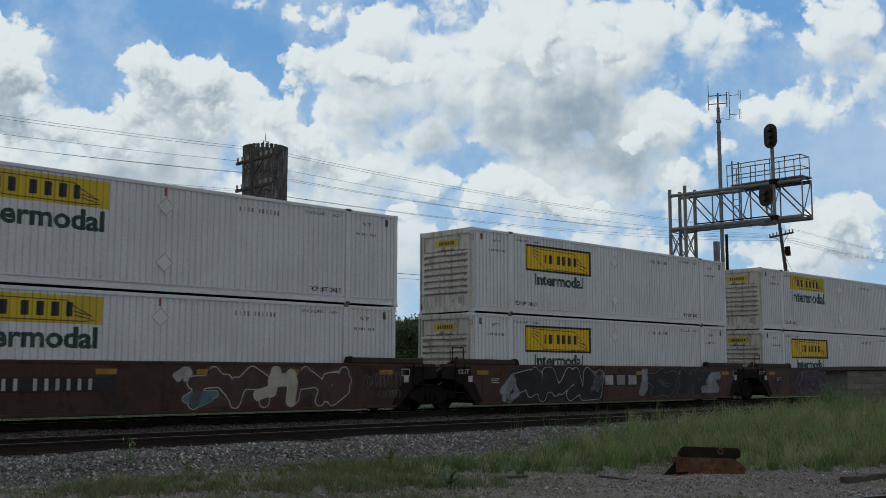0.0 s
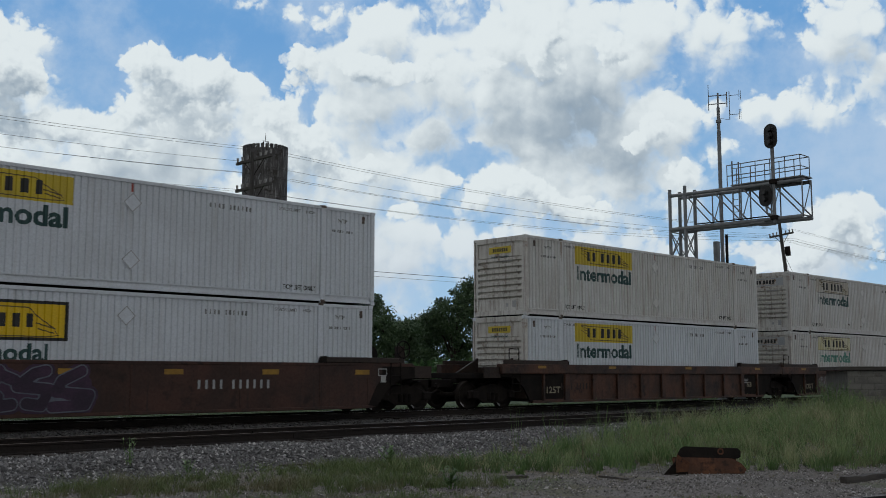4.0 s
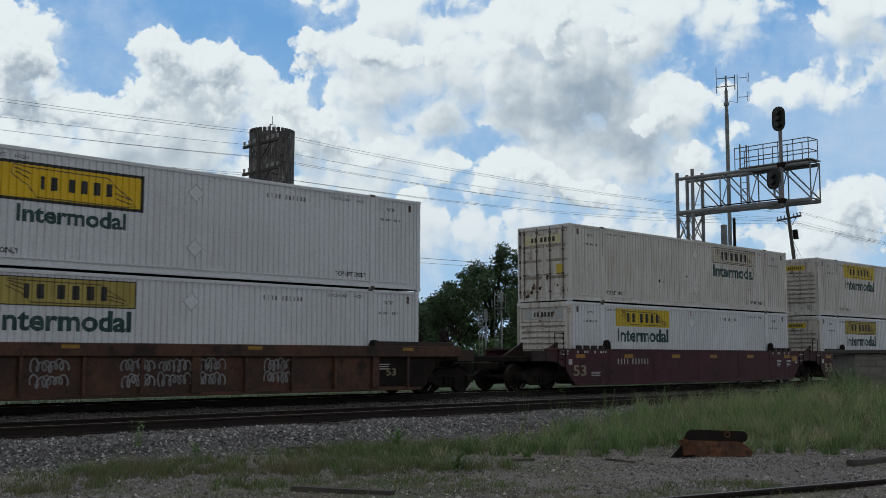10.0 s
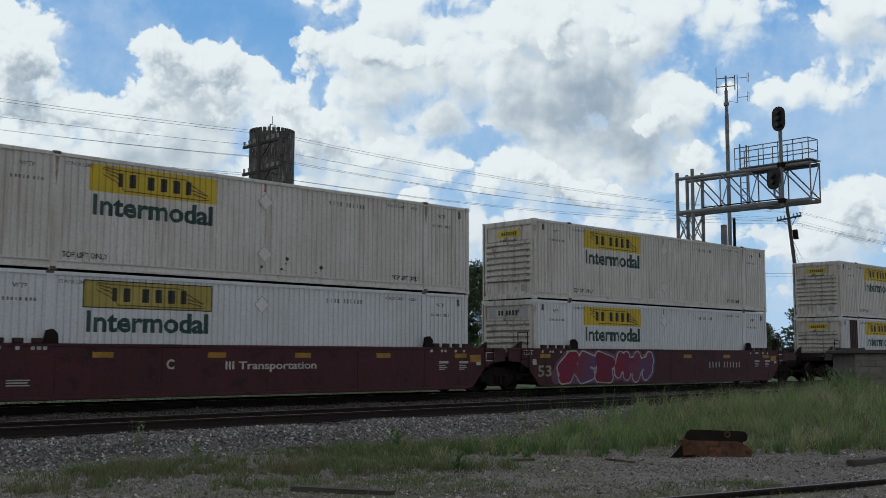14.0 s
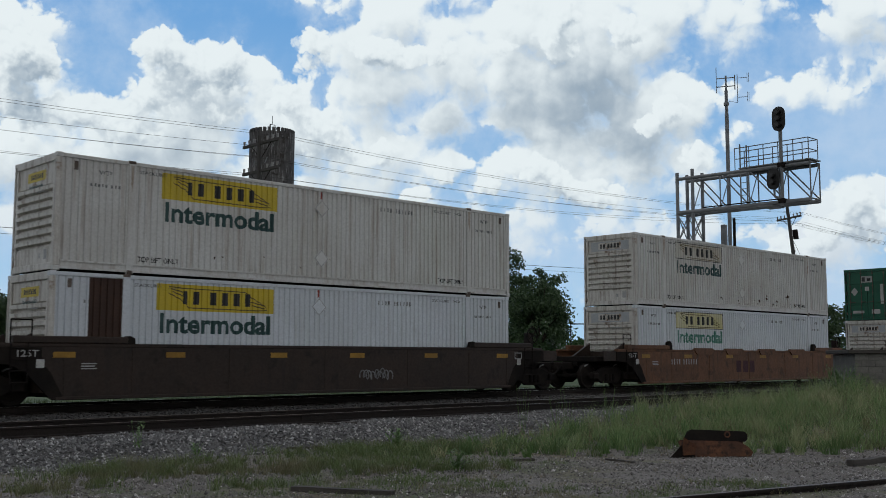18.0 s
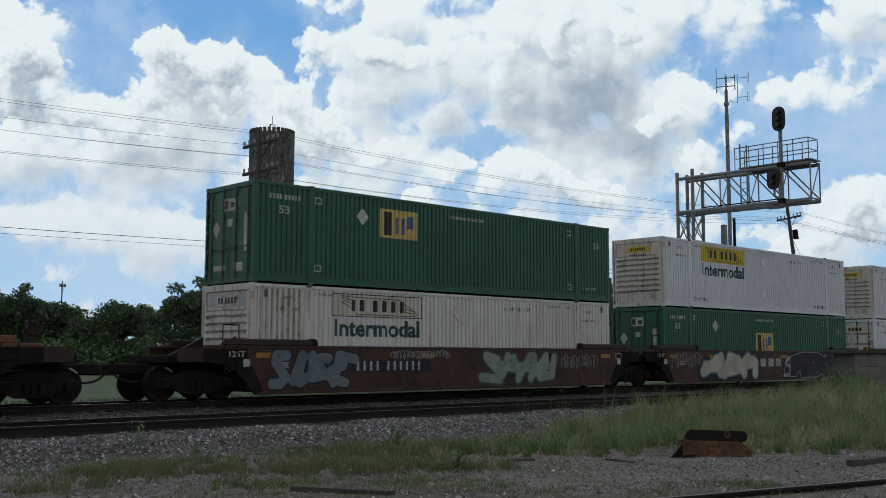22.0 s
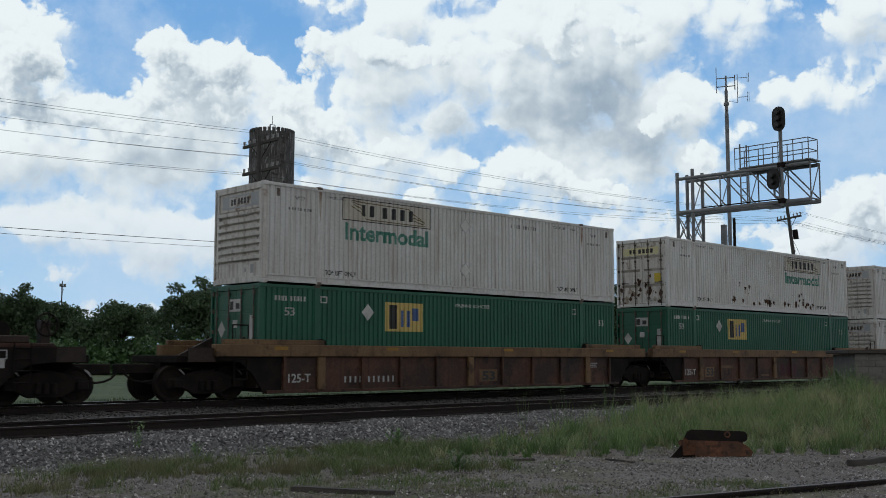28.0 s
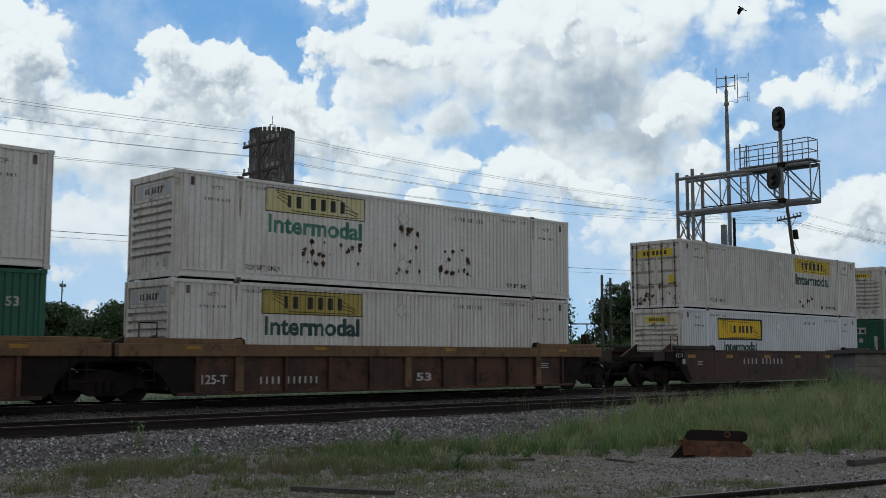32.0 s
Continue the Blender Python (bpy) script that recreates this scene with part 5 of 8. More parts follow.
def side_bars(car, rects, ink, name="side_marking", off=0.0165):
    for a, b, c, d in rects:
        bm = field([(a - HX, b - HX, c, d)])
        for v in bm.verts:
            v.co.y = -WY - off
        part(name, bm, ink, car)


def side_ring(car, x0, x1, z0, z1, t, ink, name="framed_panel"):
    bm = ring(x0 - HX, x1 - HX, z0, z1, t)
    for v in bm.verts:
        v.co.y = -WY - 0.0165
    part(name, bm, ink, car)


def well_car(kind, paint, chord, label, ends, rolling):
    """One well unit, middle at the origin, rail top at z = 0. ends: what is at its low-x and high-x end, 'shared', 'none' or 'coupler'."""
    car = thing("well_car", pose(0, 0, 0), label, "well car", "well cars of the train")
    smooth_side = kind != "ribbed"
    ztop = 1.50
    for s in (-1, 1):
        y0, y1 = sorted((s * WY, s * (WY - 0.045)))
        bm = bmesh.new()
        o = [(-1.55, 1.06), (-0.95, 1.0), (-0.55, 0.80), (0.02, 0.20), (CL - 0.02, 0.20), (CL + 0.55, 0.80), (CL + 0.95, 1.0), (CL + 1.55, 1.06), (CL + 1.55, ztop - 0.05), (-1.55, ztop - 0.05)]
        if kind == "ribbed":
            o = [(-1.5, 1.12), (-0.75, 1.05), (-0.35, 0.72), (0.0, 0.24), (CL, 0.24), (CL + 0.35, 0.72), (CL + 0.75, 1.05), (CL + 1.5, 1.12), (CL + 1.5, ztop - 0.12), (-1.5, ztop - 0.12)]
        plate(bm, [(a - HX, b) for a, b in o], y0, y1)
        part("side_sheet", bm, paint, car)
        yo = sorted((s * (WY + 0.012), s * (WY - 0.16)))
        if kind == "ribbed":
            part("top_chord", boxes((-HX - 1.55, HX + 1.55, *sorted((s * (WY + 0.10), s * (WY - 0.16))), ztop - 0.31, ztop + 0.02), bevel=0.015), chord, car, "ochre top chord" if chord is M_OCHRE else "")
            part("bottom_chord", boxes((-HX + 0.1, HX - 0.1, *sorted((s * (WY + 0.035), s * (WY - 0.2))), 0.17, 0.26), bevel=0.01), paint, car)
            k = 0
            for x in [0.66] + [1.95 + 1.525 * j for j in range(9)] + [15.45]:
                wide = 0.13 if k in (1, 5, 9) else 0.045
                part("rib", boxes((x - HX - wide, x - HX + wide, *sorted((s * (WY + 0.09), s * WY)), 0.25, ztop - 0.31), bevel=0.012), chord if wide > 0.1 and chord is M_OCHRE else paint, car)
                k += 1
            for e in (-1, 1):
                xa, xb = sorted((e * (HX - 2.05), e * (HX + 1.3)))
                part("end_flange", boxes((xa, xb, *sorted((s * (WY + 0.05), s * (WY - 0.1))), ztop + 0.02, ztop + 0.16), bevel=0.012), M_UMBER if chord is not M_OCHRE else chord, car)
        else:
            part("top_chord", boxes((-HX - 1.5, HX + 1.5, *yo, ztop - 0.09, ztop), bevel=0.015), paint, car)
            part("bottom_chord", boxes((-HX + 0.15, HX - 0.15, *sorted((s * (WY + 0.012), s * (WY - 0.3))), 0.15, 0.24), bevel=0.015), paint, car)
            if s < 0:
                for x in (0.35, 2.1, 4.9, 8.1, 11.3, 14.0, 15.8):
                    part("weld_seam", boxes((x - HX - 0.018, x - HX + 0.018, -WY - 0.010, -WY, 0.26, ztop - 0.10)), paint, car)
            if kind in ("raised", "padded"):
                for e in (-1, 1):
                    xa, xb = sorted((e * (HX - 1.95), e * (HX + 0.9)))
                    part("end_flange", boxes((xa, xb, *sorted((s * (WY + 0.03), s * (WY - 0.14))), ztop, ztop + 0.17), bevel=0.02), M_UMBER if kind == "raised" else paint, car)
        # guides for the container's corners, on the top chord
        xs = [-HX + 1.98, HX - 1.98]
        for x in xs:
            bm = bmesh.new()
            h = 0.34 if kind in ("red", "padded") else 0.20
            plate(bm, [(x - 0.17, ztop), (x + 0.17, ztop), (x + 0.15, ztop + h * 0.7), (x + 0.03, ztop + h), (x - 0.10, ztop + h * 0.9)], *sorted((s * (WY + 0.02), s * (WY - 0.12))))
            part("container_guide", bm, M_DARKSTEEL, car)
        if kind == "padded":
            for x in (-3.6, -1.2, 1.6, 4.4):
                bm = bmesh.new()
                plate(bm, [(x - 0.75, ztop - 0.02), (x - 0.55, ztop - 0.20), (x + 0.55, ztop - 0.20), (x + 0.75, ztop - 0.02), (x + 0.62, ztop + 0.07), (x - 0.62, ztop + 0.07)], *sorted((s * (WY + 0.05), s * (WY - 0.1))))
                part("side_pad", bm, M_ORANGE, car)
        if kind == "red":
            for x in np.arange(0.3, 1.8, 0.45):
                for e in (-1, 1):
                    part("flange_tab", boxes((e * (HX - x) - 0.12, e * (HX - x) + 0.12, *sorted((s * (WY + 0.02), s * (WY - 0.1))), ztop, ztop + 0.12), bevel=0.01), M_UMBER, car)
    part("well_floor", boxes((-HX, HX, -WY + 0.045, WY - 0.045, 0.22, 0.33)), M_DARKSTEEL, car)
    for e, end in zip((-1, 1), ends):
        xa, xb = sorted((e * (HX + 0.12), e * (HX + 0.20)))
        part("end_wall", boxes((xa, xb, -WY + 0.05, WY - 0.05, 0.33, 1.42)), M_UMBER, car)
        xa, xb = sorted((e * (HX + 0.20), e * (HX + (1.55 if end != "coupler" else 2.5))))
        part("end_deck", boxes((xa, xb, -1.25, 1.25, 1.02, 1.22), bevel=0.02), M_DARKSTEEL, car)
        part("end_sill", boxes((xa, xb, -0.35, 0.35, 0.86, 1.02)), M_DARKSTEEL, car)
        bm = bmesh.new()
        plate(bm, [(e * (HX + 0.2), 1.22), (e * (HX + 1.3), 1.22), (e * (HX + 0.2), 1.75)], -0.9, -0.82)
        part("gusset", bm, M_UMBER, car)
        bm = bmesh.new()
        plate(bm, [(e * (HX + 0.2), 1.22), (e * (HX + 1.3), 1.22), (e * (HX + 0.2), 1.75)], 0.82, 0.9)
        part("gusset", bm, M_UMBER, car)
        # steps, grab irons and rails at the corner
        x = e * (HX + 0.75)
        part("ladder", rods(((x - 0.2, -WY - 0.03, 0.55), (x - 0.2, -WY - 0.03, 1.5), 0.016), ((x + 0.2, -WY - 0.03, 0.55), (x + 0.2, -WY - 0.03, 1.5), 0.016),
                            *[((x - 0.2, -WY - 0.03, z), (x + 0.2, -WY - 0.03, z), 0.014) for z in (0.58, 0.85, 1.12, 1.38)], seg=6), M_DARKSTEEL, car)
        if e < 0:
            part("grab_rail", rods(((x + 0.35, -1.35, 1.22), (x + 0.35, -1.35, 2.05), 0.018), ((x - 0.15, -1.35, 1.22), (x - 0.15, -1.35, 2.05), 0.018), ((x - 0.15, -1.35, 2.05), (x + 0.35, -1.35, 2.05), 0.018), seg=6), M_DARKSTEEL, car)
        if end == "coupler":
            x = e * E_TRUCK
            add_truck(car, x, rolling)
            part("coupler", boxes((*sorted((e * (HX + 2.4), e * (HX + 3.62))), -0.13, 0.13, 0.72, 1.0), bevel=0.03), M_DARKSTEEL, car)
            bm = bmesh.new()
            for k in range(8):
                a0, a1 = k / 8 * math.pi, (k + 1) / 8 * math.pi
                c = e * (HX + 3.05)
                rod(bm, (c - 0.55 * math.cos(a0), -0.5, 0.86 - 0.34 * math.sin(a0)), (c - 0.55 * math.cos(a1), -0.5, 0.86 - 0.34 * math.sin(a1)), 0.03, seg=6)
            part("air_hose", bm, M_DARKSTEEL, car)
            part("corner_plate", boxes((*sorted((e * (HX + 1.5), e * (HX + 2.3))), -WY + 0.02, -WY + 0.08, 1.05, 1.42)), M_UMBER, car)
            if e > 0:
                bm = rods(((HX + 0.55, -0.6, 1.78), (HX + 0.55, 0.9, 1.78), 0.26), seg=16)
                part("air_reservoir", bm, M_DARKSTEEL, car, "dark air reservoir drum")
                part("reservoir_bracket", boxes((HX + 0.25, HX + 0.85, -0.3, -0.2, 1.22, 1.6), (HX + 0.25, HX + 0.85, 0.4, 0.5, 1.22, 1.6)), M_DARKSTEEL, car)
                bm = bmesh.new()
                for k in range(16):
                    a0, a1 = k / 16 * math.tau, (k + 1) / 16 * math.tau
                    rod(bm, (HX + 1.5 + 0.27 * math.cos(a0), -1.05, 1.95 + 0.27 * math.sin(a0)), (HX + 1.5 + 0.27 * math.cos(a1), -1.05, 1.95 + 0.27 * math.sin(a1)), 0.022, seg=6)
                for k in range(5):
                    a0 = k / 5 * math.tau
                    rod(bm, (HX + 1.5, -1.05, 1.95), (HX + 1.5 + 0.27 * math.cos(a0), -1.05, 1.95 + 0.27 * math.sin(a0)), 0.014, seg=5)
                part("hand_brake_wheel", bm, M_DARKSTEEL, car)
                part("brake_stand", boxes((HX + 1.38, HX + 1.62, -1.0, -0.75, 1.2, 2.05), bevel=0.02), M_UMBER, car)
        elif end == "shared" and e > 0:
            add_truck(car, HX + 1.68, rolling)
    # amber reflectors along the side, data panels and lettering
    for x in ((0.05, 3.0, 6.2, 9.0, 12.0, 15.3) if smooth_side else (0.3, 4.4, 9.6, 15.2)):
        side_bars(car, [(x, x + 0.55, 1.16, 1.30) if smooth_side else (x, x + 0.45, 1.38, 1.47)], M_AMBER, "reflector", 0.016 if smooth_side else 0.104)
    for x in (-0.35, CL + 0.15) if smooth_side else ():
        side_bars(car, [(x, x + 0.20, 0.92, 1.12)], M_INK_WHITE, "inspection_label", 0.016)
    return car


TRAIN = []      # (thing, its middle along the train, height)
ROLLING = []

# low end of each container stack along the train, metres
STACKS = [-125.2, -105.7, -86.4, -63.2, -43.95, -24.35, -0.72, 18.62, 38.07, 61.69, 85.2, 108.75, 128.5, 148.05, 171.6, 191.35, 210.8,
          234.3, 253.7, 273.2]
FIRST_OF_CAR = {3, 6, 9, 10, 11, 14, 17}
LAST_OF_CAR = {2, 5, 8, 9, 10, 13, 16, 19}
CARS = [("raised", M_BROWN)] * 3 + [("ribbed", M_RIBBROWN)] * 3 + [("red", M_RED)] * 3 + [("raised", M_UMBER), ("padded", M_ORANGE)] + [("raised", M_BROWN)] * 3 + [("ribbed", M_OCHRE)] * 3 + [("raised", M_BROWN)] * 3
CAR_LABELS = {"raised": "brown smooth-sided steel well car on grimy trucks", "ribbed": "rusty brown well car with ribbed sides", "red": "dark red smooth-sided steel well car", "padded": "orange-brown well car with padded top edge"}


def stack_mid(i):
    return STACKS[i] + HX


def build_cars():
    for i, (kind, paint) in enumerate(CARS):
        lo = "coupler" if i in FIRST_OF_CAR else "shared"
        hi = "coupler" if i in LAST_OF_CAR else "shared"
        label = CAR_LABELS[kind]
        if paint is M_UMBER:
            label = "dark umber smooth-sided steel well car"
        if paint is M_OCHRE:
            label = "well car with ochre top edge and dark ribbed sides"
        car = well_car(kind, M_RIBBROWN if paint is M_OCHRE else paint, M_OCHRE if paint is M_OCHRE else M_RIBBROWN, label, (lo, hi), ROLLING)
        TRAIN.append((car, stack_mid(i), 0.0))
        mark_car(car, i, kind, paint)


def mark_car(car, i, kind, paint):
    """Lettering and graffiti on the side, unit by unit."""
    W, K = M_INK_WHITE, M_INK
    num = (1, 1, 1, 1, -0.7, 1, 1, 1, 1, 1, 1)

    def number(x0, x1, z0, z1, ink=W):
        side_bars(car, [(a + 0.06 * (d - c), b, c, d) for a, b, c, d in ink_bars(x0, x1, z0, z1, num, 0.40)], M_INK_GREY if ink is W else ink)

    def mark3(x0, x1, z0, z1, ink=M_SPRAY_WHITE):
        u = (x1 - x0) / 3
        side_bars(car, [(x0 + k * u, x0 + k * u + u * 0.70, z0, z1) for k in range(3)], ink)

    def panel(x0, x1, z0, z1):
        side_bars(car, [(x0, x1, z0, z1)], M_SPRAY_BLACK, "number_panel", 0.0135)

    if kind == "red":
        side_text(car, "53", -0.08, 0.66, 0.50, 0.90, M_STENCIL, 0.006)
        side_text(car, "125T", -0.80, -0.32, 1.26, 1.43, W)
        side_bars(car, ink_bars(0.1, 1.9, 1.34, 1.42, (1, -2, 1, 1, -2, 1, -1.5, 1, 1, 1)), W)
        for x in (14.6, 15.5):
            side_bars(car, [(x, x + 0.42, 0.98, 1.06), (x, x + 0.30, 0.90, 0.93), (x, x + 0.36, 0.84, 0.87), (x, x + 0.25, 0.78, 0.81)], M_INK_GREY, "stencil_block")
        side_bars(car, [(16.0, 16.5, 1.02, 1.26)], M_AMBER, "yellow_panel")
        side_ring(car, 16.75, 17.15, 1.05, 1.35, 0.03, W)
        side_bars(car, [(0.95, 1.5, 0.62, 0.65), (0.95, 1.45, 0.56, 0.59), (0.95, 1.5, 0.50, 0.53)], M_INK_GREY, "stencil_block")
        side_bars(car, ink_bars(14.2, 15.8, 1.34, 1.42, (1, -2, 1, 1, -2, 1, -1.5, 1)), W)
    elif kind == "ribbed":
        for f in (lambda x: x - HX, lambda x: HX - x):
            bm = bmesh.new()
            plate(bm, [(f(x), z) for x, z in ((-1.507, 1.112), (-0.756, 1.042), (-0.357, 0.714), (-0.006, 0.231), (0.60, 0.262), (0.60, 1.18), (-1.507, 1.18))], -WY - 0.005, -WY + 0.052)
            part("black_end_panel", bm, M_DARKSTEEL, car, "black end over the truck")
        if paint is M_RIBBROWN and i < 6:
            side_bars(car, [(0.74, 1.80, 0.30, 1.17), (14.3, 15.38, 0.30, 1.17)], M_DARKSTEEL, "stencil_panel", 0.006)
            side_text(car, "125T", 0.86, 1.62, 0.50, 0.74, M_STENCIL, 0.006)
            side_text(car, "53", 14.6, 15.0, 0.62, 0.84, M_STENCIL, 0.006)
        else:
            side_text(car, "125-T", 0.82, 1.60, 0.46, 0.71, M_INK_WHITE, 0.006)
    else:
        # the ends over the trucks are black
        for f in (lambda x: x - HX, lambda x: HX - x):
            bm = bmesh.new()
            plate(bm, [(f(x), z) for x, z in ((-1.557, 1.052), (-0.955, 0.992), (-0.556, 0.793), (0.012, 0.196), (0.32, 0.245), (0.02, 0.80), (-0.20, 1.05), (-0.22, 1.40), (-1.557, 1.40))], -WY - 0.006, -WY + 0.052)
            part("black_end_panel", bm, M_DARKSTEEL, car, "black end over the truck")
        side_text(car, "125T", -0.80, -0.30, 1.18, 1.34, M_INK_WHITE)
        side_bars(car, [(0.75, 1.15, 1.00, 1.03), (0.75, 1.10, 0.94, 0.97), (0.75, 1.15, 0.88, 0.91)], M_INK_GREY, "stencil_block")
        side_ring(car, 16.2, 16.55, 1.12, 1.34, 0.025, M_INK_GREY)
    if kind == "ribbed":
        side_bars(car, [(14.3, 14.75, 0.95, 0.98), (14.3, 14.7, 0.88, 0.91), (14.3, 14.75, 0.81, 0.84)], M_INK_GREY, "stencil_block")
    if i == 0:
        panel(3.1, 6.75, 0.74, 1.10)
        number(3.3, 6.2, 0.78, 1.06)
        graffiti(car, 9.0, 14.2, 0.24, 1.40, (M_SPRAY_CREAM, M_SPRAY_MAUVE, M_SPRAY_MAUVE, M_SPRAY_CREAM), 1, 5, 0.2, M_SPRAY_MAUVE, 0.03)
        graffiti(car, 8.7, 9.4, 0.30, 0.75, (M_SPRAY_WHITE, M_SPRAY_TEAL), 41, 1, 0.28, None, 0.02)
        graffiti(car, 8.4, 8.8, 0.95, 1.38, (M_SPRAY_BLUE, M_SPRAY_WHITE), 42, 1, 0.25, None, 0.02)
        graffiti(car, 13.2, 13.9, 0.70, 1.35, (M_SPRAY_TEAL, M_SPRAY_WHITE), 43, 1, 0.25, None, 0.02)
        tag(car, 14.7, 16.1, 0.75, 1.25, M_TAG, 44, 3)
        tag(car, 15.3, 16.1, 0.45, 0.70, M_TAG, 45, 2)
    elif i == 1:
        graffiti(car, 1.9, 6.7, 0.20, 1.44, (M_SPRAY_WHITE, M_SPRAY_BLACK), 2, 4, 0.24, M_SPRAY_BLACK, 0.03)
        graffiti(car, 1.4, 2.1, 0.22, 1.20, (M_SPRAY_BLUE, M_SPRAY_PALE), 46, 1, 0.2, None, 0.03)
        graffiti(car, 6.3, 6.9, 0.30, 1.30, (M_SPRAY_BLUE, M_SPRAY_PALE), 47, 1, 0.2, None, 0.03)
        panel(6.9, 9.35, 0.74, 1.18)
        mark3(7.0, 9.25, 0.78, 1.14)
        graffiti(car, 9.9, 14.0, 0.26, 1.42, (M_SPRAY_BLUE, M_SPRAY_BLACK), 3, 4, 0.22, M_SPRAY_BLACK, 0.025)
        graffiti(car, 13.9, 15.0, 0.30, 1.30, (M_SPRAY_BLUE, M_SPRAY_PALE), 48, 1, 0.2, None, 0.03)
        graffiti(car, 9.3, 9.9, 0.30, 1.42, (M_SPRAY_BLUE, M_SPRAY_PALE), 49, 1, 0.2, None, 0.03)
    elif i == 2:
        side_text(car, "53", 0.4, 1.2, 0.55, 0.95, M_UMBER, 0.01)
        graffiti(car, 2.7, 7.0, 0.24, 1.40, (M_SPRAY_BLUE, M_SPRAY_PURPLE), 4, 5, 0.2, M_SPRAY_PURPLE, 0.03)
        number(9.9, 12.3, 0.78, 1.02)
    elif i == 3:
        number(1.6, 3.6, 0.62, 0.85, M_UMBER)
    elif i == 4:
        tag(car, 2.2, 3.0, 0.50, 1.10, M_CHALK, 6, 2)
        tag(car, 12.2, 13.4, 0.50, 0.95, M_CHALK, 7, 3)
    elif i == 5:
        for k, x in enumerate((3.75, 6.0, 7.0, 8.05, 10.2)):
            for j in range(2):
                tag(car, x, x + 0.85, 0.42 + 0.36 * j, 0.80 + 0.36 * j, M_CHALK, 8 + 7 * k + j, 2, 0.022)
    elif i == 6:
        number(2.5, 4.6, 0.92, 1.14)
    elif i == 7:
        side_text(car, "C", 5.0, 5.22, 0.86, 1.12, W, 0.01)
        side_text(car, "III Transportation", 6.74, 9.75, 0.78, 1.06, W, 0.006)
    elif i == 8:
        graffiti(car, 1.0, 6.6, 0.20, 1.44, (M_SPRAY_WHITE, M_SPRAY_RED, M_SPRAY_VIOLET, M_SPRAY_CRIMSON), 20, 5, 0.24, M_SPRAY_ULTRA, 0.055)
        number(10.8, 13.4, 0.76, 1.0)
    elif i == 9:
        tag(car, 9.4, 10.6, 0.50, 0.85, M_CHALK, 21, 3)
    elif i == 10:
        number(2.0, 3.95, 0.90, 1.12)
        mark3(7.0, 8.7, 0.55, 1.05, M_RED)
    elif i == 11:
        graffiti(car, 0.4, 3.45, 0.24, 1.42, (M_SPRAY_BLACK, M_SPRAY_STEEL), 22, 4, 0.26, None, 0.05)
        panel(3.4, 6.6, 0.74, 1.10)
        number(3.5, 6.2, 0.78, 1.06)
        tag(car, 4.9, 7.4, 1.12, 1.42, M_CHALK, 23, 6)
        graffiti(car, 8.9, 12.6, 0.22, 1.44, (M_SPRAY_DEEPGREEN, M_SPRAY_GREEN), 24, 4, 0.22, None, 0.07)
        tag(car, 13.0, 15.0, 0.75, 1.30, M_CHALK, 29, 4)
    elif i == 12:
        tag(car, 0.2, 2.4, 0.75, 1.40, M_CHALK, 50, 4)
        graffiti(car, 2.6, 6.9, 0.20, 1.46, (M_SPRAY_TEAL, M_SPRAY_CREAM), 25, 3, 0.24, M_SPRAY_BLACK, 0.06)
        mark3(7.15, 9.2, 0.78, 1.14)
        graffiti(car, 9.6, 15.6, 0.20, 1.46, (M_SPRAY_WHITE, M_SPRAY_BLACK), 26, 5, 0.25, M_SPRAY_BLACK, 0.035)
        graffiti(car, 9.2, 9.9, 0.26, 1.30, (M_SPRAY_BLACK, M_SPRAY_WHITE), 51, 1, 0.16, None, 0.03)
        graffiti(car, 15.5, 16.1, 0.50, 1.10, (M_SPRAY_BLACK, M_SPRAY_WHITE), 52, 1, 0.16, None, 0.03)
    elif i == 13:
        graffiti(car, 2.1, 9.6, 0.26, 1.42, (M_SPRAY_PALE, M_SPRAY_BLUE, M_SPRAY_STEEL), 27, 6, 0.24, M_SPRAY_BLUE, 0.03)
        number(10.1, 12.9, 0.76, 1.02)
        graffiti(car, 13.0, 14.4, 0.30, 1.35, (M_SPRAY_PALE, M_SPRAY_BLUE), 28, 1, 0.2, None, 0.03)
    elif i == 14:
        number(2.75, 4.8, 0.44, 0.62, M_INK_GREY)
        side_text(car, "A", 1.87, 2.03, 0.80, 0.98, M_INK, 0.01)
        side_bars(car, [(8.5, 9.35, 0.38, 0.78)], M_OCHRE, "stencil_patch", 0.008)
        side_text(car, "53", 8.62, 9.24, 0.43, 0.72, M_INK, 0.01)
    elif i == 15:
        side_bars(car, [(2.30, 3.02, 0.37, 0.79)], M_OCHRE, "stencil_patch", 0.008)
        side_text(car, "53", 2.40, 2.94, 0.42, 0.74, M_INK, 0.01)
        mark3(8.6, 10.3, 0.36, 0.88, M_RED)
        side_bars(car, [(3.65, 4.65, 0.72, 0.84), (6.9, 7.6, 0.36, 0.44)], M_OCHRE, "stencil_patch", 0.008)
    elif i == 16:
        number(2.57, 4.65, 0.44, 0.64)
        side_text(car, "53", 8.42, 9.07, 0.44, 0.70, M_INK_GREY, 0.01)
    elif i == 17:
        number(4.3, 7.9, 0.90, 1.14)


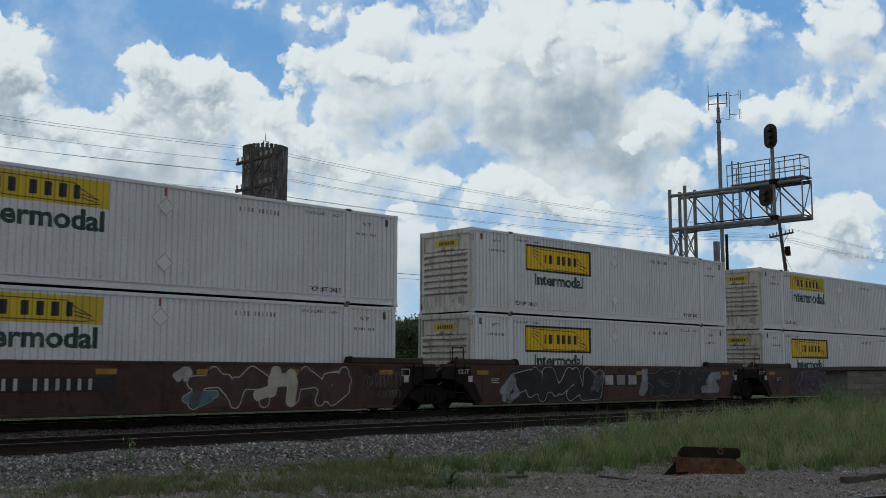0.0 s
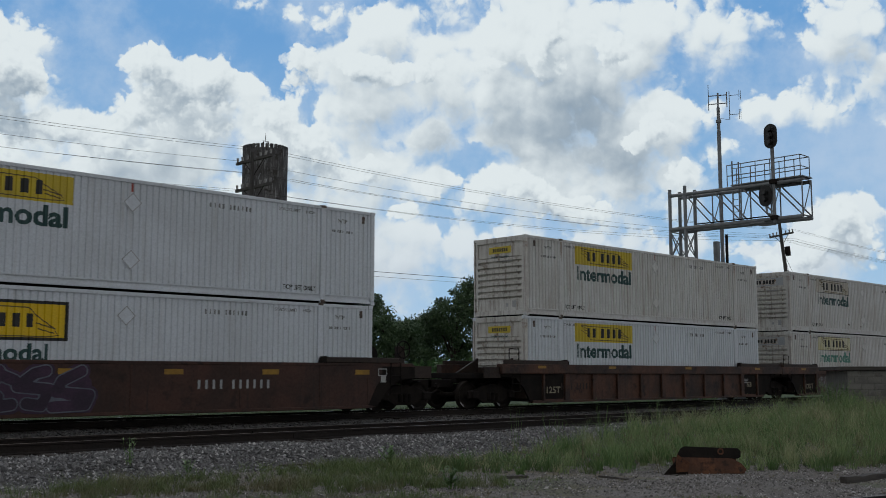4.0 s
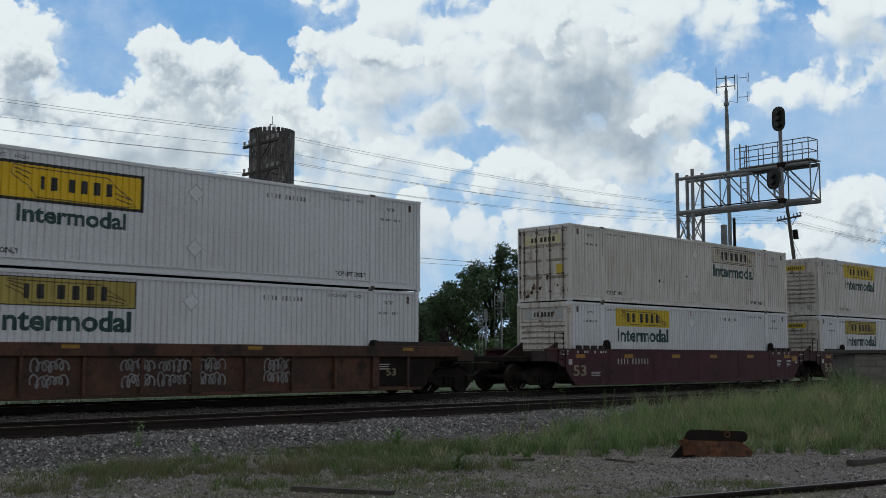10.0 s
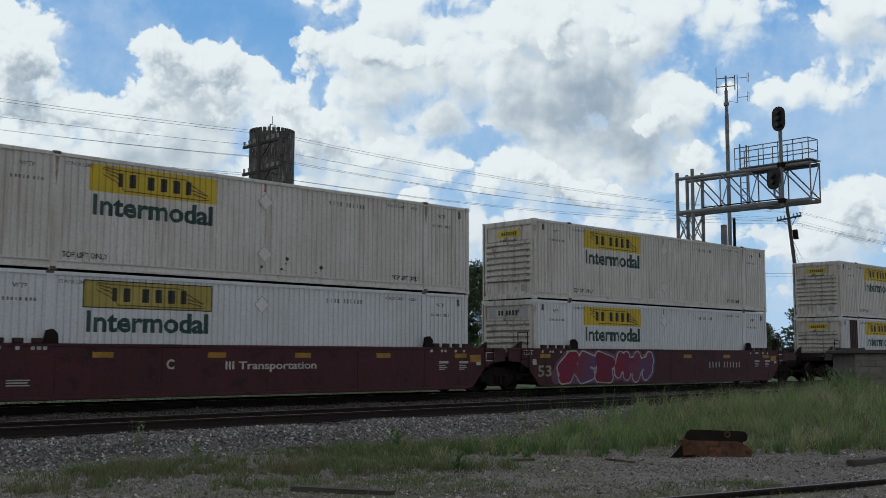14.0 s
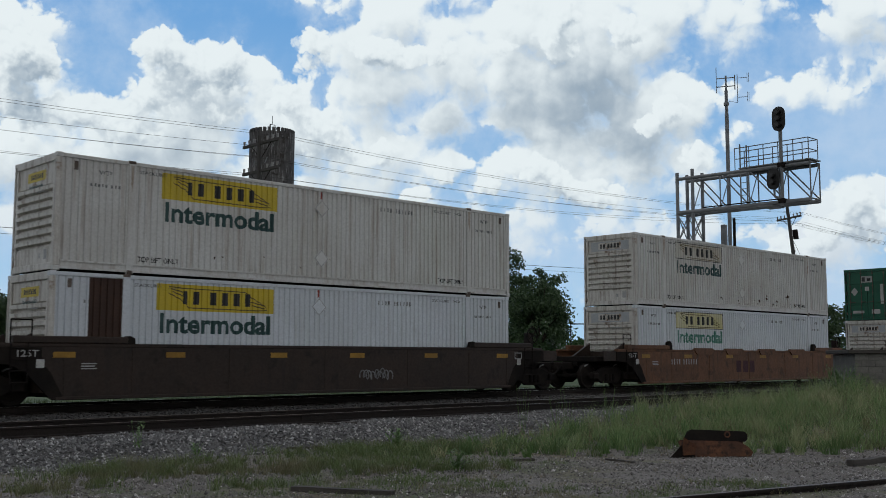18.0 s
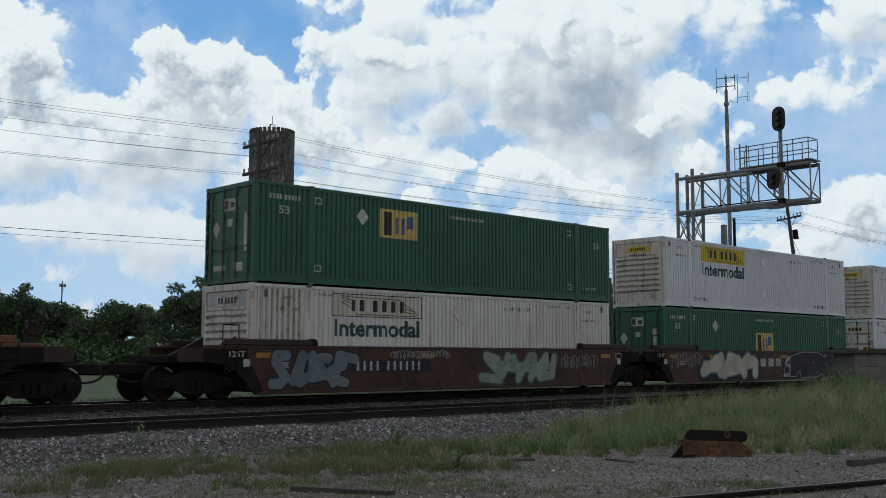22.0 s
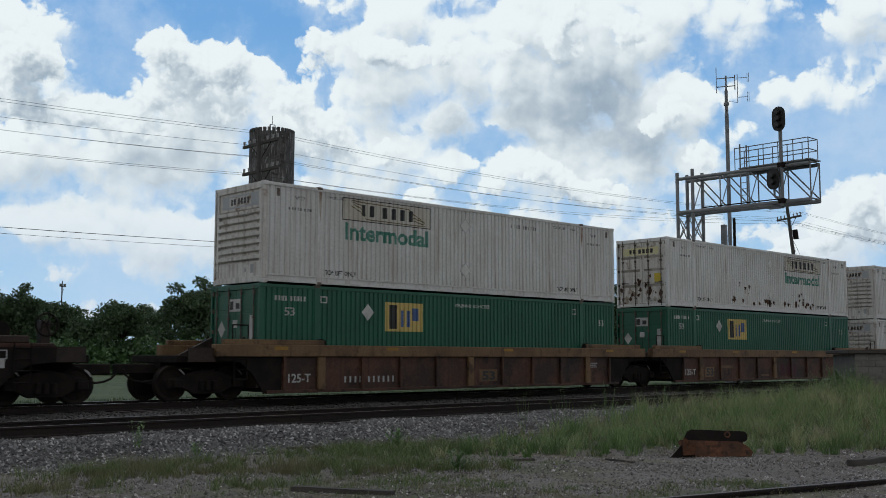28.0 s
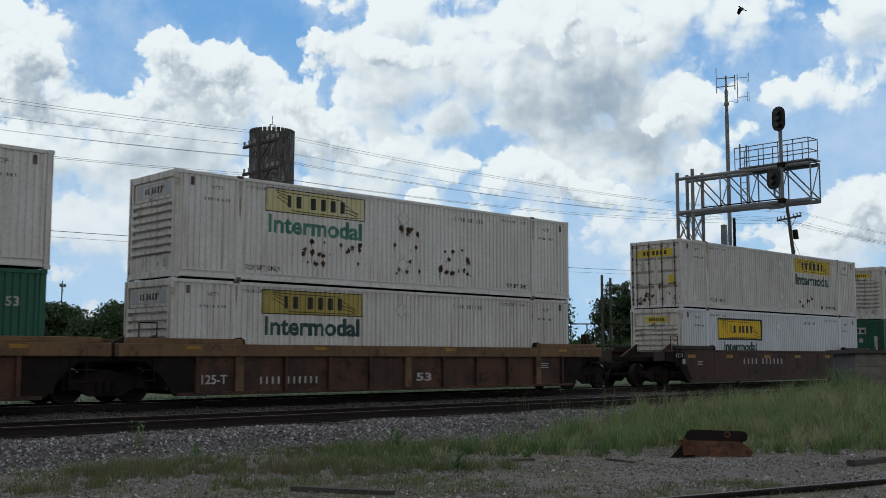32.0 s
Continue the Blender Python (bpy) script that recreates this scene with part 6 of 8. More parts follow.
# upper and lower container of each stack: style, doors towards the low end, end plaque, body
Y, F, O, P, W, B = "plain", "fresh", "faded", "pale", "mustard", "bleached"
LOADS = [((Y, 0, "yellow", "w"), (Y, 0, "yellow", "w")), ((F, 0, "yellow", "w"), (F, 0, "yellow", "w")), ((Y, 0, "yellow", "w"), (F, 0, "yellow", "w")),
         ((Y, 0, "yellow", "c"), (Y, 0, "yellow", "w")), ((O, 0, "grey", "c"), (P, 0, "grey", "c")), ((F, 0, "yellow", "w"), (W, 0, "grey", "w")),
         ((O, 1, "grey", "c"), (Y, 0, "grey", "w")), ((Y, 0, "yellow", "c"), (W, 0, "yellow", "w")), ((Y, 0, "yellow", "c"), (Y, 0, "grey", "w")),
         ((Y, 0, "yellow", "c"), (Y, 0, "yellow", "w")), ((O, 0, "grey", "c"), (P, 0, "grey", "w")), ("green", (O, 0, "grey", "c")),
         ((Y, 0, "yellow", "w"), "green_low"), ((Y, 0, "yellow", "w"), (O, 1, "grey", "w")), ((B, 0, "grey", "c"), "green"), ((B, 1, "grey", "r"), "green"),
         ((P, 0, "grey", "r"), (W, 0, "grey", "c")), ((Y, 1, "yellow", "c"), (F, 0, "yellow", "w")), ((Y, 0, "yellow", "c"), "green"), ((Y, 0, "yellow", "w"), (Y, 0, "yellow", "w"))]
BODY = {"w": (M_WHITE, "white"), "c": (M_CREAM, "aged off-white"), "r": (M_RUSTY, "rust-spotted white")}
STYLE_WORDS = {Y: "a yellow plaque", F: "a black-bordered bright yellow plaque", O: "a faded outlined plaque", P: "a pale yellow plaque", W: "a weathered mustard plaque", B: "a bleached plaque and green word"}


def build_loads():
    made = {}
    for i, pair in enumerate(LOADS):
        for spec, z in zip(pair, (0.355 + CH + 0.012, 0.355)):
            if spec in made:
                c = copy_thing(made[spec], pose(0, 0, 0))
            elif spec == "green":
                c = made[spec] = green_container("dark green corrugated container with a gold logo panel")
            elif spec == "green_low":
                c = made[spec] = green_container("dark green corrugated container with a low gold logo panel", 7.27, 1.05, (-0.85, 0.85))
            else:
                st, flip, endst, b = spec
                c = made[spec] = white_container(st, bool(flip), endst, BODY[b][0], BODY[b][1] + " corrugated container with " + STYLE_WORDS[st])
            TRAIN.append((c, stack_mid(i) + (0.06 if z > 1 else 0.0), z))
            if i in RUSTY and z > 1:
                rust(c, i)
            if spec not in ("green", "green_low") and spec[3] in "cr" and "rust_stain" not in {q.name.split(".")[0] for q in c.children}:
                r = random.Random(i * 2 + (z > 1))
                for x in (-LIFT_X, LIFT_X):
                    w0, dz = r.uniform(0.03, 0.07), r.uniform(0.5, 1.5)
                    bm = bmesh.new()
                    plate(bm, [(x - w0, CH - 0.12), (x + w0 * 1.3, CH - 0.12), (x + w0 * 0.8, CH - 0.2 - dz * 0.4), (x + w0 * 0.2, CH - 0.2 - dz), (x - w0 * 0.6, CH - 0.2 - dz * 0.6)], -HY - 0.003, -HY - 0.001)
                    part("rust_stain", bm, M_STREAK, c, "rust run under the lifting point")
            if i == 11 and z < 1:
                for x in np.arange(-HX + 0.30, -LIFT_X - 0.2, 0.19):
                    part("rust_streak", draped(field([(x, x + 0.07, 0.30, CH - 0.14)]), 0.006), M_STREAK, c, "vertical rust streak")
            if i == 9 and z < 1:
                part("door_patch", sheet(-HX + 1.0, -LIFT_X - 0.10, 0.26, CH - 0.12, 0.010), M_PATCH, c, "dark brown painted panel")


M_PATCH = mat("dark_brown_panel", (0.055, 0.025, 0.016), None, 1.0, 20, 0.6, bump=0.05)


RUSTY = {15: (((-3.0, 4.4), (0.34, 0.52), 20, 0.07, 0.15), ((-2.8, -1.2), (0.8, 1.5), 5, 0.05, 0.10), ((1.0, 3.6), (0.6, 1.0), 5, 0.04, 0.08)),
         16: (((-4.2, -1.7), (0.6, 1.3), 20, 0.03, 0.10), ((-0.4, 0.7), (0.5, 2.0), 18, 0.03, 0.10), ((1.5, 3.0), (0.6, 1.5), 20, 0.03, 0.10)),
         10: (((0.5, 5.0), (0.32, 0.8), 12, 0.02, 0.08), ((-1.5, 5.5), (0.30, 0.36), 14, 0.02, 0.03)),
         7: (((-1.2, 4.2), (0.35, 0.75), 8, 0.02, 0.06),), 9: (((-4.0, 3.0), (0.3, 0.8), 5, 0.02, 0.05),), 17: (((2.0, 4.5), (0.35, 0.9), 9, 0.03, 0.10),),
         6: (((-3.0, 5.0), (0.4, 1.4), 6, 0.02, 0.05),), 4: (((-2.0, 5.0), (0.4, 0.9), 6, 0.02, 0.06),)}


def rust(c, i):
    """Blisters of rust, each with a run below it."""
    r = random.Random(i)
    for (xa, xb), (za, zb), n, sa, sb in RUSTY[i]:
        for _ in range(n):
            x, z, s = r.uniform(xa, xb), r.uniform(za, zb), r.uniform(sa, sb)
            bm = bmesh.new()
            k = 14
            bm.faces.new([bm.verts.new((x + math.cos(j / k * math.tau) * s * r.uniform(0.55, 1.2), 0, z + math.sin(j / k * math.tau) * s * r.uniform(0.5, 1.5))) for j in range(k)])
            part("rust_spot", draped(bm, 0.007), M_RUSTSPOT, c, "dark rust blister")
            run = min(r.uniform(1.5, 4.0) * s, z - 0.27)
            if run > 0.05 and s > 0.05:
                w, bm = s * 0.22, bmesh.new()
                bm.faces.new([bm.verts.new(q) for q in ((x - w, 0, z), (x - w * 0.5, 0, z - run), (x + w * 0.4, 0, z - run), (x + w, 0, z))])
                part("rust_run", draped(bm, 0.005), M_STREAK, c, "pale rust run")


build_cars()
build_loads()

# ---------------------------------------------------------------- structures behind the train


def water_tower():
    t = thing("water_tower", pose(93.3, 137.4, -0.45), "tall grey concrete water tower with a castellated rim", "water tower")
    seg = 48
    H = 37.7
    prof = [(2.95, 0.0), (2.85, 21.5), (3.05, 24.0), (3.55, 27.0), (3.58, 36.9)]
    bm = bmesh.new()
    ring = [[bm.verts.new((r * math.cos(k * math.tau / seg), r * math.sin(k * math.tau / seg), z)) for k in range(seg)] for r, z in prof]
    for a, b in zip(ring, ring[1:]):
        for k in range(seg):
            bm.faces.new((a[k], a[(k + 1) % seg], b[(k + 1) % seg], b[k]))
    bm.faces.new(ring[-1])
    part("shaft", bm, M_CONC, t)
    for k in range(30):
        a = k * math.tau / 30
        bm = boxes((-0.25, 0.25, -0.15, 0.15, 0, 0.62))
        m = Matrix.Translation((3.44 * math.cos(a), 3.44 * math.sin(a), 36.9)) @ Matrix.Rotation(a + math.pi / 2, 4, "Z")
        bmesh.ops.transform(bm, matrix=m, verts=bm.verts[:])
        part("merlon", bm, M_CONC, t)
    top = rods(*[((1.2 * math.cos(a), 1.2 * math.sin(a), 36.9), (0.45 * math.cos(a), 0.45 * math.sin(a), 38.6), 0.05) for a in (0.4, 1.97, 3.54, 5.11)],
               ((0, 0, 38.6), (0, 0, 40.0), 0.04), ((-0.5, 0, 38.6), (0.5, 0, 38.6), 0.05), seg=6)
    part("beacon_frame", top, M_DARKSTEEL, t)
    part("pipe", rods(((0.9, -2.93, 0), (0.9, -2.93, 21.3), 0.16)), M_GALV, t)
    part("gate_box", boxes((-0.4, 1.6, -3.5, -2.8, 20.6, 21.5), bevel=0.05), M_GALV, t)


def utility_pole(name, label, x, y, z0, height, lean, arms, turn, r=0.17, extra=()):
    """A timber pole with crossarms (height, half length) and insulators."""
    p = thing(name, pose(x, y, z0, 0, lean, turn), label, "utility pole", "utility poles")
    part("post", rods(((0, 0, -0.3), (0, 0, height), r * 1.15, r * 0.8), seg=10), M_POLE, p)
    for h, half in arms:
        part("crossarm", boxes((-half, half, -0.14, -0.02, h - 0.07, h + 0.07), bevel=0.01), M_POLE, p)
        part("brace", rods(((-half * 0.55, -0.1, h - 0.05), (0, -0.1, h - 0.75), 0.02), ((half * 0.55, -0.1, h - 0.05), (0, -0.1, h - 0.75), 0.02), seg=5), M_DARKSTEEL, p)
        for k in (-0.94, -0.68, -0.38, 0.36, 0.66, 0.94):
            part("insulator", rods(((k * half, -0.08, h + 0.07), (k * half, -0.08, h + 0.27), 0.045, 0.065)), M_PORCELAIN, p)
    for e in extra:
        e(p)
    return p


def pole_gear(p):
    part("transformer", rods(((0.22, -0.30, 8.9), (0.22, -0.30, 9.7), 0.18), seg=12), M_GALV, p)
    for k, (x, z) in enumerate(((-0.95, 11.55), (-0.65, 11.75), (0.45, 11.75), (0.8, 11.55), (-0.3, 10.85), (0.3, 10.9), (0.75, 10.8))):
        part("cutout", rods(((x, -0.12, z), (x - 0.13, -0.18, z + 0.30), 0.028), seg=6), M_PORCELAIN if k % 2 else M_GALV, p)
    part("jumper", rods(((-0.9, -0.2, 11.9), (-0.3, -0.2, 11.2), 0.012), ((0.4, -0.2, 11.8), (0.1, -0.2, 10.9), 0.012), ((0.8, -0.2, 11.6), (0.7, -0.2, 10.7), 0.012), ((-0.1, -0.2, 10.8), (0.2, -0.2, 9.7), 0.012), seg=5), M_WIRE, p)
    part("conduit", rods(((0.13, -0.12, 0), (0.13, -0.12, 8.5), 0.035), seg=6), M_GALV, p)


def can_gear(p):
    part("transformer", rods(((-0.25, -0.25, 10.6), (-0.25, -0.25, 11.3), 0.2), seg=12), M_DARKSTEEL, p)
    part("drop_wire", rods(((0.0, -0.2, 10.6), (-0.5, -0.3, 9.0), 0.012), ((0.1, -0.2, 11.0), (-0.2, -0.3, 8.6), 0.012), seg=5), M_WIRE, p)


def wire(name, p0, p1, sag, r=0.012, n=14):
    """A hanging cable."""
    bm = bmesh.new()
    p0, p1 = Vector(p0), Vector(p1)
    side = (p1 - p0).cross(Vector((0, 0, 1))).normalized() * r
    up = Vector((0, 0, r))
    last = None
    for k in range(n + 1):
        q = p0.lerp(p1, k / n) - Vector((0, 0, sag * 4 * (k / n) * (1 - k / n)))
        four = [bm.verts.new(q + d) for d in (side, up, -side, -up)]
        for i in range(4) if last else ():
            bm.faces.new((last[i], last[(i + 1) % 4], four[(i + 1) % 4], four[i]))
        last = four
    me = bpy.data.meshes.new(name)
    bm.to_mesh(me)
    bm.free()
    me.materials.append(M_WIRE)
    return tagged(new(name, me), "thin dark overhead power line", "power line", "power lines")


def signal_bridge():
    b = thing("signal_bridge", pose(0, 0, 0), "grey steel cantilever signal gantry over the tracks", "signal gantry")
    X0, X1, Y0, Y1 = 43.98, 44.86, 28.27, 29.15
    legs = [(X0, Y0), (X0, Y1), (X1, Y0), (X1, Y1)]
    tops = {(X0, Y0): 10.45, (X0, Y1): 10.35, (X1, Y0): 10.35, (X1, Y1): 10.35}
    for x, y in legs:
        part("leg", rods(((x, y, -0.45), (x, y, tops[x, y]), 0.085), seg=12), M_GALV, b)
        part("footing", boxes((x - 0.25, x + 0.25, y - 0.25, y + 0.25, -0.5, -0.3)), M_CONC, b)
    zs = [0.3 + 1.32 * k for k in range(7)]
    for (xa, ya), (xb, yb) in (((X0, Y0), (X0, Y1)), ((X0, Y0), (X1, Y0)), ((X1, Y1), (X0, Y1)), ((X1, Y1), (X1, Y0))):
        for k, (z0, z1) in enumerate(zip(zs, zs[1:])):
            part("brace", rods(((xa, ya, z0), (xb, yb, z1), 0.028), ((xb, yb, z0), (xa, ya, z1), 0.028), seg=6), M_GALV, b)
            part("strut", rods(((xa, ya, z1), (xb, yb, z1), 0.032), seg=6), M_GALV, b)
    YE, ZB, ZT = 22.12, 8.33, 10.0
    for x in (X0, X1):
        part("bottom_chord", rods(((x, Y1, ZB), (x, YE, ZB - 0.06), 0.10), seg=12), M_GALV, b)
        part("top_chord", rods(((x, Y1, ZT + 0.03), (x, YE, ZT - 0.06), 0.085), seg=12), M_GALV, b)
        ys = np.linspace(Y0, YE, 5)
        for k, (ya, yb) in enumerate(zip(ys, ys[1:])):
            part("web", rods(((x, ya, ZT), (x, yb, ZB), 0.036), seg=8), M_GALV, b)
            part("web", rods(((x, yb, ZB), (x, yb, ZT), 0.034), seg=8), M_GALV, b)
    for y in np.linspace(Y0, YE, 5):
        part("cross_strut", rods(((X0, y, ZB), (X1, y, ZB), 0.034), ((X0, y, ZT), (X1, y, ZT), 0.034), ((X0, y, ZB), (X1, y, ZT), 0.024), seg=6), M_GALV, b)
    for y0, y1 in ((25.6, 22.12),):
        part("walkway", boxes((X0 - 0.05, X1 + 0.05, YE - 0.05, 25.7, ZT + 0.10, ZT + 0.15)), M_GALV, b)
    ys = np.linspace(25.9, 22.17, 6)
    for x in (X0, X1):
        for y in ys:
            part("railing_post", rods(((x, y, ZT + 0.1), (x, y, ZT + 1.13), 0.024), seg=6), M_GALV, b)
        part("railing", rods(*[((x, 25.9, ZT + h), (x, 22.17, ZT + h), 0.024) for h in (0.60, 1.12)], seg=6), M_GALV, b)
    part("railing", rods(*[((X0, 22.17, ZT + h), (X1, 22.17, ZT + h), 0.024) for h in (0.60, 1.12)], seg=6), M_GALV, b)
    # ladder from the arm up to the walkway
    part("ladder", rods(((X0, 25.62, ZB), (X0, 25.62, 11.3), 0.04), ((X0, 25.28, ZB), (X0, 25.28, 11.2), 0.04), *[((X0, 25.62, z), (X0, 25.28, z), 0.015) for z in np.arange(ZB + 0.2, 11.2, 0.3)], seg=6), M_GALV, b)
    # the mast that carries both signal heads
    ym = 23.45
    part("signal_mast", rods(((X0 - 0.12, ym, ZB - 0.25), (X0 - 0.12, ym, 11.75), 0.085), seg=12), M_GALV, b)
    for z in (ZB, ZT):
        part("mast_clamp", boxes((X0 - 0.25, X0 + 0.12, ym - 0.16, ym + 0.16, z - 0.10, z + 0.10), bevel=0.02), M_DARKSTEEL, b)
    for z, y, h in ((12.12, ym - 0.02, 0.58), (9.36, 23.78, 0.50)):
        signal_head(b, X0 - 0.30, y, z, h)
    part("head_bracket", rods(((X0 - 0.2, 23.80, 8.95), (X0 - 0.2, 23.78, 8.55), 0.05), ((X0 - 0.2, 23.78, 8.55), (X0 - 0.12, ym, 8.42), 0.05), seg=8), M_GALV, b)
    part("conduit", rods(((X0 - 0.1, 27.6, ZB + 0.12), (X0 - 0.1, 23.4, ZB + 0.10), 0.03), seg=6), M_DARKSTEEL, b)
    part("lower_shelf", boxes((X0 - 0.3, X1, 23.9, 24.6, ZB - 0.20, ZB - 0.14)), M_GALV, b)


def signal_head(b, x, y, z, h):
    """Rounded black backboard with three hooded lenses, facing down the track."""
    bm = bmesh.new()
    w = 0.32
    pts = []
    for c, a0 in ((h - w, 0.0), (-(h - w), math.pi)):
        for k in range(9):
            a = a0 + k / 8 * math.pi
            pts.append((math.cos(a) * w, c + math.sin(a) * w))
    va = [bm.verts.new((x, y - p, z + q)) for p, q in pts]
    vb = [bm.verts.new((x + 0.05, y - p, z + q)) for p, q in pts]
    k = len(pts)
    bm.faces.new(va), bm.faces.new(vb[::-1])
    for i in range(k):
        bm.faces.new((va[i], va[(i + 1) % k], vb[(i + 1) % k], vb[i]))
    bmesh.ops.recalc_face_normals(bm, faces=bm.faces[:])
    hd = part("signal_head", bm, M_SIGNALBLACK, b, "black signal head with rounded backboard")
    n = 3 if h > 0.5 else 2
    for j in range(n):
        zz = z + (j - (n - 1) / 2) * 0.30
        part("hood", rods(((x - 0.22, y, zz), (x, y, zz), 0.115, 0.125), seg=14), M_SIGNALBLACK, hd)
        part("lens", rods(((x - 0.226, y, zz), (x - 0.221, y, zz), 0.09), seg=14), M_LENS, hd)
    part("case", boxes((x + 0.05, x + 0.22, y - 0.14, y + 0.14, z - h * 0.7, z + h * 0.7), bevel=0.03), M_SIGNALBLACK, hd)


def antenna_mast():
    t = thing("antenna_mast", pose(47.97, 28.65, -0.45), "slender grey radio mast with dipole antennas", "antenna mast")
    part("pole", rods(((0, 0, 0), (0, 0, 14.4), 0.10), ((0, 0, 14.4), (0, 0, 15.65), 0.085), seg=10), M_GALV, t)
    part("collar", rods(((0, 0, 14.85), (0, 0, 15.0), 0.14), seg=10), M_GALV, t)
    part("upper_tube", rods(((0, 0, 15.6), (0, 0, 16.45), 0.05), seg=8), M_GALV, t)
    u = Vector((0.70, -0.71, 0))          # across the line of sight

    def at(k, z):
        return u * k + Vector((0, 0, z))
    for z in (15.86, 16.31):
        part("boom", rods((at(-0.5, z - 0.03), at(0.48, z + 0.05), 0.026), seg=6), M_GALV, t)
    for k, z0, z1, r in ((-0.5, 15.5, 16.9, 0.02), (0.47, 15.7, 16.5, 0.03), (0.60, 15.0, 16.55, 0.022)):
        part("upright", rods((at(k, z0), at(k, z1), r), seg=6), M_GALV, t)
    for z in (15.32, 16.36):
        part("dipole_arm", rods((at(0.60, z - 0.04), at(1.12, z), 0.016), seg=6), M_GALV, t)
        for k in (1.12, 1.20):
            part("dipole", rods((at(k, z - 0.26), at(k, z + 0.26), 0.014), seg=6), M_GALV, t)
    part("stay", rods((at(0.1, 15.08), at(0.60, 15.0), 0.012), seg=5), M_GALV, t)


def block_wall():
    """A low wall of concrete blocks with a dark slab on top, its blocks laid one by one."""
    w = thing("wall_block", pose(0, 0, 0), "weathered grey concrete block wall with a dark coping slab", "wall", "", "structure")
    x0, y0, z0 = 32.35, 15.0, -0.1
    u = Vector((0.62, -0.78, 0)).normalized()   # it runs away to the right
    turn = math.degrees(math.atan2(u.y, u.x))
    core = part("core", boxes((0.006, 8.0, 0.012, 0.18, 0, 1.40)), M_MORTAR, w)
    core.matrix_basis = pose(x0, y0, z0, 0, 0, turn)
    rng = random.Random(5)
    blk = None
    for row in range(7):
        for k in range(20):
            x = k * 0.405 - (0.2 if row % 2 else 0.0)
            if x + 0.39 > 8.0:
                continue
            xa = max(x, 0.0)
            m = pose(x0, y0, z0, 0, 0, turn) @ pose(xa, rng.uniform(-0.004, 0.006), row * 0.2)
            if blk is None or x < 0:
                b = part("block", boxes((0.0, x + 0.395 - xa, 0.0, 0.19, 0.004, 0.194), bevel=0.006), M_BLOCK, w)
                b.matrix_basis = m
                if x >= 0:
                    blk = b
            else:
                twin(blk, w, m)
    side = part("side_wall", boxes((0.0, 0.19, 0.2, 3.0, 0, 1.39), bevel=0.01), M_BLOCK, w)
    side.matrix_basis = pose(x0, y0, z0, 0, 0, turn)
    cap = part("coping", boxes((-0.22, 8.1, -0.10, 3.1, 1.41, 1.53), bevel=0.015), M_OLDWOOD, w, "dark coping slab")
    cap.matrix_basis = pose(x0, y0, z0, 0, 0, turn)


water_tower()
# the pole line runs parallel to the tracks, 42 m off
utility_pole("utility_pole", "tall weathered timber utility pole with three crossarms", 27.6, 41.65, -0.45, 12.2, 0.3, ((11.85, 1.5), (10.5, 1.5), (9.2, 1.0)), 90, 0.11, (pole_gear,))
utility_pole("utility_pole", "leaning dark timber utility pole with one crossarm", 73.2, 37.4, -0.45, 13.5, 6.0, ((12.25, 1.0),), 90, 0.15, (can_gear,))
utility_pole("utility_pole", "slim timber utility pole with two short crossarms", 70.0, 48.5, -0.45, 9.8, 0, ((9.2, 0.7), (8.1, 0.6)), 60, 0.10)
utility_pole("utility_pole", "distant timber utility pole among trees", 50.9, 116.8, -0.45, 10.3, 0, ((9.7, 0.45),), 20, 0.08)
for dy, za, zb in ((-1.1, 11.72, 12.0), (-0.95, 11.64, 11.95), (1.1, 11.47, 11.85), (-1.1, 10.48, 11.3), (1.1, 10.93, 11.75), (-0.9, 9.63, 11.2), (1.1, 10.06, 11.65)):
    wire("power_line", (-18, 42.6 + dy, za + 0.35), (27.6, 41.65 + dy, za), 0.75, 0.007)
    wire("power_line", (27.6, 41.65 + dy, za), (71.2, 37.6 + dy, zb - 0.25), 0.65, 0.007)
    wire("power_line", (71.2, 37.6 + dy, zb - 0.25), (115, 33.5 + dy, zb - 0.6), 0.75, 0.007, 8)
for za in (6.5, 6.25):
    wire("communication_cable", (-18, 42.3, za + 0.1), (27.6, 41.6, za), 0.3, 0.012 if za > 6.4 else 0.007)
    wire("communication_cable", (27.6, 41.6, za), (72.1, 37.55, za + 0.9), 0.4, 0.012 if za > 6.4 else 0.007)
signal_bridge()
antenna_mast()
block_wall()

# ---------------------------------------------------------------- small structures behind the train


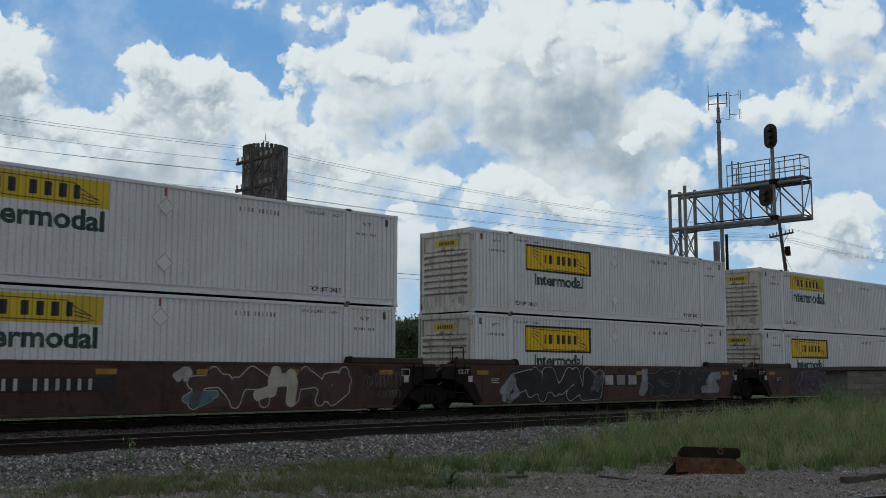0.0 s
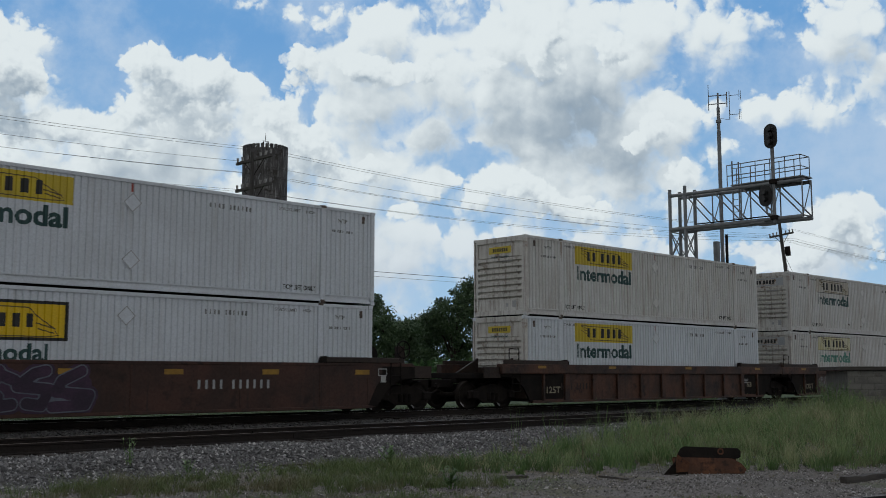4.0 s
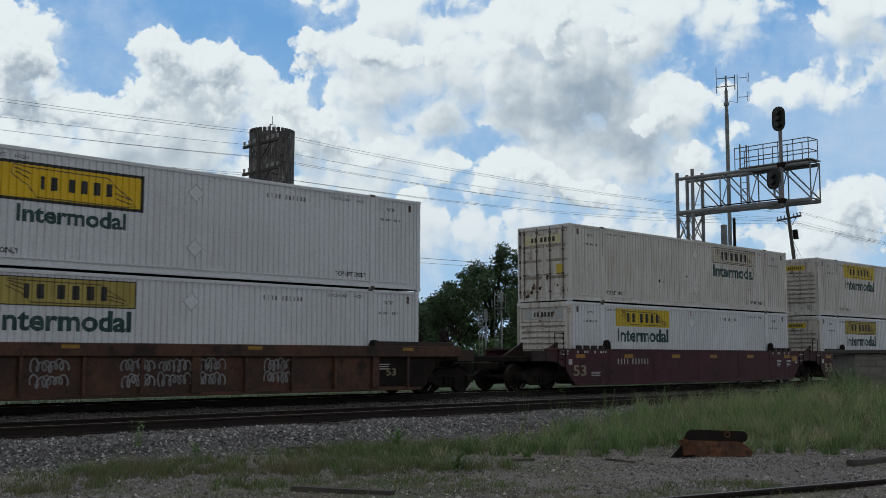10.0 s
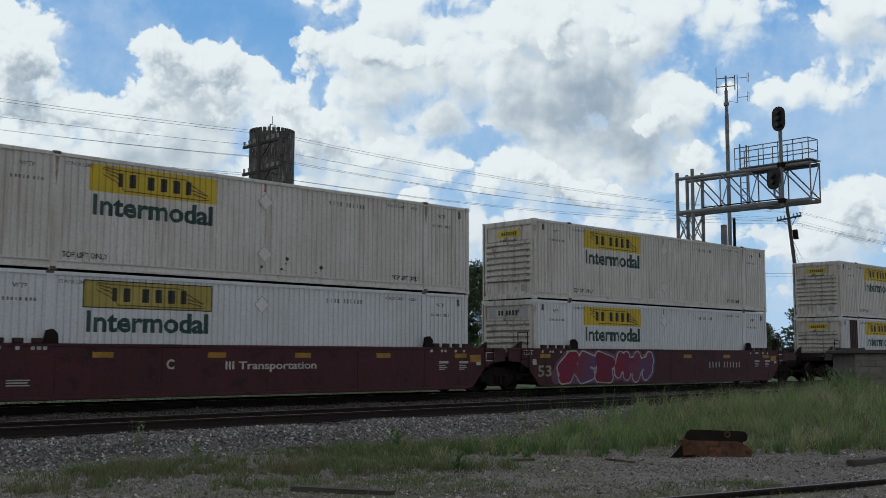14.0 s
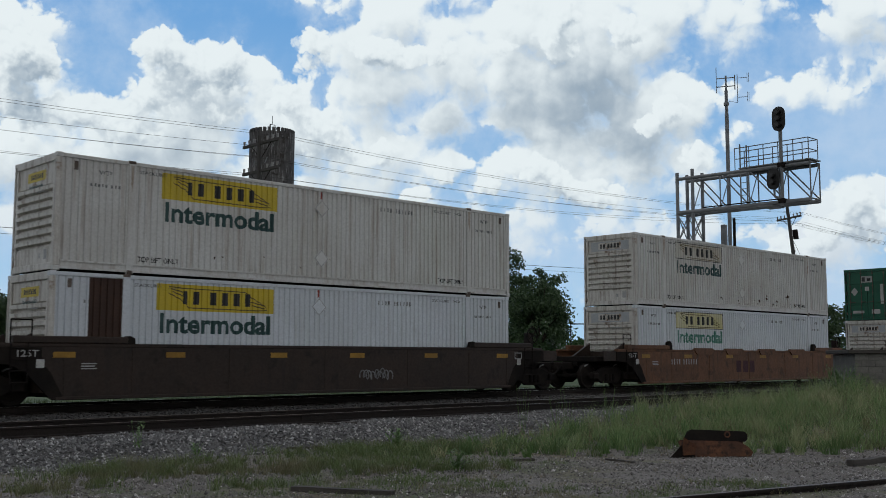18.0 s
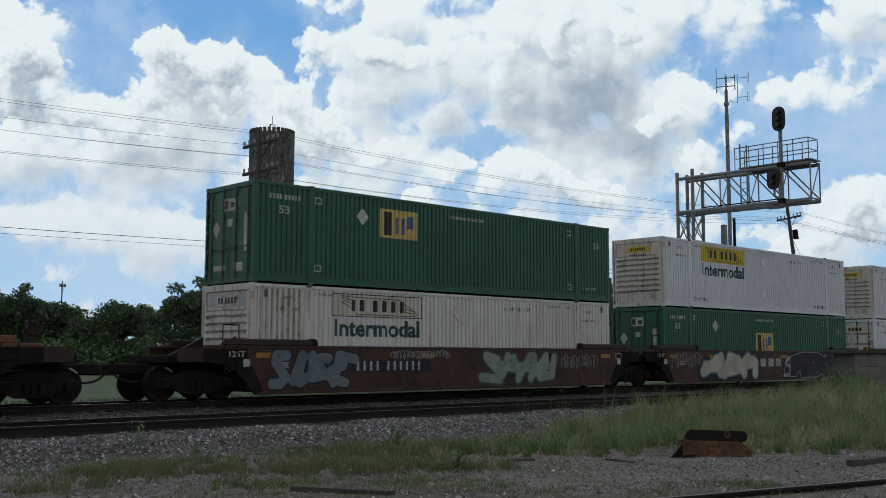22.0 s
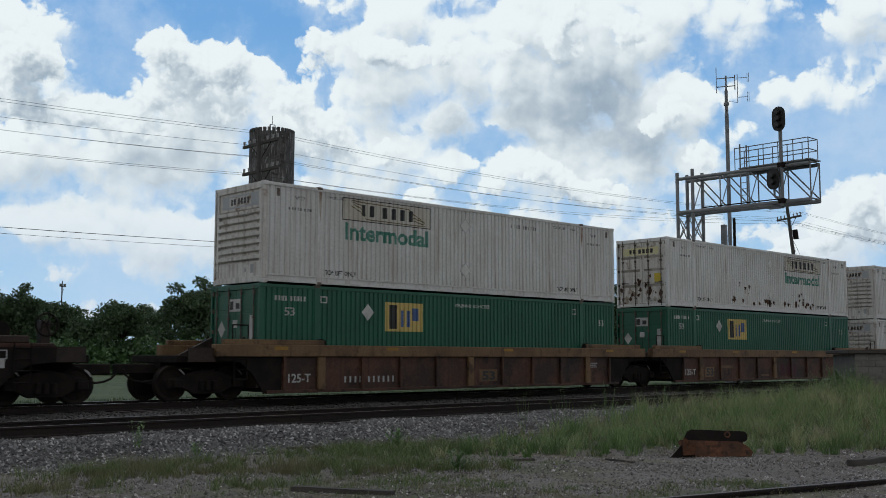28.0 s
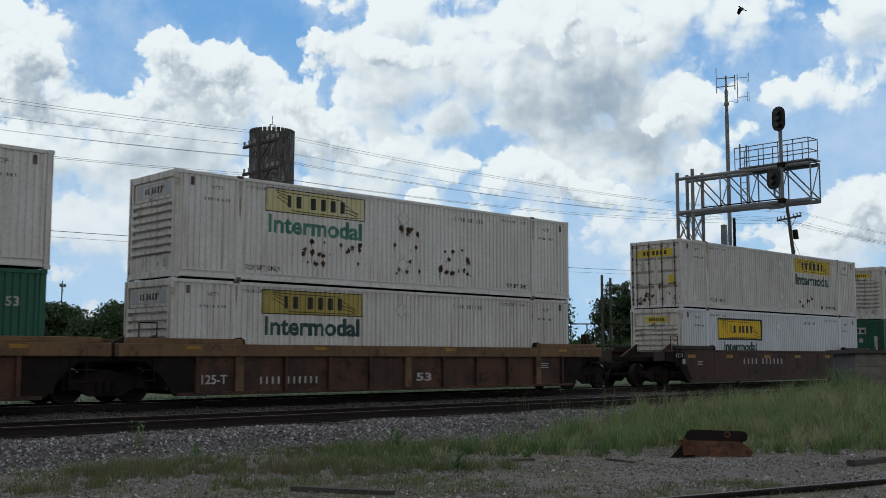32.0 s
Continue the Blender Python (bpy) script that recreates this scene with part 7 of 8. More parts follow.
def ladder_signal(x, y, h, label):
    """A low signal mast with its ladder and maintainer's cage, seen from behind."""
    t = thing("signal_mast", pose(x, y, -0.45, 0, 0, -45), label, "signal mast", "signal masts")
    part("post", rods(((0.35, 0, 0), (0.35, 0, h), 0.07), seg=8), M_GALV, t)
    for s in (-0.12, 0.12):
        part("ladder_rail", rods(((-0.05 + s, -0.1, 0), (-0.05 + s, -0.1, h + 0.1), 0.025), seg=6), M_GALV, t)
    for z in np.arange(0.4, h, 0.35):
        part("rung", rods(((-0.17, -0.1, z), (0.07, -0.1, z), 0.016), seg=5), M_GALV, t)
    part("platform", boxes((-0.2, 0.65, -0.4, 0.3, h - 1.35, h - 1.30)), M_GALV, t)
    for xx in (-0.2, 0.65):
        part("cage_post", rods(((xx, -0.4, h - 1.35), (xx, -0.4, h - 0.3), 0.022), seg=6), M_GALV, t)
    part("cage_rail", rods(((-0.2, -0.4, h - 0.3), (0.65, -0.4, h - 0.3), 0.022), ((-0.2, -0.4, h - 0.8), (0.65, -0.4, h - 0.8), 0.022), seg=6), M_GALV, t)
    part("head_case", boxes((0.20, 0.50, -0.05, 0.25, h - 0.9, h - 0.1), bevel=0.04), M_GALV, t)


ladder_signal(58.2, 55.0, 6.7, "grey signal mast with ladder and cage")
ladder_signal(57.4, 55.9, 5.3, "short grey signal mast with ladder")

t = thing("equipment_post", pose(48.38, 29.24, -0.45), "stout grey steel equipment post", "post")
part("post", boxes((-0.13, 0.13, -0.13, 0.13, 0, 8.6), bevel=0.02), M_GALV, t)
t = thing("steel_post", pose(49.64, 29.38, -0.45), "thin dark steel post", "post")
part("post", rods(((0, 0, 0), (0, 0, 9.1), 0.09, 0.08), seg=8), M_DARKSTEEL, t)
t = thing("relay_cabinet", pose(50.6, 29.9, -0.45, 0, 0, 5), "small grey trackside equipment cabinet", "equipment cabinet")
part("body", boxes((-0.6, 0.6, -0.5, 0.5, 0.15, 2.0), bevel=0.03), M_GALV, t)
part("base", boxes((-0.65, 0.65, -0.55, 0.55, -0.05, 0.15)), M_CONC, t)
part("lid", boxes((-0.66, 0.66, -0.56, 0.56, 2.0, 2.08), bevel=0.02), M_GALV, t)
part("door", boxes((-0.5, 0.5, -0.53, -0.50, 0.3, 1.9), bevel=0.01), M_GALV, t)

for x, y, h, n in ((71.88, 55.47, 8.7, 3), (74.03, 56.2, 8.6, 0)):
    p = thing("timber_post", pose(x, y, -0.45), "slim grey timber pole", "pole", "yard poles")
    part("post", rods(((0, 0, -0.2), (0, 0, h), 0.15, 0.11), seg=8), M_POLE, p)
    for k in range(n):
        part("bracket", rods(((0, 0, h - 2.0 - k * 1.0), (0.45, -0.3, h - 2.05 - k * 1.0), 0.04), seg=6), M_DARKSTEEL, p)

f = thing("pipe_fence", pose(70.24, 57.63, -0.45, 0, 0, -43.6), "thin steel pipe fence beside the poles", "fence")
for k in range(6):
    part("fence_post", rods(((k * 1.4, 0, 0), (k * 1.4, 0, 4.6 if k in (0, 5) else 4.5), 0.05), seg=6), M_DARKSTEEL, f)
for z in (2.6, 4.5):
    part("fence_rail", rods(((0, 0, z), (7.0, 0, z), 0.05), seg=6), M_DARKSTEEL, f)


def shed(x, y, w, d, h, rise, turn, label):
    b = thing("metal_building", pose(x, y, -0.45, 0, 0, turn), label, "building")
    part("wall", boxes((-w / 2, w / 2, -d / 2, d / 2, 0, h)), M_SHED, b)
    bm = bmesh.new()
    plate(bm, [(-w / 2 - 0.3, h), (w / 2 + 0.3, h), (w / 2 + 0.3, h + 0.15), (0, h + rise + 0.15), (-w / 2 - 0.3, h + 0.15)], -d / 2 - 0.2, d / 2 + 0.2)
    part("roof", bm, M_GALV, b, "low grey metal roof")
    for k in range(int(w / 1.2)):
        xx = -w / 2 + 0.6 + k * 1.2
        part("cladding_rib", boxes((xx - 0.05, xx + 0.05, -d / 2 - 0.05, -d / 2, 0, h)), M_SHED, b)


shed(112.8, 98.6, 7.0, 9, 9.0, 0.9, -44, "tall pale metal building beyond the yard")
shed(66.0, 41.0, 3.2, 2.4, 2.9, 0.35, -50, "small pale metal shed behind the tracks")

# ---------------------------------------------------------------- trees and bushes


def leaf_cloud(centres, radii, per, size, seed, flat=0.75):
    """Many small leaf blades gathered round the given centres."""
    r = np.random.default_rng(seed)
    c = np.repeat(np.asarray(centres, float), per, 0)
    q = np.repeat(np.asarray(radii, float), per, 0)
    n = len(c)
    d = r.normal(0, 1, (n, 3))
    d /= np.linalg.norm(d, axis=1)[:, None]
    p = c + d * (q * r.random(n) ** 0.45)[:, None] * np.array((1, 1, flat))
    a = r.normal(0, 1, (n, 3))
    a /= np.linalg.norm(a, axis=1)[:, None]
    b = np.cross(a, r.normal(0, 1, (n, 3)))
    b /= np.linalg.norm(b, axis=1)[:, None]
    s = (size * r.uniform(0.6, 1.4, n))[:, None]
    v = np.stack([p - a * s, p + b * s * 0.55, p + a * s, p - b * s * 0.55], 1).reshape(-1, 3)
    f = (np.arange(n)[:, None] * 4 + np.arange(4)[None]).tolist()
    return v.tolist(), f


def tree(seed, height, spread, label, leaf=0.155, per=105):
    r = random.Random(seed)
    t = thing("tree", pose(0, 0, 0), label, "tree", "trees beyond the tracks")
    bm = bmesh.new()
    fork = height * r.uniform(0.25, 0.35)
    rod(bm, (0, 0, -0.2), (0, 0, fork), height * 0.026, height * 0.020, seg=8)
    part("trunk", bm, M_BARK, t)
    centres, radii = [], []
    for k in range(r.randint(8, 10)):
        a = k * 2.4 + r.uniform(-0.4, 0.4)
        up = r.uniform(0.45, 0.92)
        out = spread * r.uniform(0.35, 0.9) * (1.2 - up * 0.75)
        tip = Vector((math.cos(a) * out, math.sin(a) * out, height * up))
        mid = Vector((tip.x * 0.45, tip.y * 0.45, fork + (tip.z - fork) * 0.55))
        part("limb", rods(((0, 0, fork - 0.2), mid, height * 0.013, height * 0.009), (mid, tip, height * 0.009, height * 0.003), seg=6), M_BARK, t)
        for j in range(r.randint(5, 7)):
            w = mid.lerp(tip, r.uniform(0.5, 1.05)) + Vector((r.gauss(0, 1), r.gauss(0, 1), r.gauss(0, 0.7))) * spread * 0.16
            w.z = min(w.z, height * 0.97)
            centres.append(w)
            radii.append(spread * r.uniform(0.13, 0.25))
    for k in range(46):                   # the body of the crown, down to the skirts
        a, up = r.uniform(0, math.tau), r.uniform(0.16, 0.80)
        q = spread * (0.25 + 0.70 * r.random() ** 0.5) * (1.0 - abs(up - 0.42) * 0.9)
        centres.append((math.cos(a) * q, math.sin(a) * q, height * up))
        radii.append(spread * r.uniform(0.22, 0.36))
    v, f = leaf_cloud(centres, radii, per, leaf, seed)
    mesh_ob("crown", v, f, M_LEAF, "stuff", "dense dark green leaves", "", t)
    return t


TREES = [(37, 108, 8.8), (42, 115, 9.5), (42, 108, 9.4), (47, 113, 9.0), (49, 112, 8.5), (45, 95, 6.6), (46, 92, 7.8), (59, 110, 8.4), (54, 94, 9.3),
         (55, 91, 9.8), (68, 107, 11.3), (65, 91, 9.2), (72, 97, 8.6), (69, 87, 10.1), (74, 89, 10.7)]
TREES += [(67, 77, 8.3), (77, 86, 8.6), (83, 88, 10.0), (79, 80, 10.9), (85, 81, 14.8), (87, 77, 11.7), (76, 66.5, 9.6), (92, 74, 4.2), (96, 72, 9.7), (94, 68, 10.3),
          (92, 59, 8.6), (89, 52, 6.6), (110, 63, 7.4), (105, 53, 8.4), (116, 52, 9.6)]


def plant_trees():
    kinds = {}
    for h, sp, sd in ((7.0, 3.2, 1), (8.5, 3.6, 2), (9.6, 3.9, 3), (11.0, 4.2, 4), (14.6, 4.4, 5)):
        kinds[h] = tree(sd, h, sp, "broad dark green tree with a loose crown" if h < 10 else "tall dark green tree with an open crown", per=105 if h < 12 else 130)
    used = set()
    r = random.Random(9)
    for x, y, h in TREES:
        k = min(kinds, key=lambda q: abs(q - h))
        m = pose(x, y, -0.45, 0, 0, r.uniform(0, 360))
        if k not in used:
            used.add(k)
            kinds[k].matrix_basis = m
            kinds[k].scale = (h / k,) * 3
        else:
            o = copy_thing(kinds[k], m)
            o.scale = (h / k,) * 3


plant_trees()


def bushes():
    """Scrub in front of the trees, as one thicket."""
    r = random.Random(12)
    c, q = [], []
    for k in range(330):
        s = r.random()
        # a strip from the far left to the right, 10 m before the trees
        x, y = 34 + 52 * s + r.uniform(-3, 3), 98 - 36 * s + r.uniform(-4, 4)
        h = r.uniform(0.6, 3.0)
        c.append((x, y, -0.45 + h * 0.5))
        q.append(h * 0.75)
        c.append((x + r.uniform(-1, 1), y + r.uniform(-1, 1), -0.45 + h * 0.9))
        q.append(h * 0.45)
    v, f = leaf_cloud(c, q, 70, 0.22, 13)
    mesh_ob("scrub", v, f, M_BUSH, "stuff", "green scrub and vines before the trees", "bushes")
    c, q = [], []
    for k in range(60):
        c.append((r.uniform(-40, 46), r.uniform(118, 150), r.uniform(2, 6)))
        q.append(r.uniform(2.5, 4))
    for k in range(90):
        c.append((r.uniform(90, 260), r.uniform(90, 170), r.uniform(1, 4)))
        q.append(r.uniform(2.5, 4))
    v, f = leaf_cloud(c, q, 90, 0.4, 14)
    mesh_ob("far_woods", v, f, M_LEAF, "stuff", "distant dark green woods", "trees")


bushes()

# ---------------------------------------------------------------- grass and weeds


def blades(x, y, h, width, lean, seed):
    """Bent grass blades, three triangles each."""
    r = np.random.default_rng(seed)
    n = len(x)
    z = ground_z(x, y) - 0.01
    a, b = r.uniform(0, 6.283, n), r.uniform(0, 6.283, n)
    w = width * r.uniform(0.6, 1.3, n)
    dx, dy = np.cos(a) * w, np.sin(a) * w
    k = lean * r.uniform(0.2, 1.0, n) * h
    lx, ly = np.cos(b) * k, np.sin(b) * k
    v = np.stack([np.stack([x - dx, y - dy, z], 1), np.stack([x + dx, y + dy, z], 1),
                  np.stack([x + lx * 0.35 + dx * 0.7, y + ly * 0.35 + dy * 0.7, z + h * 0.6], 1), np.stack([x + lx * 0.35 - dx * 0.7, y + ly * 0.35 - dy * 0.7, z + h * 0.6], 1),
                  np.stack([x + lx, y + ly, z + h], 1)], 1).reshape(-1, 3)
    i = np.arange(n)[:, None] * 5
    f = np.concatenate([i + np.array([[0, 1, 2]]), i + np.array([[0, 2, 3]]), i + np.array([[3, 2, 4]])], 0)
    return v.tolist(), f.tolist()


def grow(name, label, n, box_xy, dens, h_of, width, lean, material, seed):
    r = np.random.default_rng(seed)
    x, y = r.uniform(box_xy[0], box_xy[1], n), r.uniform(box_xy[2], box_xy[3], n)
    d = dens(x, y)
    keep = r.random(n) < d
    x, y, d = x[keep], y[keep], d[keep]
    h = h_of(x, y) * r.uniform(0.45, 1.15, len(x)) * (0.55 + 0.45 * np.clip(d, 0, 1))
    v, f = blades(x, y, h, width, lean, seed + 1)
    return mesh_ob(name, v, f, material, "stuff", label, "grass")


def lumps(x, y, s, p):
    return 0.5 + 0.25 * (np.sin(x * s + p) + np.sin(y * s * 1.3 + p * 2) + np.sin((x + y) * s * 0.7 + p * 3)) / 1.5


def bank(x, y):
    """Where the tall grass of the bank stands."""
    edge = y - (12.7 - 0.72 * (x - 11))
    return np.clip(edge / 1.3, 0, 1) * np.clip((14.1 + 2.4 * np.clip((x - 14) / 9, 0, 1) - y) / 0.9 + 0.15 * np.sin(x * 2.1), 0, 1) * np.clip((x - 10.5) / 3.0, 0, 1) * (0.45 + 0.75 * lumps(x, y, 1.1, 1.0))


PATCHES = ((7.7, 14.3, 1.2, 0.35), (7.6, 13.1, 1.4, 0.35), (6.4, 13.7, 0.8, 0.4), (9.6, 12.4, 1.3, 0.45), (10.0, 11.4, 0.9, 0.35), (12.0, 14.3, 1.9, 0.6),
           (12.3, 13.3, 1.8, 0.6), (7.5, 11.4, 0.5, 0.28), (11.2, 10.8, 0.7, 0.3), (5.3, 12.8, 0.6, 0.3), (10.6, 12.3, 1.0, 0.4))


def verge(x, y):
    d = np.zeros_like(x)
    for cx, cy, rx, ry in PATCHES:
        d += np.exp(-((x - cx) / rx) ** 2 - ((y - cy) / ry) ** 2)
    return np.clip(d, 0, 1) * (0.35 + 0.8 * lumps(x, y, 3.0, 0.4))


def bank_h(x, y):
    return 0.14 + 0.34 * np.clip((x - 11.5) / 10, 0, 1) + 0.16 * (lumps(x, y, 1.7, 2.0) - 0.3)


def clumps(name, label, n, box_xy, dens, h_of, per, radius, width, lean, material, seed):
    """Grass in clumps: the blades of each lean outwards from its middle."""
    r = np.random.default_rng(seed)
    x, y = r.uniform(box_xy[0], box_xy[1], n), r.uniform(box_xy[2], box_xy[3], n)
    d = dens(x, y)
    keep = r.random(n) < d
    x, y = x[keep], y[keep]
    size = r.uniform(0.45, 1.25, len(x)) ** 1.3
    h = np.repeat(h_of(x, y) * size, per) * r.uniform(0.5, 1.12, len(x) * per)
    rad = np.repeat(radius * size, per) * np.sqrt(r.random(len(x) * per))
    a = r.uniform(0, 6.283, len(x) * per)
    bx, by = np.repeat(x, per) + rad * np.cos(a), np.repeat(y, per) + rad * np.sin(a)
    v, f = blades(bx, by, h, width, lean, seed + 1)
    return mesh_ob(name, v, f, material, "stuff", label, "grass")


clumps("tall_grass", "tall pale green grass on the bank", 4300, (10.5, 36, 6.5, 16.8), lambda x, y: bank(x, y) * (0.25 + 0.9 * lumps(x, y, 2.6, 0.7)), lambda x, y: bank_h(x, y) * (0.7 + 0.75 * lumps(x, y, 1.9, 2.2)), 28, 0.11, 0.0058, 0.8, M_GRASS, 31)
clumps("low_grass", "dense low dark green grass on the bank", 3000, (10.5, 36, 6.5, 16.8), lambda x, y: bank(x, y), lambda x, y: 0.12 + 0.10 * lumps(x, y, 3.1, 1.0), 26, 0.13, 0.0075, 1.0, M_LOWGRASS, 43)
clumps("grass_tussocks", "dark green tussocks along the foot of the bank", 420, (9.5, 34, 6.0, 16.0), lambda x, y: np.clip(bank(x, y + 0.7) + bank(x - 0.6, y), 0, 1) * (lumps(x, y, 2.2, 4.0) > 0.5), lambda x, y: 0.30 + 0.12 * lumps(x, y, 2.9, 3.0), 60, 0.13, 0.0065, 0.85, M_WEED, 45)
clumps("dry_grass", "dry straw-coloured grass among the green", 1500, (10.5, 36, 6.5, 16.8), lambda x, y: bank(x, y) * 0.8, lambda x, y: bank_h(x, y) * 1.25, 9, 0.12, 0.0034, 0.9, M_STRAW, 33)
clumps("short_grass", "short patchy grass on the gravel yard", 5200, (3.5, 15.5, 9.3, 15.6), verge, lambda x, y: 0.13 + 0.12 * lumps(x, y, 2.2, 0), 24, 0.10, 0.0042, 1.1, M_TURF, 35)
clumps("yard_turf", "thin worn turf over the front of the yard", 3600, (3.0, 12.5, 5.5, 12.5), lambda x, y: np.clip(lumps(x, y, 1.5, 0.2) - 0.42, 0, 1) * 2.2 * np.clip((9.5 - 0.35 * x + 2.2 - np.abs(y - 10.0)) / 3, 0, 1), lambda x, y: 0.05 + 0.06 * lumps(x, y, 2.7, 1.0), 16, 0.10, 0.0036, 1.2, M_TURF, 47)
clumps("sparse_tufts", "sparse tufts of dry grass on the yard", 900, (3.5, 18, 6.0, 15.4), lambda x, y: 0.45 * lumps(x, y, 2.4, 1.3), lambda x, y: 0.10 + 0 * x, 12, 0.06, 0.003, 1.1, M_STRAW, 41)
grow("thin_grass", "thin dry wisps over the yard", 9000, (3.5, 20, 5.0, 15.5), lambda x, y: 0.22 * lumps(x, y, 2.4, 1.3) ** 2, lambda x, y: 0.09 + 0 * x, 0.004, 1.0, M_STRAW, 37)
grow("far_grass", "green grass beyond the train", 24000, (8, 60, 28.9, 36), lambda x, y: 0.9 + 0 * x, lambda x, y: 0.22 + 0 * x, 0.012, 0.5, M_FARGRASS, 39)


def weed(x, y, h, n, label, seed, spread=0.25, leafy=0.05):
    """A weed: stalks with narrow leaves."""
    r = random.Random(seed)
    t = thing("weed", pose(x, y, float(ground_z(x, y))), label, "weed", "weeds")
    for k in range(n):
        a, q = r.uniform(0, 6.28), r.uniform(0.2, 1.0) * spread
        tip = Vector((math.cos(a) * q, math.sin(a) * q, h * r.uniform(0.6, 1.0)))
        base = Vector((math.cos(a) * q * 0.25, math.sin(a) * q * 0.25, 0))
        bm = rods((base, tip, 0.006, 0.002), seg=4)
        for j in range(12):
            p = base.lerp(tip, 0.12 + 0.073 * j)
            b = r.uniform(0, 6.28)
            d = Vector((math.cos(b), math.sin(b), r.uniform(0.1, 0.7))) * leafy * r.uniform(1.2, 3.0)
            s = Vector((-math.sin(b), math.cos(b), 0)) * leafy * 0.28
            bm.faces.new([bm.verts.new(c) for c in (p, p + d * 0.5 + s, p + d, p + d * 0.5 - s)])
        part("stalk", bm, M_WEED, t)
    return t


weed(8.35, 16.0, 0.50, 5, "bright green weed on the ballast shoulder", 1, 0.13, 0.045)
weed(10.55, 10.75, 0.34, 12, "tuft of grassy weed on the gravel", 2, 0.18, 0.05)
weed(9.1, 15.4, 0.25, 6, "low weed at the ballast foot", 3, 0.2, 0.04)
weed(31.3, 15.0, 1.10, 60, "bushy green weed beside the block wall", 4, 0.60, 0.05)
weed(30.6, 15.0, 0.75, 34, "green weed beside the block wall", 5, 0.45, 0.045)
weed(32.0, 14.7, 0.85, 34, "green weed against the block wall", 6, 0.35, 0.045)
for k, (x, y) in enumerate(((17.8, 15.0), (18.6, 15.4), (19.9, 15.2), (21.6, 15.6), (22.9, 15.7), (16.4, 14.8))):
    weed(x, y, 0.85 + 0.1 * (k % 3), 5, "tall thin seeding weed by the track", 10 + k, 0.28, 0.022)
weed(4.6, 14.6, 0.35, 8, "green weed at the foot of the ballast", 21, 0.25, 0.06)
weed(12.4, 14.2, 0.42, 10, "leafy green weed in the verge", 22, 0.25, 0.06)

# ---------------------------------------------------------------- scrap and timber in the yard


def scrap():
    m = pose(14.65, 9.98, float(ground_z(15.2, 9.5)), 0, 0, -35.2)
    s = thing("scrap_metal", m, "rusty bent sheet-metal trough lying on the gravel", "scrap metal")
    bm = bmesh.new()
    plate(bm, [(0.18, 0.0), (1.42, 0.0), (1.47, 0.07), (1.40, 0.17), (1.25, 0.26), (0.34, 0.29), (0.20, 0.27), (0.24, 0.12)], -0.006, 0.006)
    bmesh.ops.rotate(bm, verts=bm.verts[:], cent=(0, 0, 0), matrix=Matrix.Rotation(radians(-24), 3, "X"))
    part("front_plate", bm, M_RUST, s, "orange rusted plate")
    bm = bmesh.new()
    o = [(0.30, 0.0), (1.38, 0.0), (1.42, 0.03), (1.43, 0.12), (1.38, 0.17), (1.10, 0.18), (0.45, 0.21), (0.38, 0.18), (0.33, 0.10)]
    plate(bm, o, -0.012, 0.012)
    bmesh.ops.rotate(bm, verts=bm.verts[:], cent=(0, 0, 0), matrix=Matrix.Rotation(radians(-14), 3, "X"))
    bmesh.ops.translate(bm, verts=bm.verts[:], vec=(0, 0.12, 0.235))
    part("top_plate", bevelled(bm, 0.006), M_DARKSTEEL, s, "dark plate with rounded corners")
    bm = bmesh.new()
    plate(bm, [(0.30, 0.0), (1.42, 0.0), (1.42, 0.26), (0.30, 0.26)], 0.30, 0.31)
    part("back_plate", bm, M_RUST, s)
    bm = bmesh.new()
    plate(bm, [(0.0, 0.0), (0.42, 0.0), (0.42, 0.08), (0.30, 0.10), (0.22, 0.22)], -0.05, -0.035)
    part("bent_flap", bm, M_DARKSTEEL, s, "dark bent flap")
    bm = bmesh.new()
    plate(bm, [(0.20, 0.04), (0.40, 0.05), (0.44, 0.20), (0.36, 0.24), (0.22, 0.33), (0.20, 0.20)], -0.10, -0.085)
    part("torn_edge", bm, M_RUST, s, "torn rusty edge")
    bm = bmesh.new()
    for k in range(10):
        a0, a1 = k / 10 * math.tau, (k + 1) / 10 * math.tau
        rod(bm, (1.02 + 0.045 * math.cos(a0), 0.02, 0.36 + 0.045 * math.sin(a0)), (1.02 + 0.045 * math.cos(a1), 0.02, 0.36 + 0.045 * math.sin(a1)), 0.012, seg=6)
    part("ring", bm, M_RUST, s, "rusty ring")
    part("floor_plate", boxes((0.28, 1.42, 0.0, 0.31, 0.004, 0.016)), M_RUST, s)


scrap()


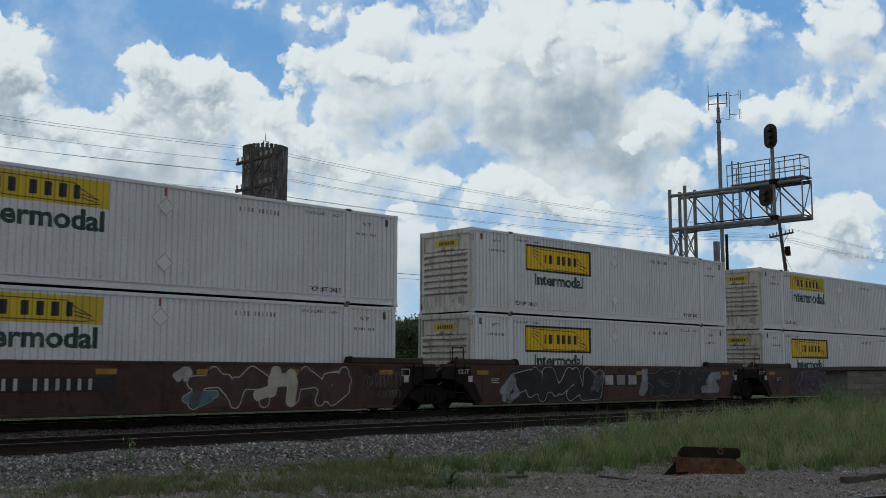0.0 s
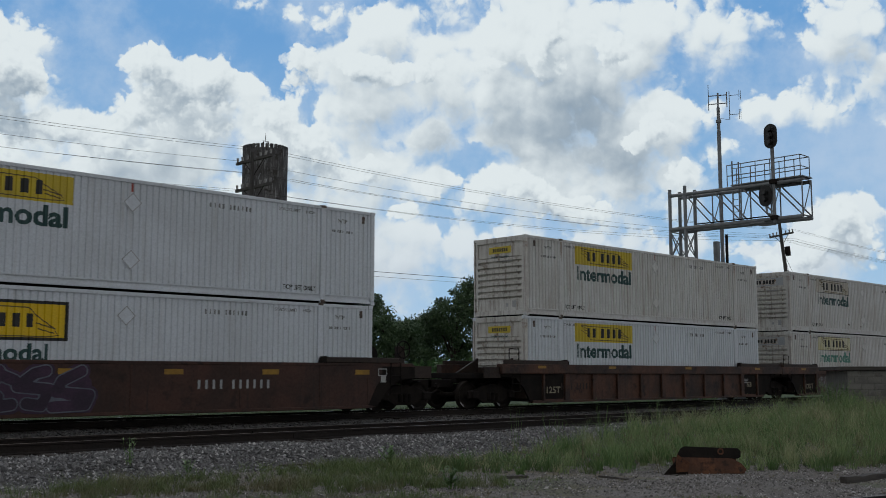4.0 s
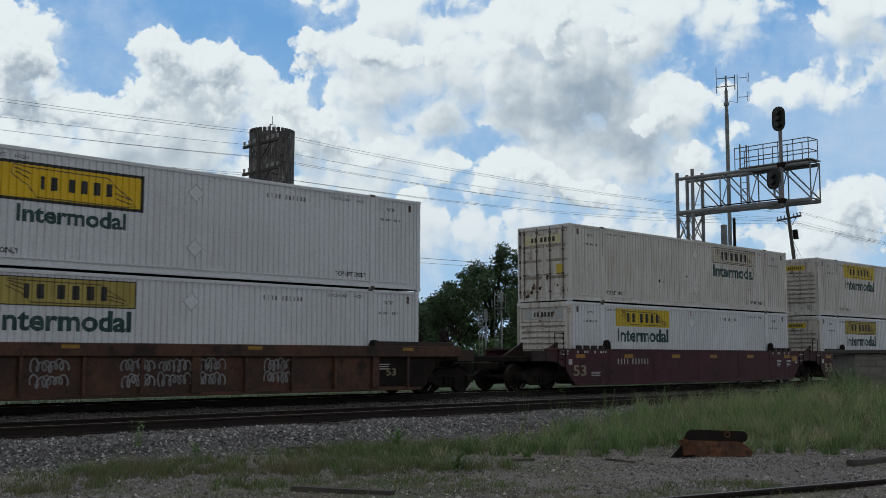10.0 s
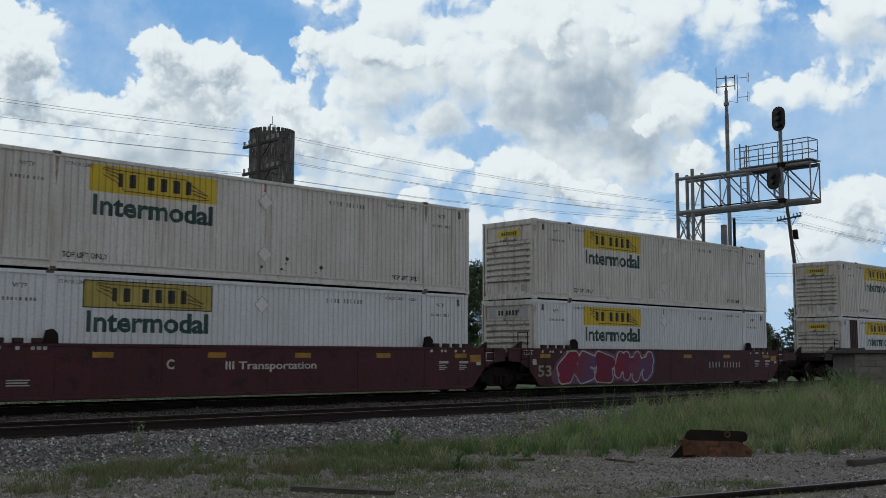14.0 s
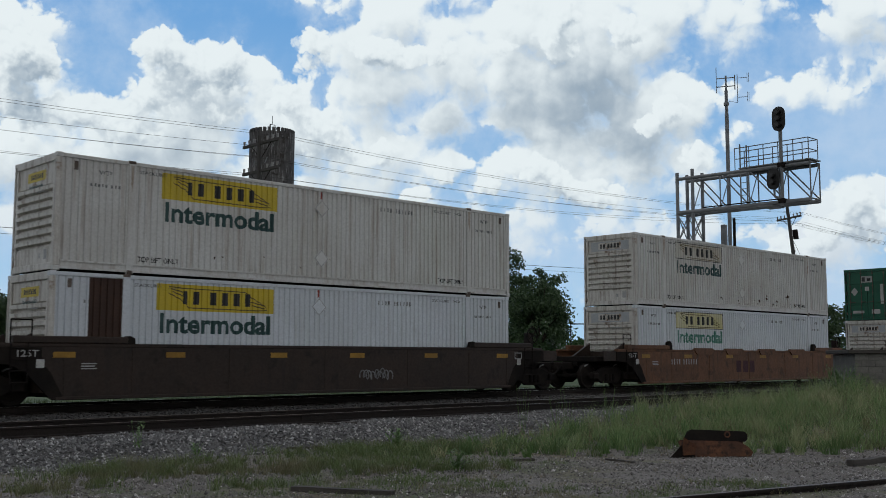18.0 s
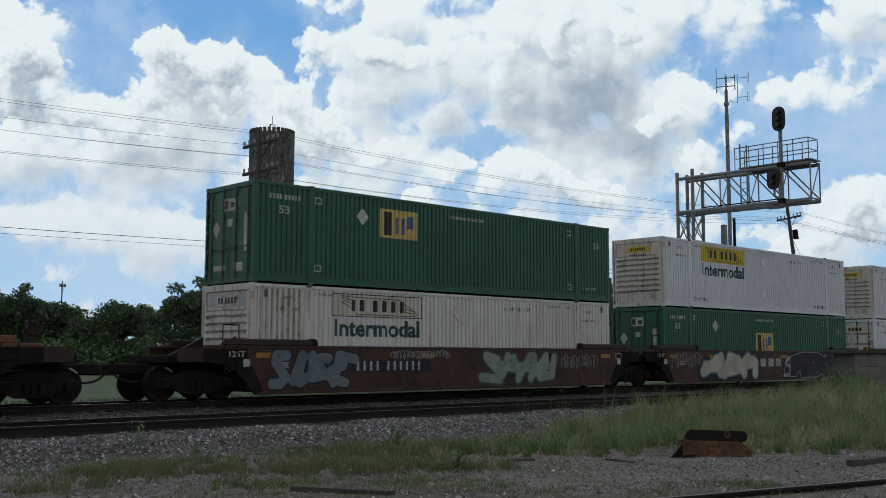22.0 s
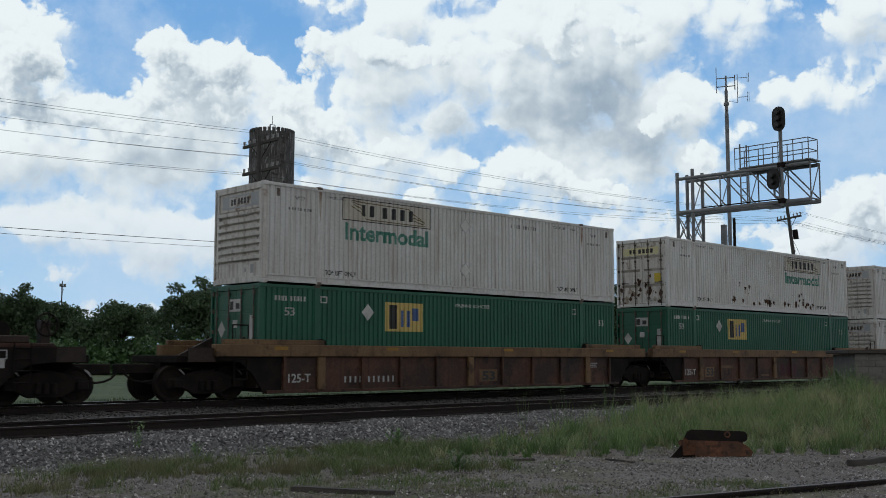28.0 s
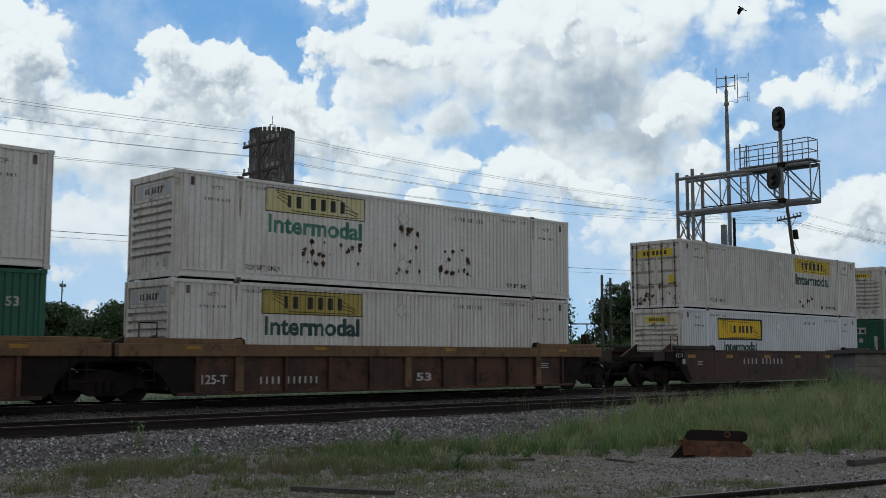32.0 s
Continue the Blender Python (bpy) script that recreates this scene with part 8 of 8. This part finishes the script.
def timber(x0, y0, x1, y1, w, h, label, name="plank", lift=0.0):
    d = math.hypot(x1 - x0, y1 - y0)
    z = float(ground_z((x0 + x1) / 2, (y0 + y1) / 2))
    t = thing(name, pose((x0 + x1) / 2, (y0 + y1) / 2, z + lift, 0, 0, math.degrees(math.atan2(y1 - y0, x1 - x0))), label, "timber", "loose timber")
    bm = bmesh.new()
    n = 6
    r = random.Random(int(x0 * 10))
    secs = []
    for k in range(n + 1):
        x = -d / 2 + d * k / n
        a, b = r.uniform(0.85, 1.1), r.uniform(0.85, 1.1)
        secs.append([bm.verts.new(c) for c in ((x, -w / 2 * a, -0.01), (x, w / 2 * a, -0.01), (x, w / 2 * a * 0.92, h * b), (x, -w / 2 * a * 0.92, h * b))])
    for p, q in zip(secs, secs[1:]):
        for i in range(4):
            bm.faces.new((p[i], q[i], q[(i + 1) % 4], p[(i + 1) % 4]))
    bm.faces.new(secs[0][::-1]), bm.faces.new(secs[-1])
    bmesh.ops.recalc_face_normals(bm, faces=bm.faces[:])
    part("board", bm, M_OLDWOOD, t)


timber(7.71, 10.75, 8.25, 9.50, 0.14, 0.06, "weathered dark plank half sunk in the gravel")
timber(13.72, 10.55, 13.60, 9.92, 0.06, 0.035, "short dark stick on the gravel", "stick")
timber(10.75, 15.2, 11.40, 15.1, 0.10, 0.06, "broken piece of dark timber at the ballast foot", "timber_piece")
timber(15.45, 7.30, 16.9, 7.20, 0.14, 0.09, "dark charred timber lying on the gravel", "timber_piece")
timber(12.3, 11.3, 12.6, 11.1, 0.09, 0.05, "small dark block of wood", "timber_piece")

# the old siding in the yard: rails nearly buried in gravel
sid = thing("siding_track", pose(10.52, 6.68, -0.40, 0, 0, -13.95), "old siding rails half buried in gravel", "railway track", "", "structure")
rail_piece("rail", -2.2, 14.0, 0.0, 0.035, sid, M_RAILTOP)
rail_piece("rail", -2.2, 14.0, -1.5, 0.035, sid, M_RAILTOP)

# ---------------------------------------------------------------- a bird


def bird():
    b = thing("bird", pose(75, 20, 6), "dark bird in flight with spread wings", "bird")
    bm = bmesh.new()
    bmesh.ops.create_uvsphere(bm, u_segments=12, v_segments=8, radius=0.07, matrix=Matrix.Diagonal((2.2, 1.0, 0.9, 1)))
    part("body", bm, M_BIRD, b)
    bm = bmesh.new()
    bmesh.ops.create_uvsphere(bm, u_segments=10, v_segments=6, radius=0.045, matrix=Matrix.Translation((0.17, 0, 0.02)))
    rod(bm, (0.20, 0, 0.02), (0.25, 0, 0.01), 0.014, 0.002, seg=6)
    part("head", bm, M_BIRD, b)
    bm = bmesh.new()
    bm.faces.new([bm.verts.new(c) for c in ((-0.12, -0.03, 0), (-0.32, -0.07, 0), (-0.34, 0.0, 0), (-0.32, 0.07, 0), (-0.12, 0.03, 0))])
    bmesh.ops.solidify(bm, geom=bm.faces[:], thickness=0.01)
    part("tail", bm, M_BIRD, b)
    wings = []
    for s in (1, -1):
        bm = bmesh.new()
        plate(bm, [(0.10, 0.0), (0.13, 0.18), (0.06, 0.38), (-0.10, 0.46), (-0.12, 0.30), (-0.10, 0.12), (-0.09, 0.0)], -0.006, 0.006)
        for v in bm.verts:
            v.co = Vector((v.co.x, v.co.z * s, v.co.y))
        bmesh.ops.recalc_face_normals(bm, faces=bm.faces[:])
        wings.append((part("wing", bm, M_BIRD, b), s))
    return b, wings


BIRD, WINGS = bird()

# ---------------------------------------------------------------- what moves


def travelled(t):
    """Metres that the train has gone since 13 s; it gathers speed slowly."""
    s = t - 16.0
    return 10.273 * (s + 3) + 0.00986 * (s * s - 9) - 0.000102 * (s ** 3 + 27)


def motions():
    for ob, s, z in TRAIN:
        walk(ob, [(t, pose(s - travelled(t), TRACK_1, z)) for t in range(0, 33, 4)])
    # wheels roll while their car is near enough to be seen
    mids = {ob: s for ob, s, z in TRAIN}
    for ws, k, car, x in ROLLING:
        near = [j / 15 for j in range(0, 481) if -12 < mids[car] + x - travelled(j / 15) < 120]
        if len(near) < 2:
            continue
        rows = [(t, pose(k, 0, 0.475, 0, -math.degrees(travelled(t) / 0.475) % 360)) for t in near]
        if near[0] > 0:
            rows.insert(0, (0.0, rows[0][1]))
        if near[-1] < 32:
            rows.append((32.0, rows[-1][1]))
        walk(ws, rows)
    # the bird crosses the sky at the end
    way = ((0.0, 92, 2, 4.0), (29.6, 63.0, 22.5, 6.5), (30.2, 60.2, 24.6, 11.2), (30.5, 58.3, 26.0, 13.1), (30.7, 57.8, 26.4, 14.0), (30.9, 56.8, 27.3, 14.7), (31.0, 56.35, 27.6, 15.2),
           (31.2, 55.4, 28.35, 16.2), (31.4, 54.5, 29.1, 17.05), (31.6, 53.55, 29.85, 18.2), (31.8, 52.9, 30.3, 19.5), (32.0, 52.65, 30.3, 21.2))
    walk(BIRD, [(t, pose(x, y, z, 0, -28, 142)) for t, x, y, z in way])
    for w, s in WINGS:
        beat = [(0.0, 10)] + [(30.0 + 0.1 * k, 48 if k % 2 else -38) for k in range(21)]
        walk(w, [(t, pose(0, 0, 0, s * a)) for t, a in beat])
    # clouds drift slowly
    walk(SKY, [(0.0, pose(*EYE, 0, 0, 0.29)), (32.0, pose(*EYE, 0, 0, -0.42))])


motions()
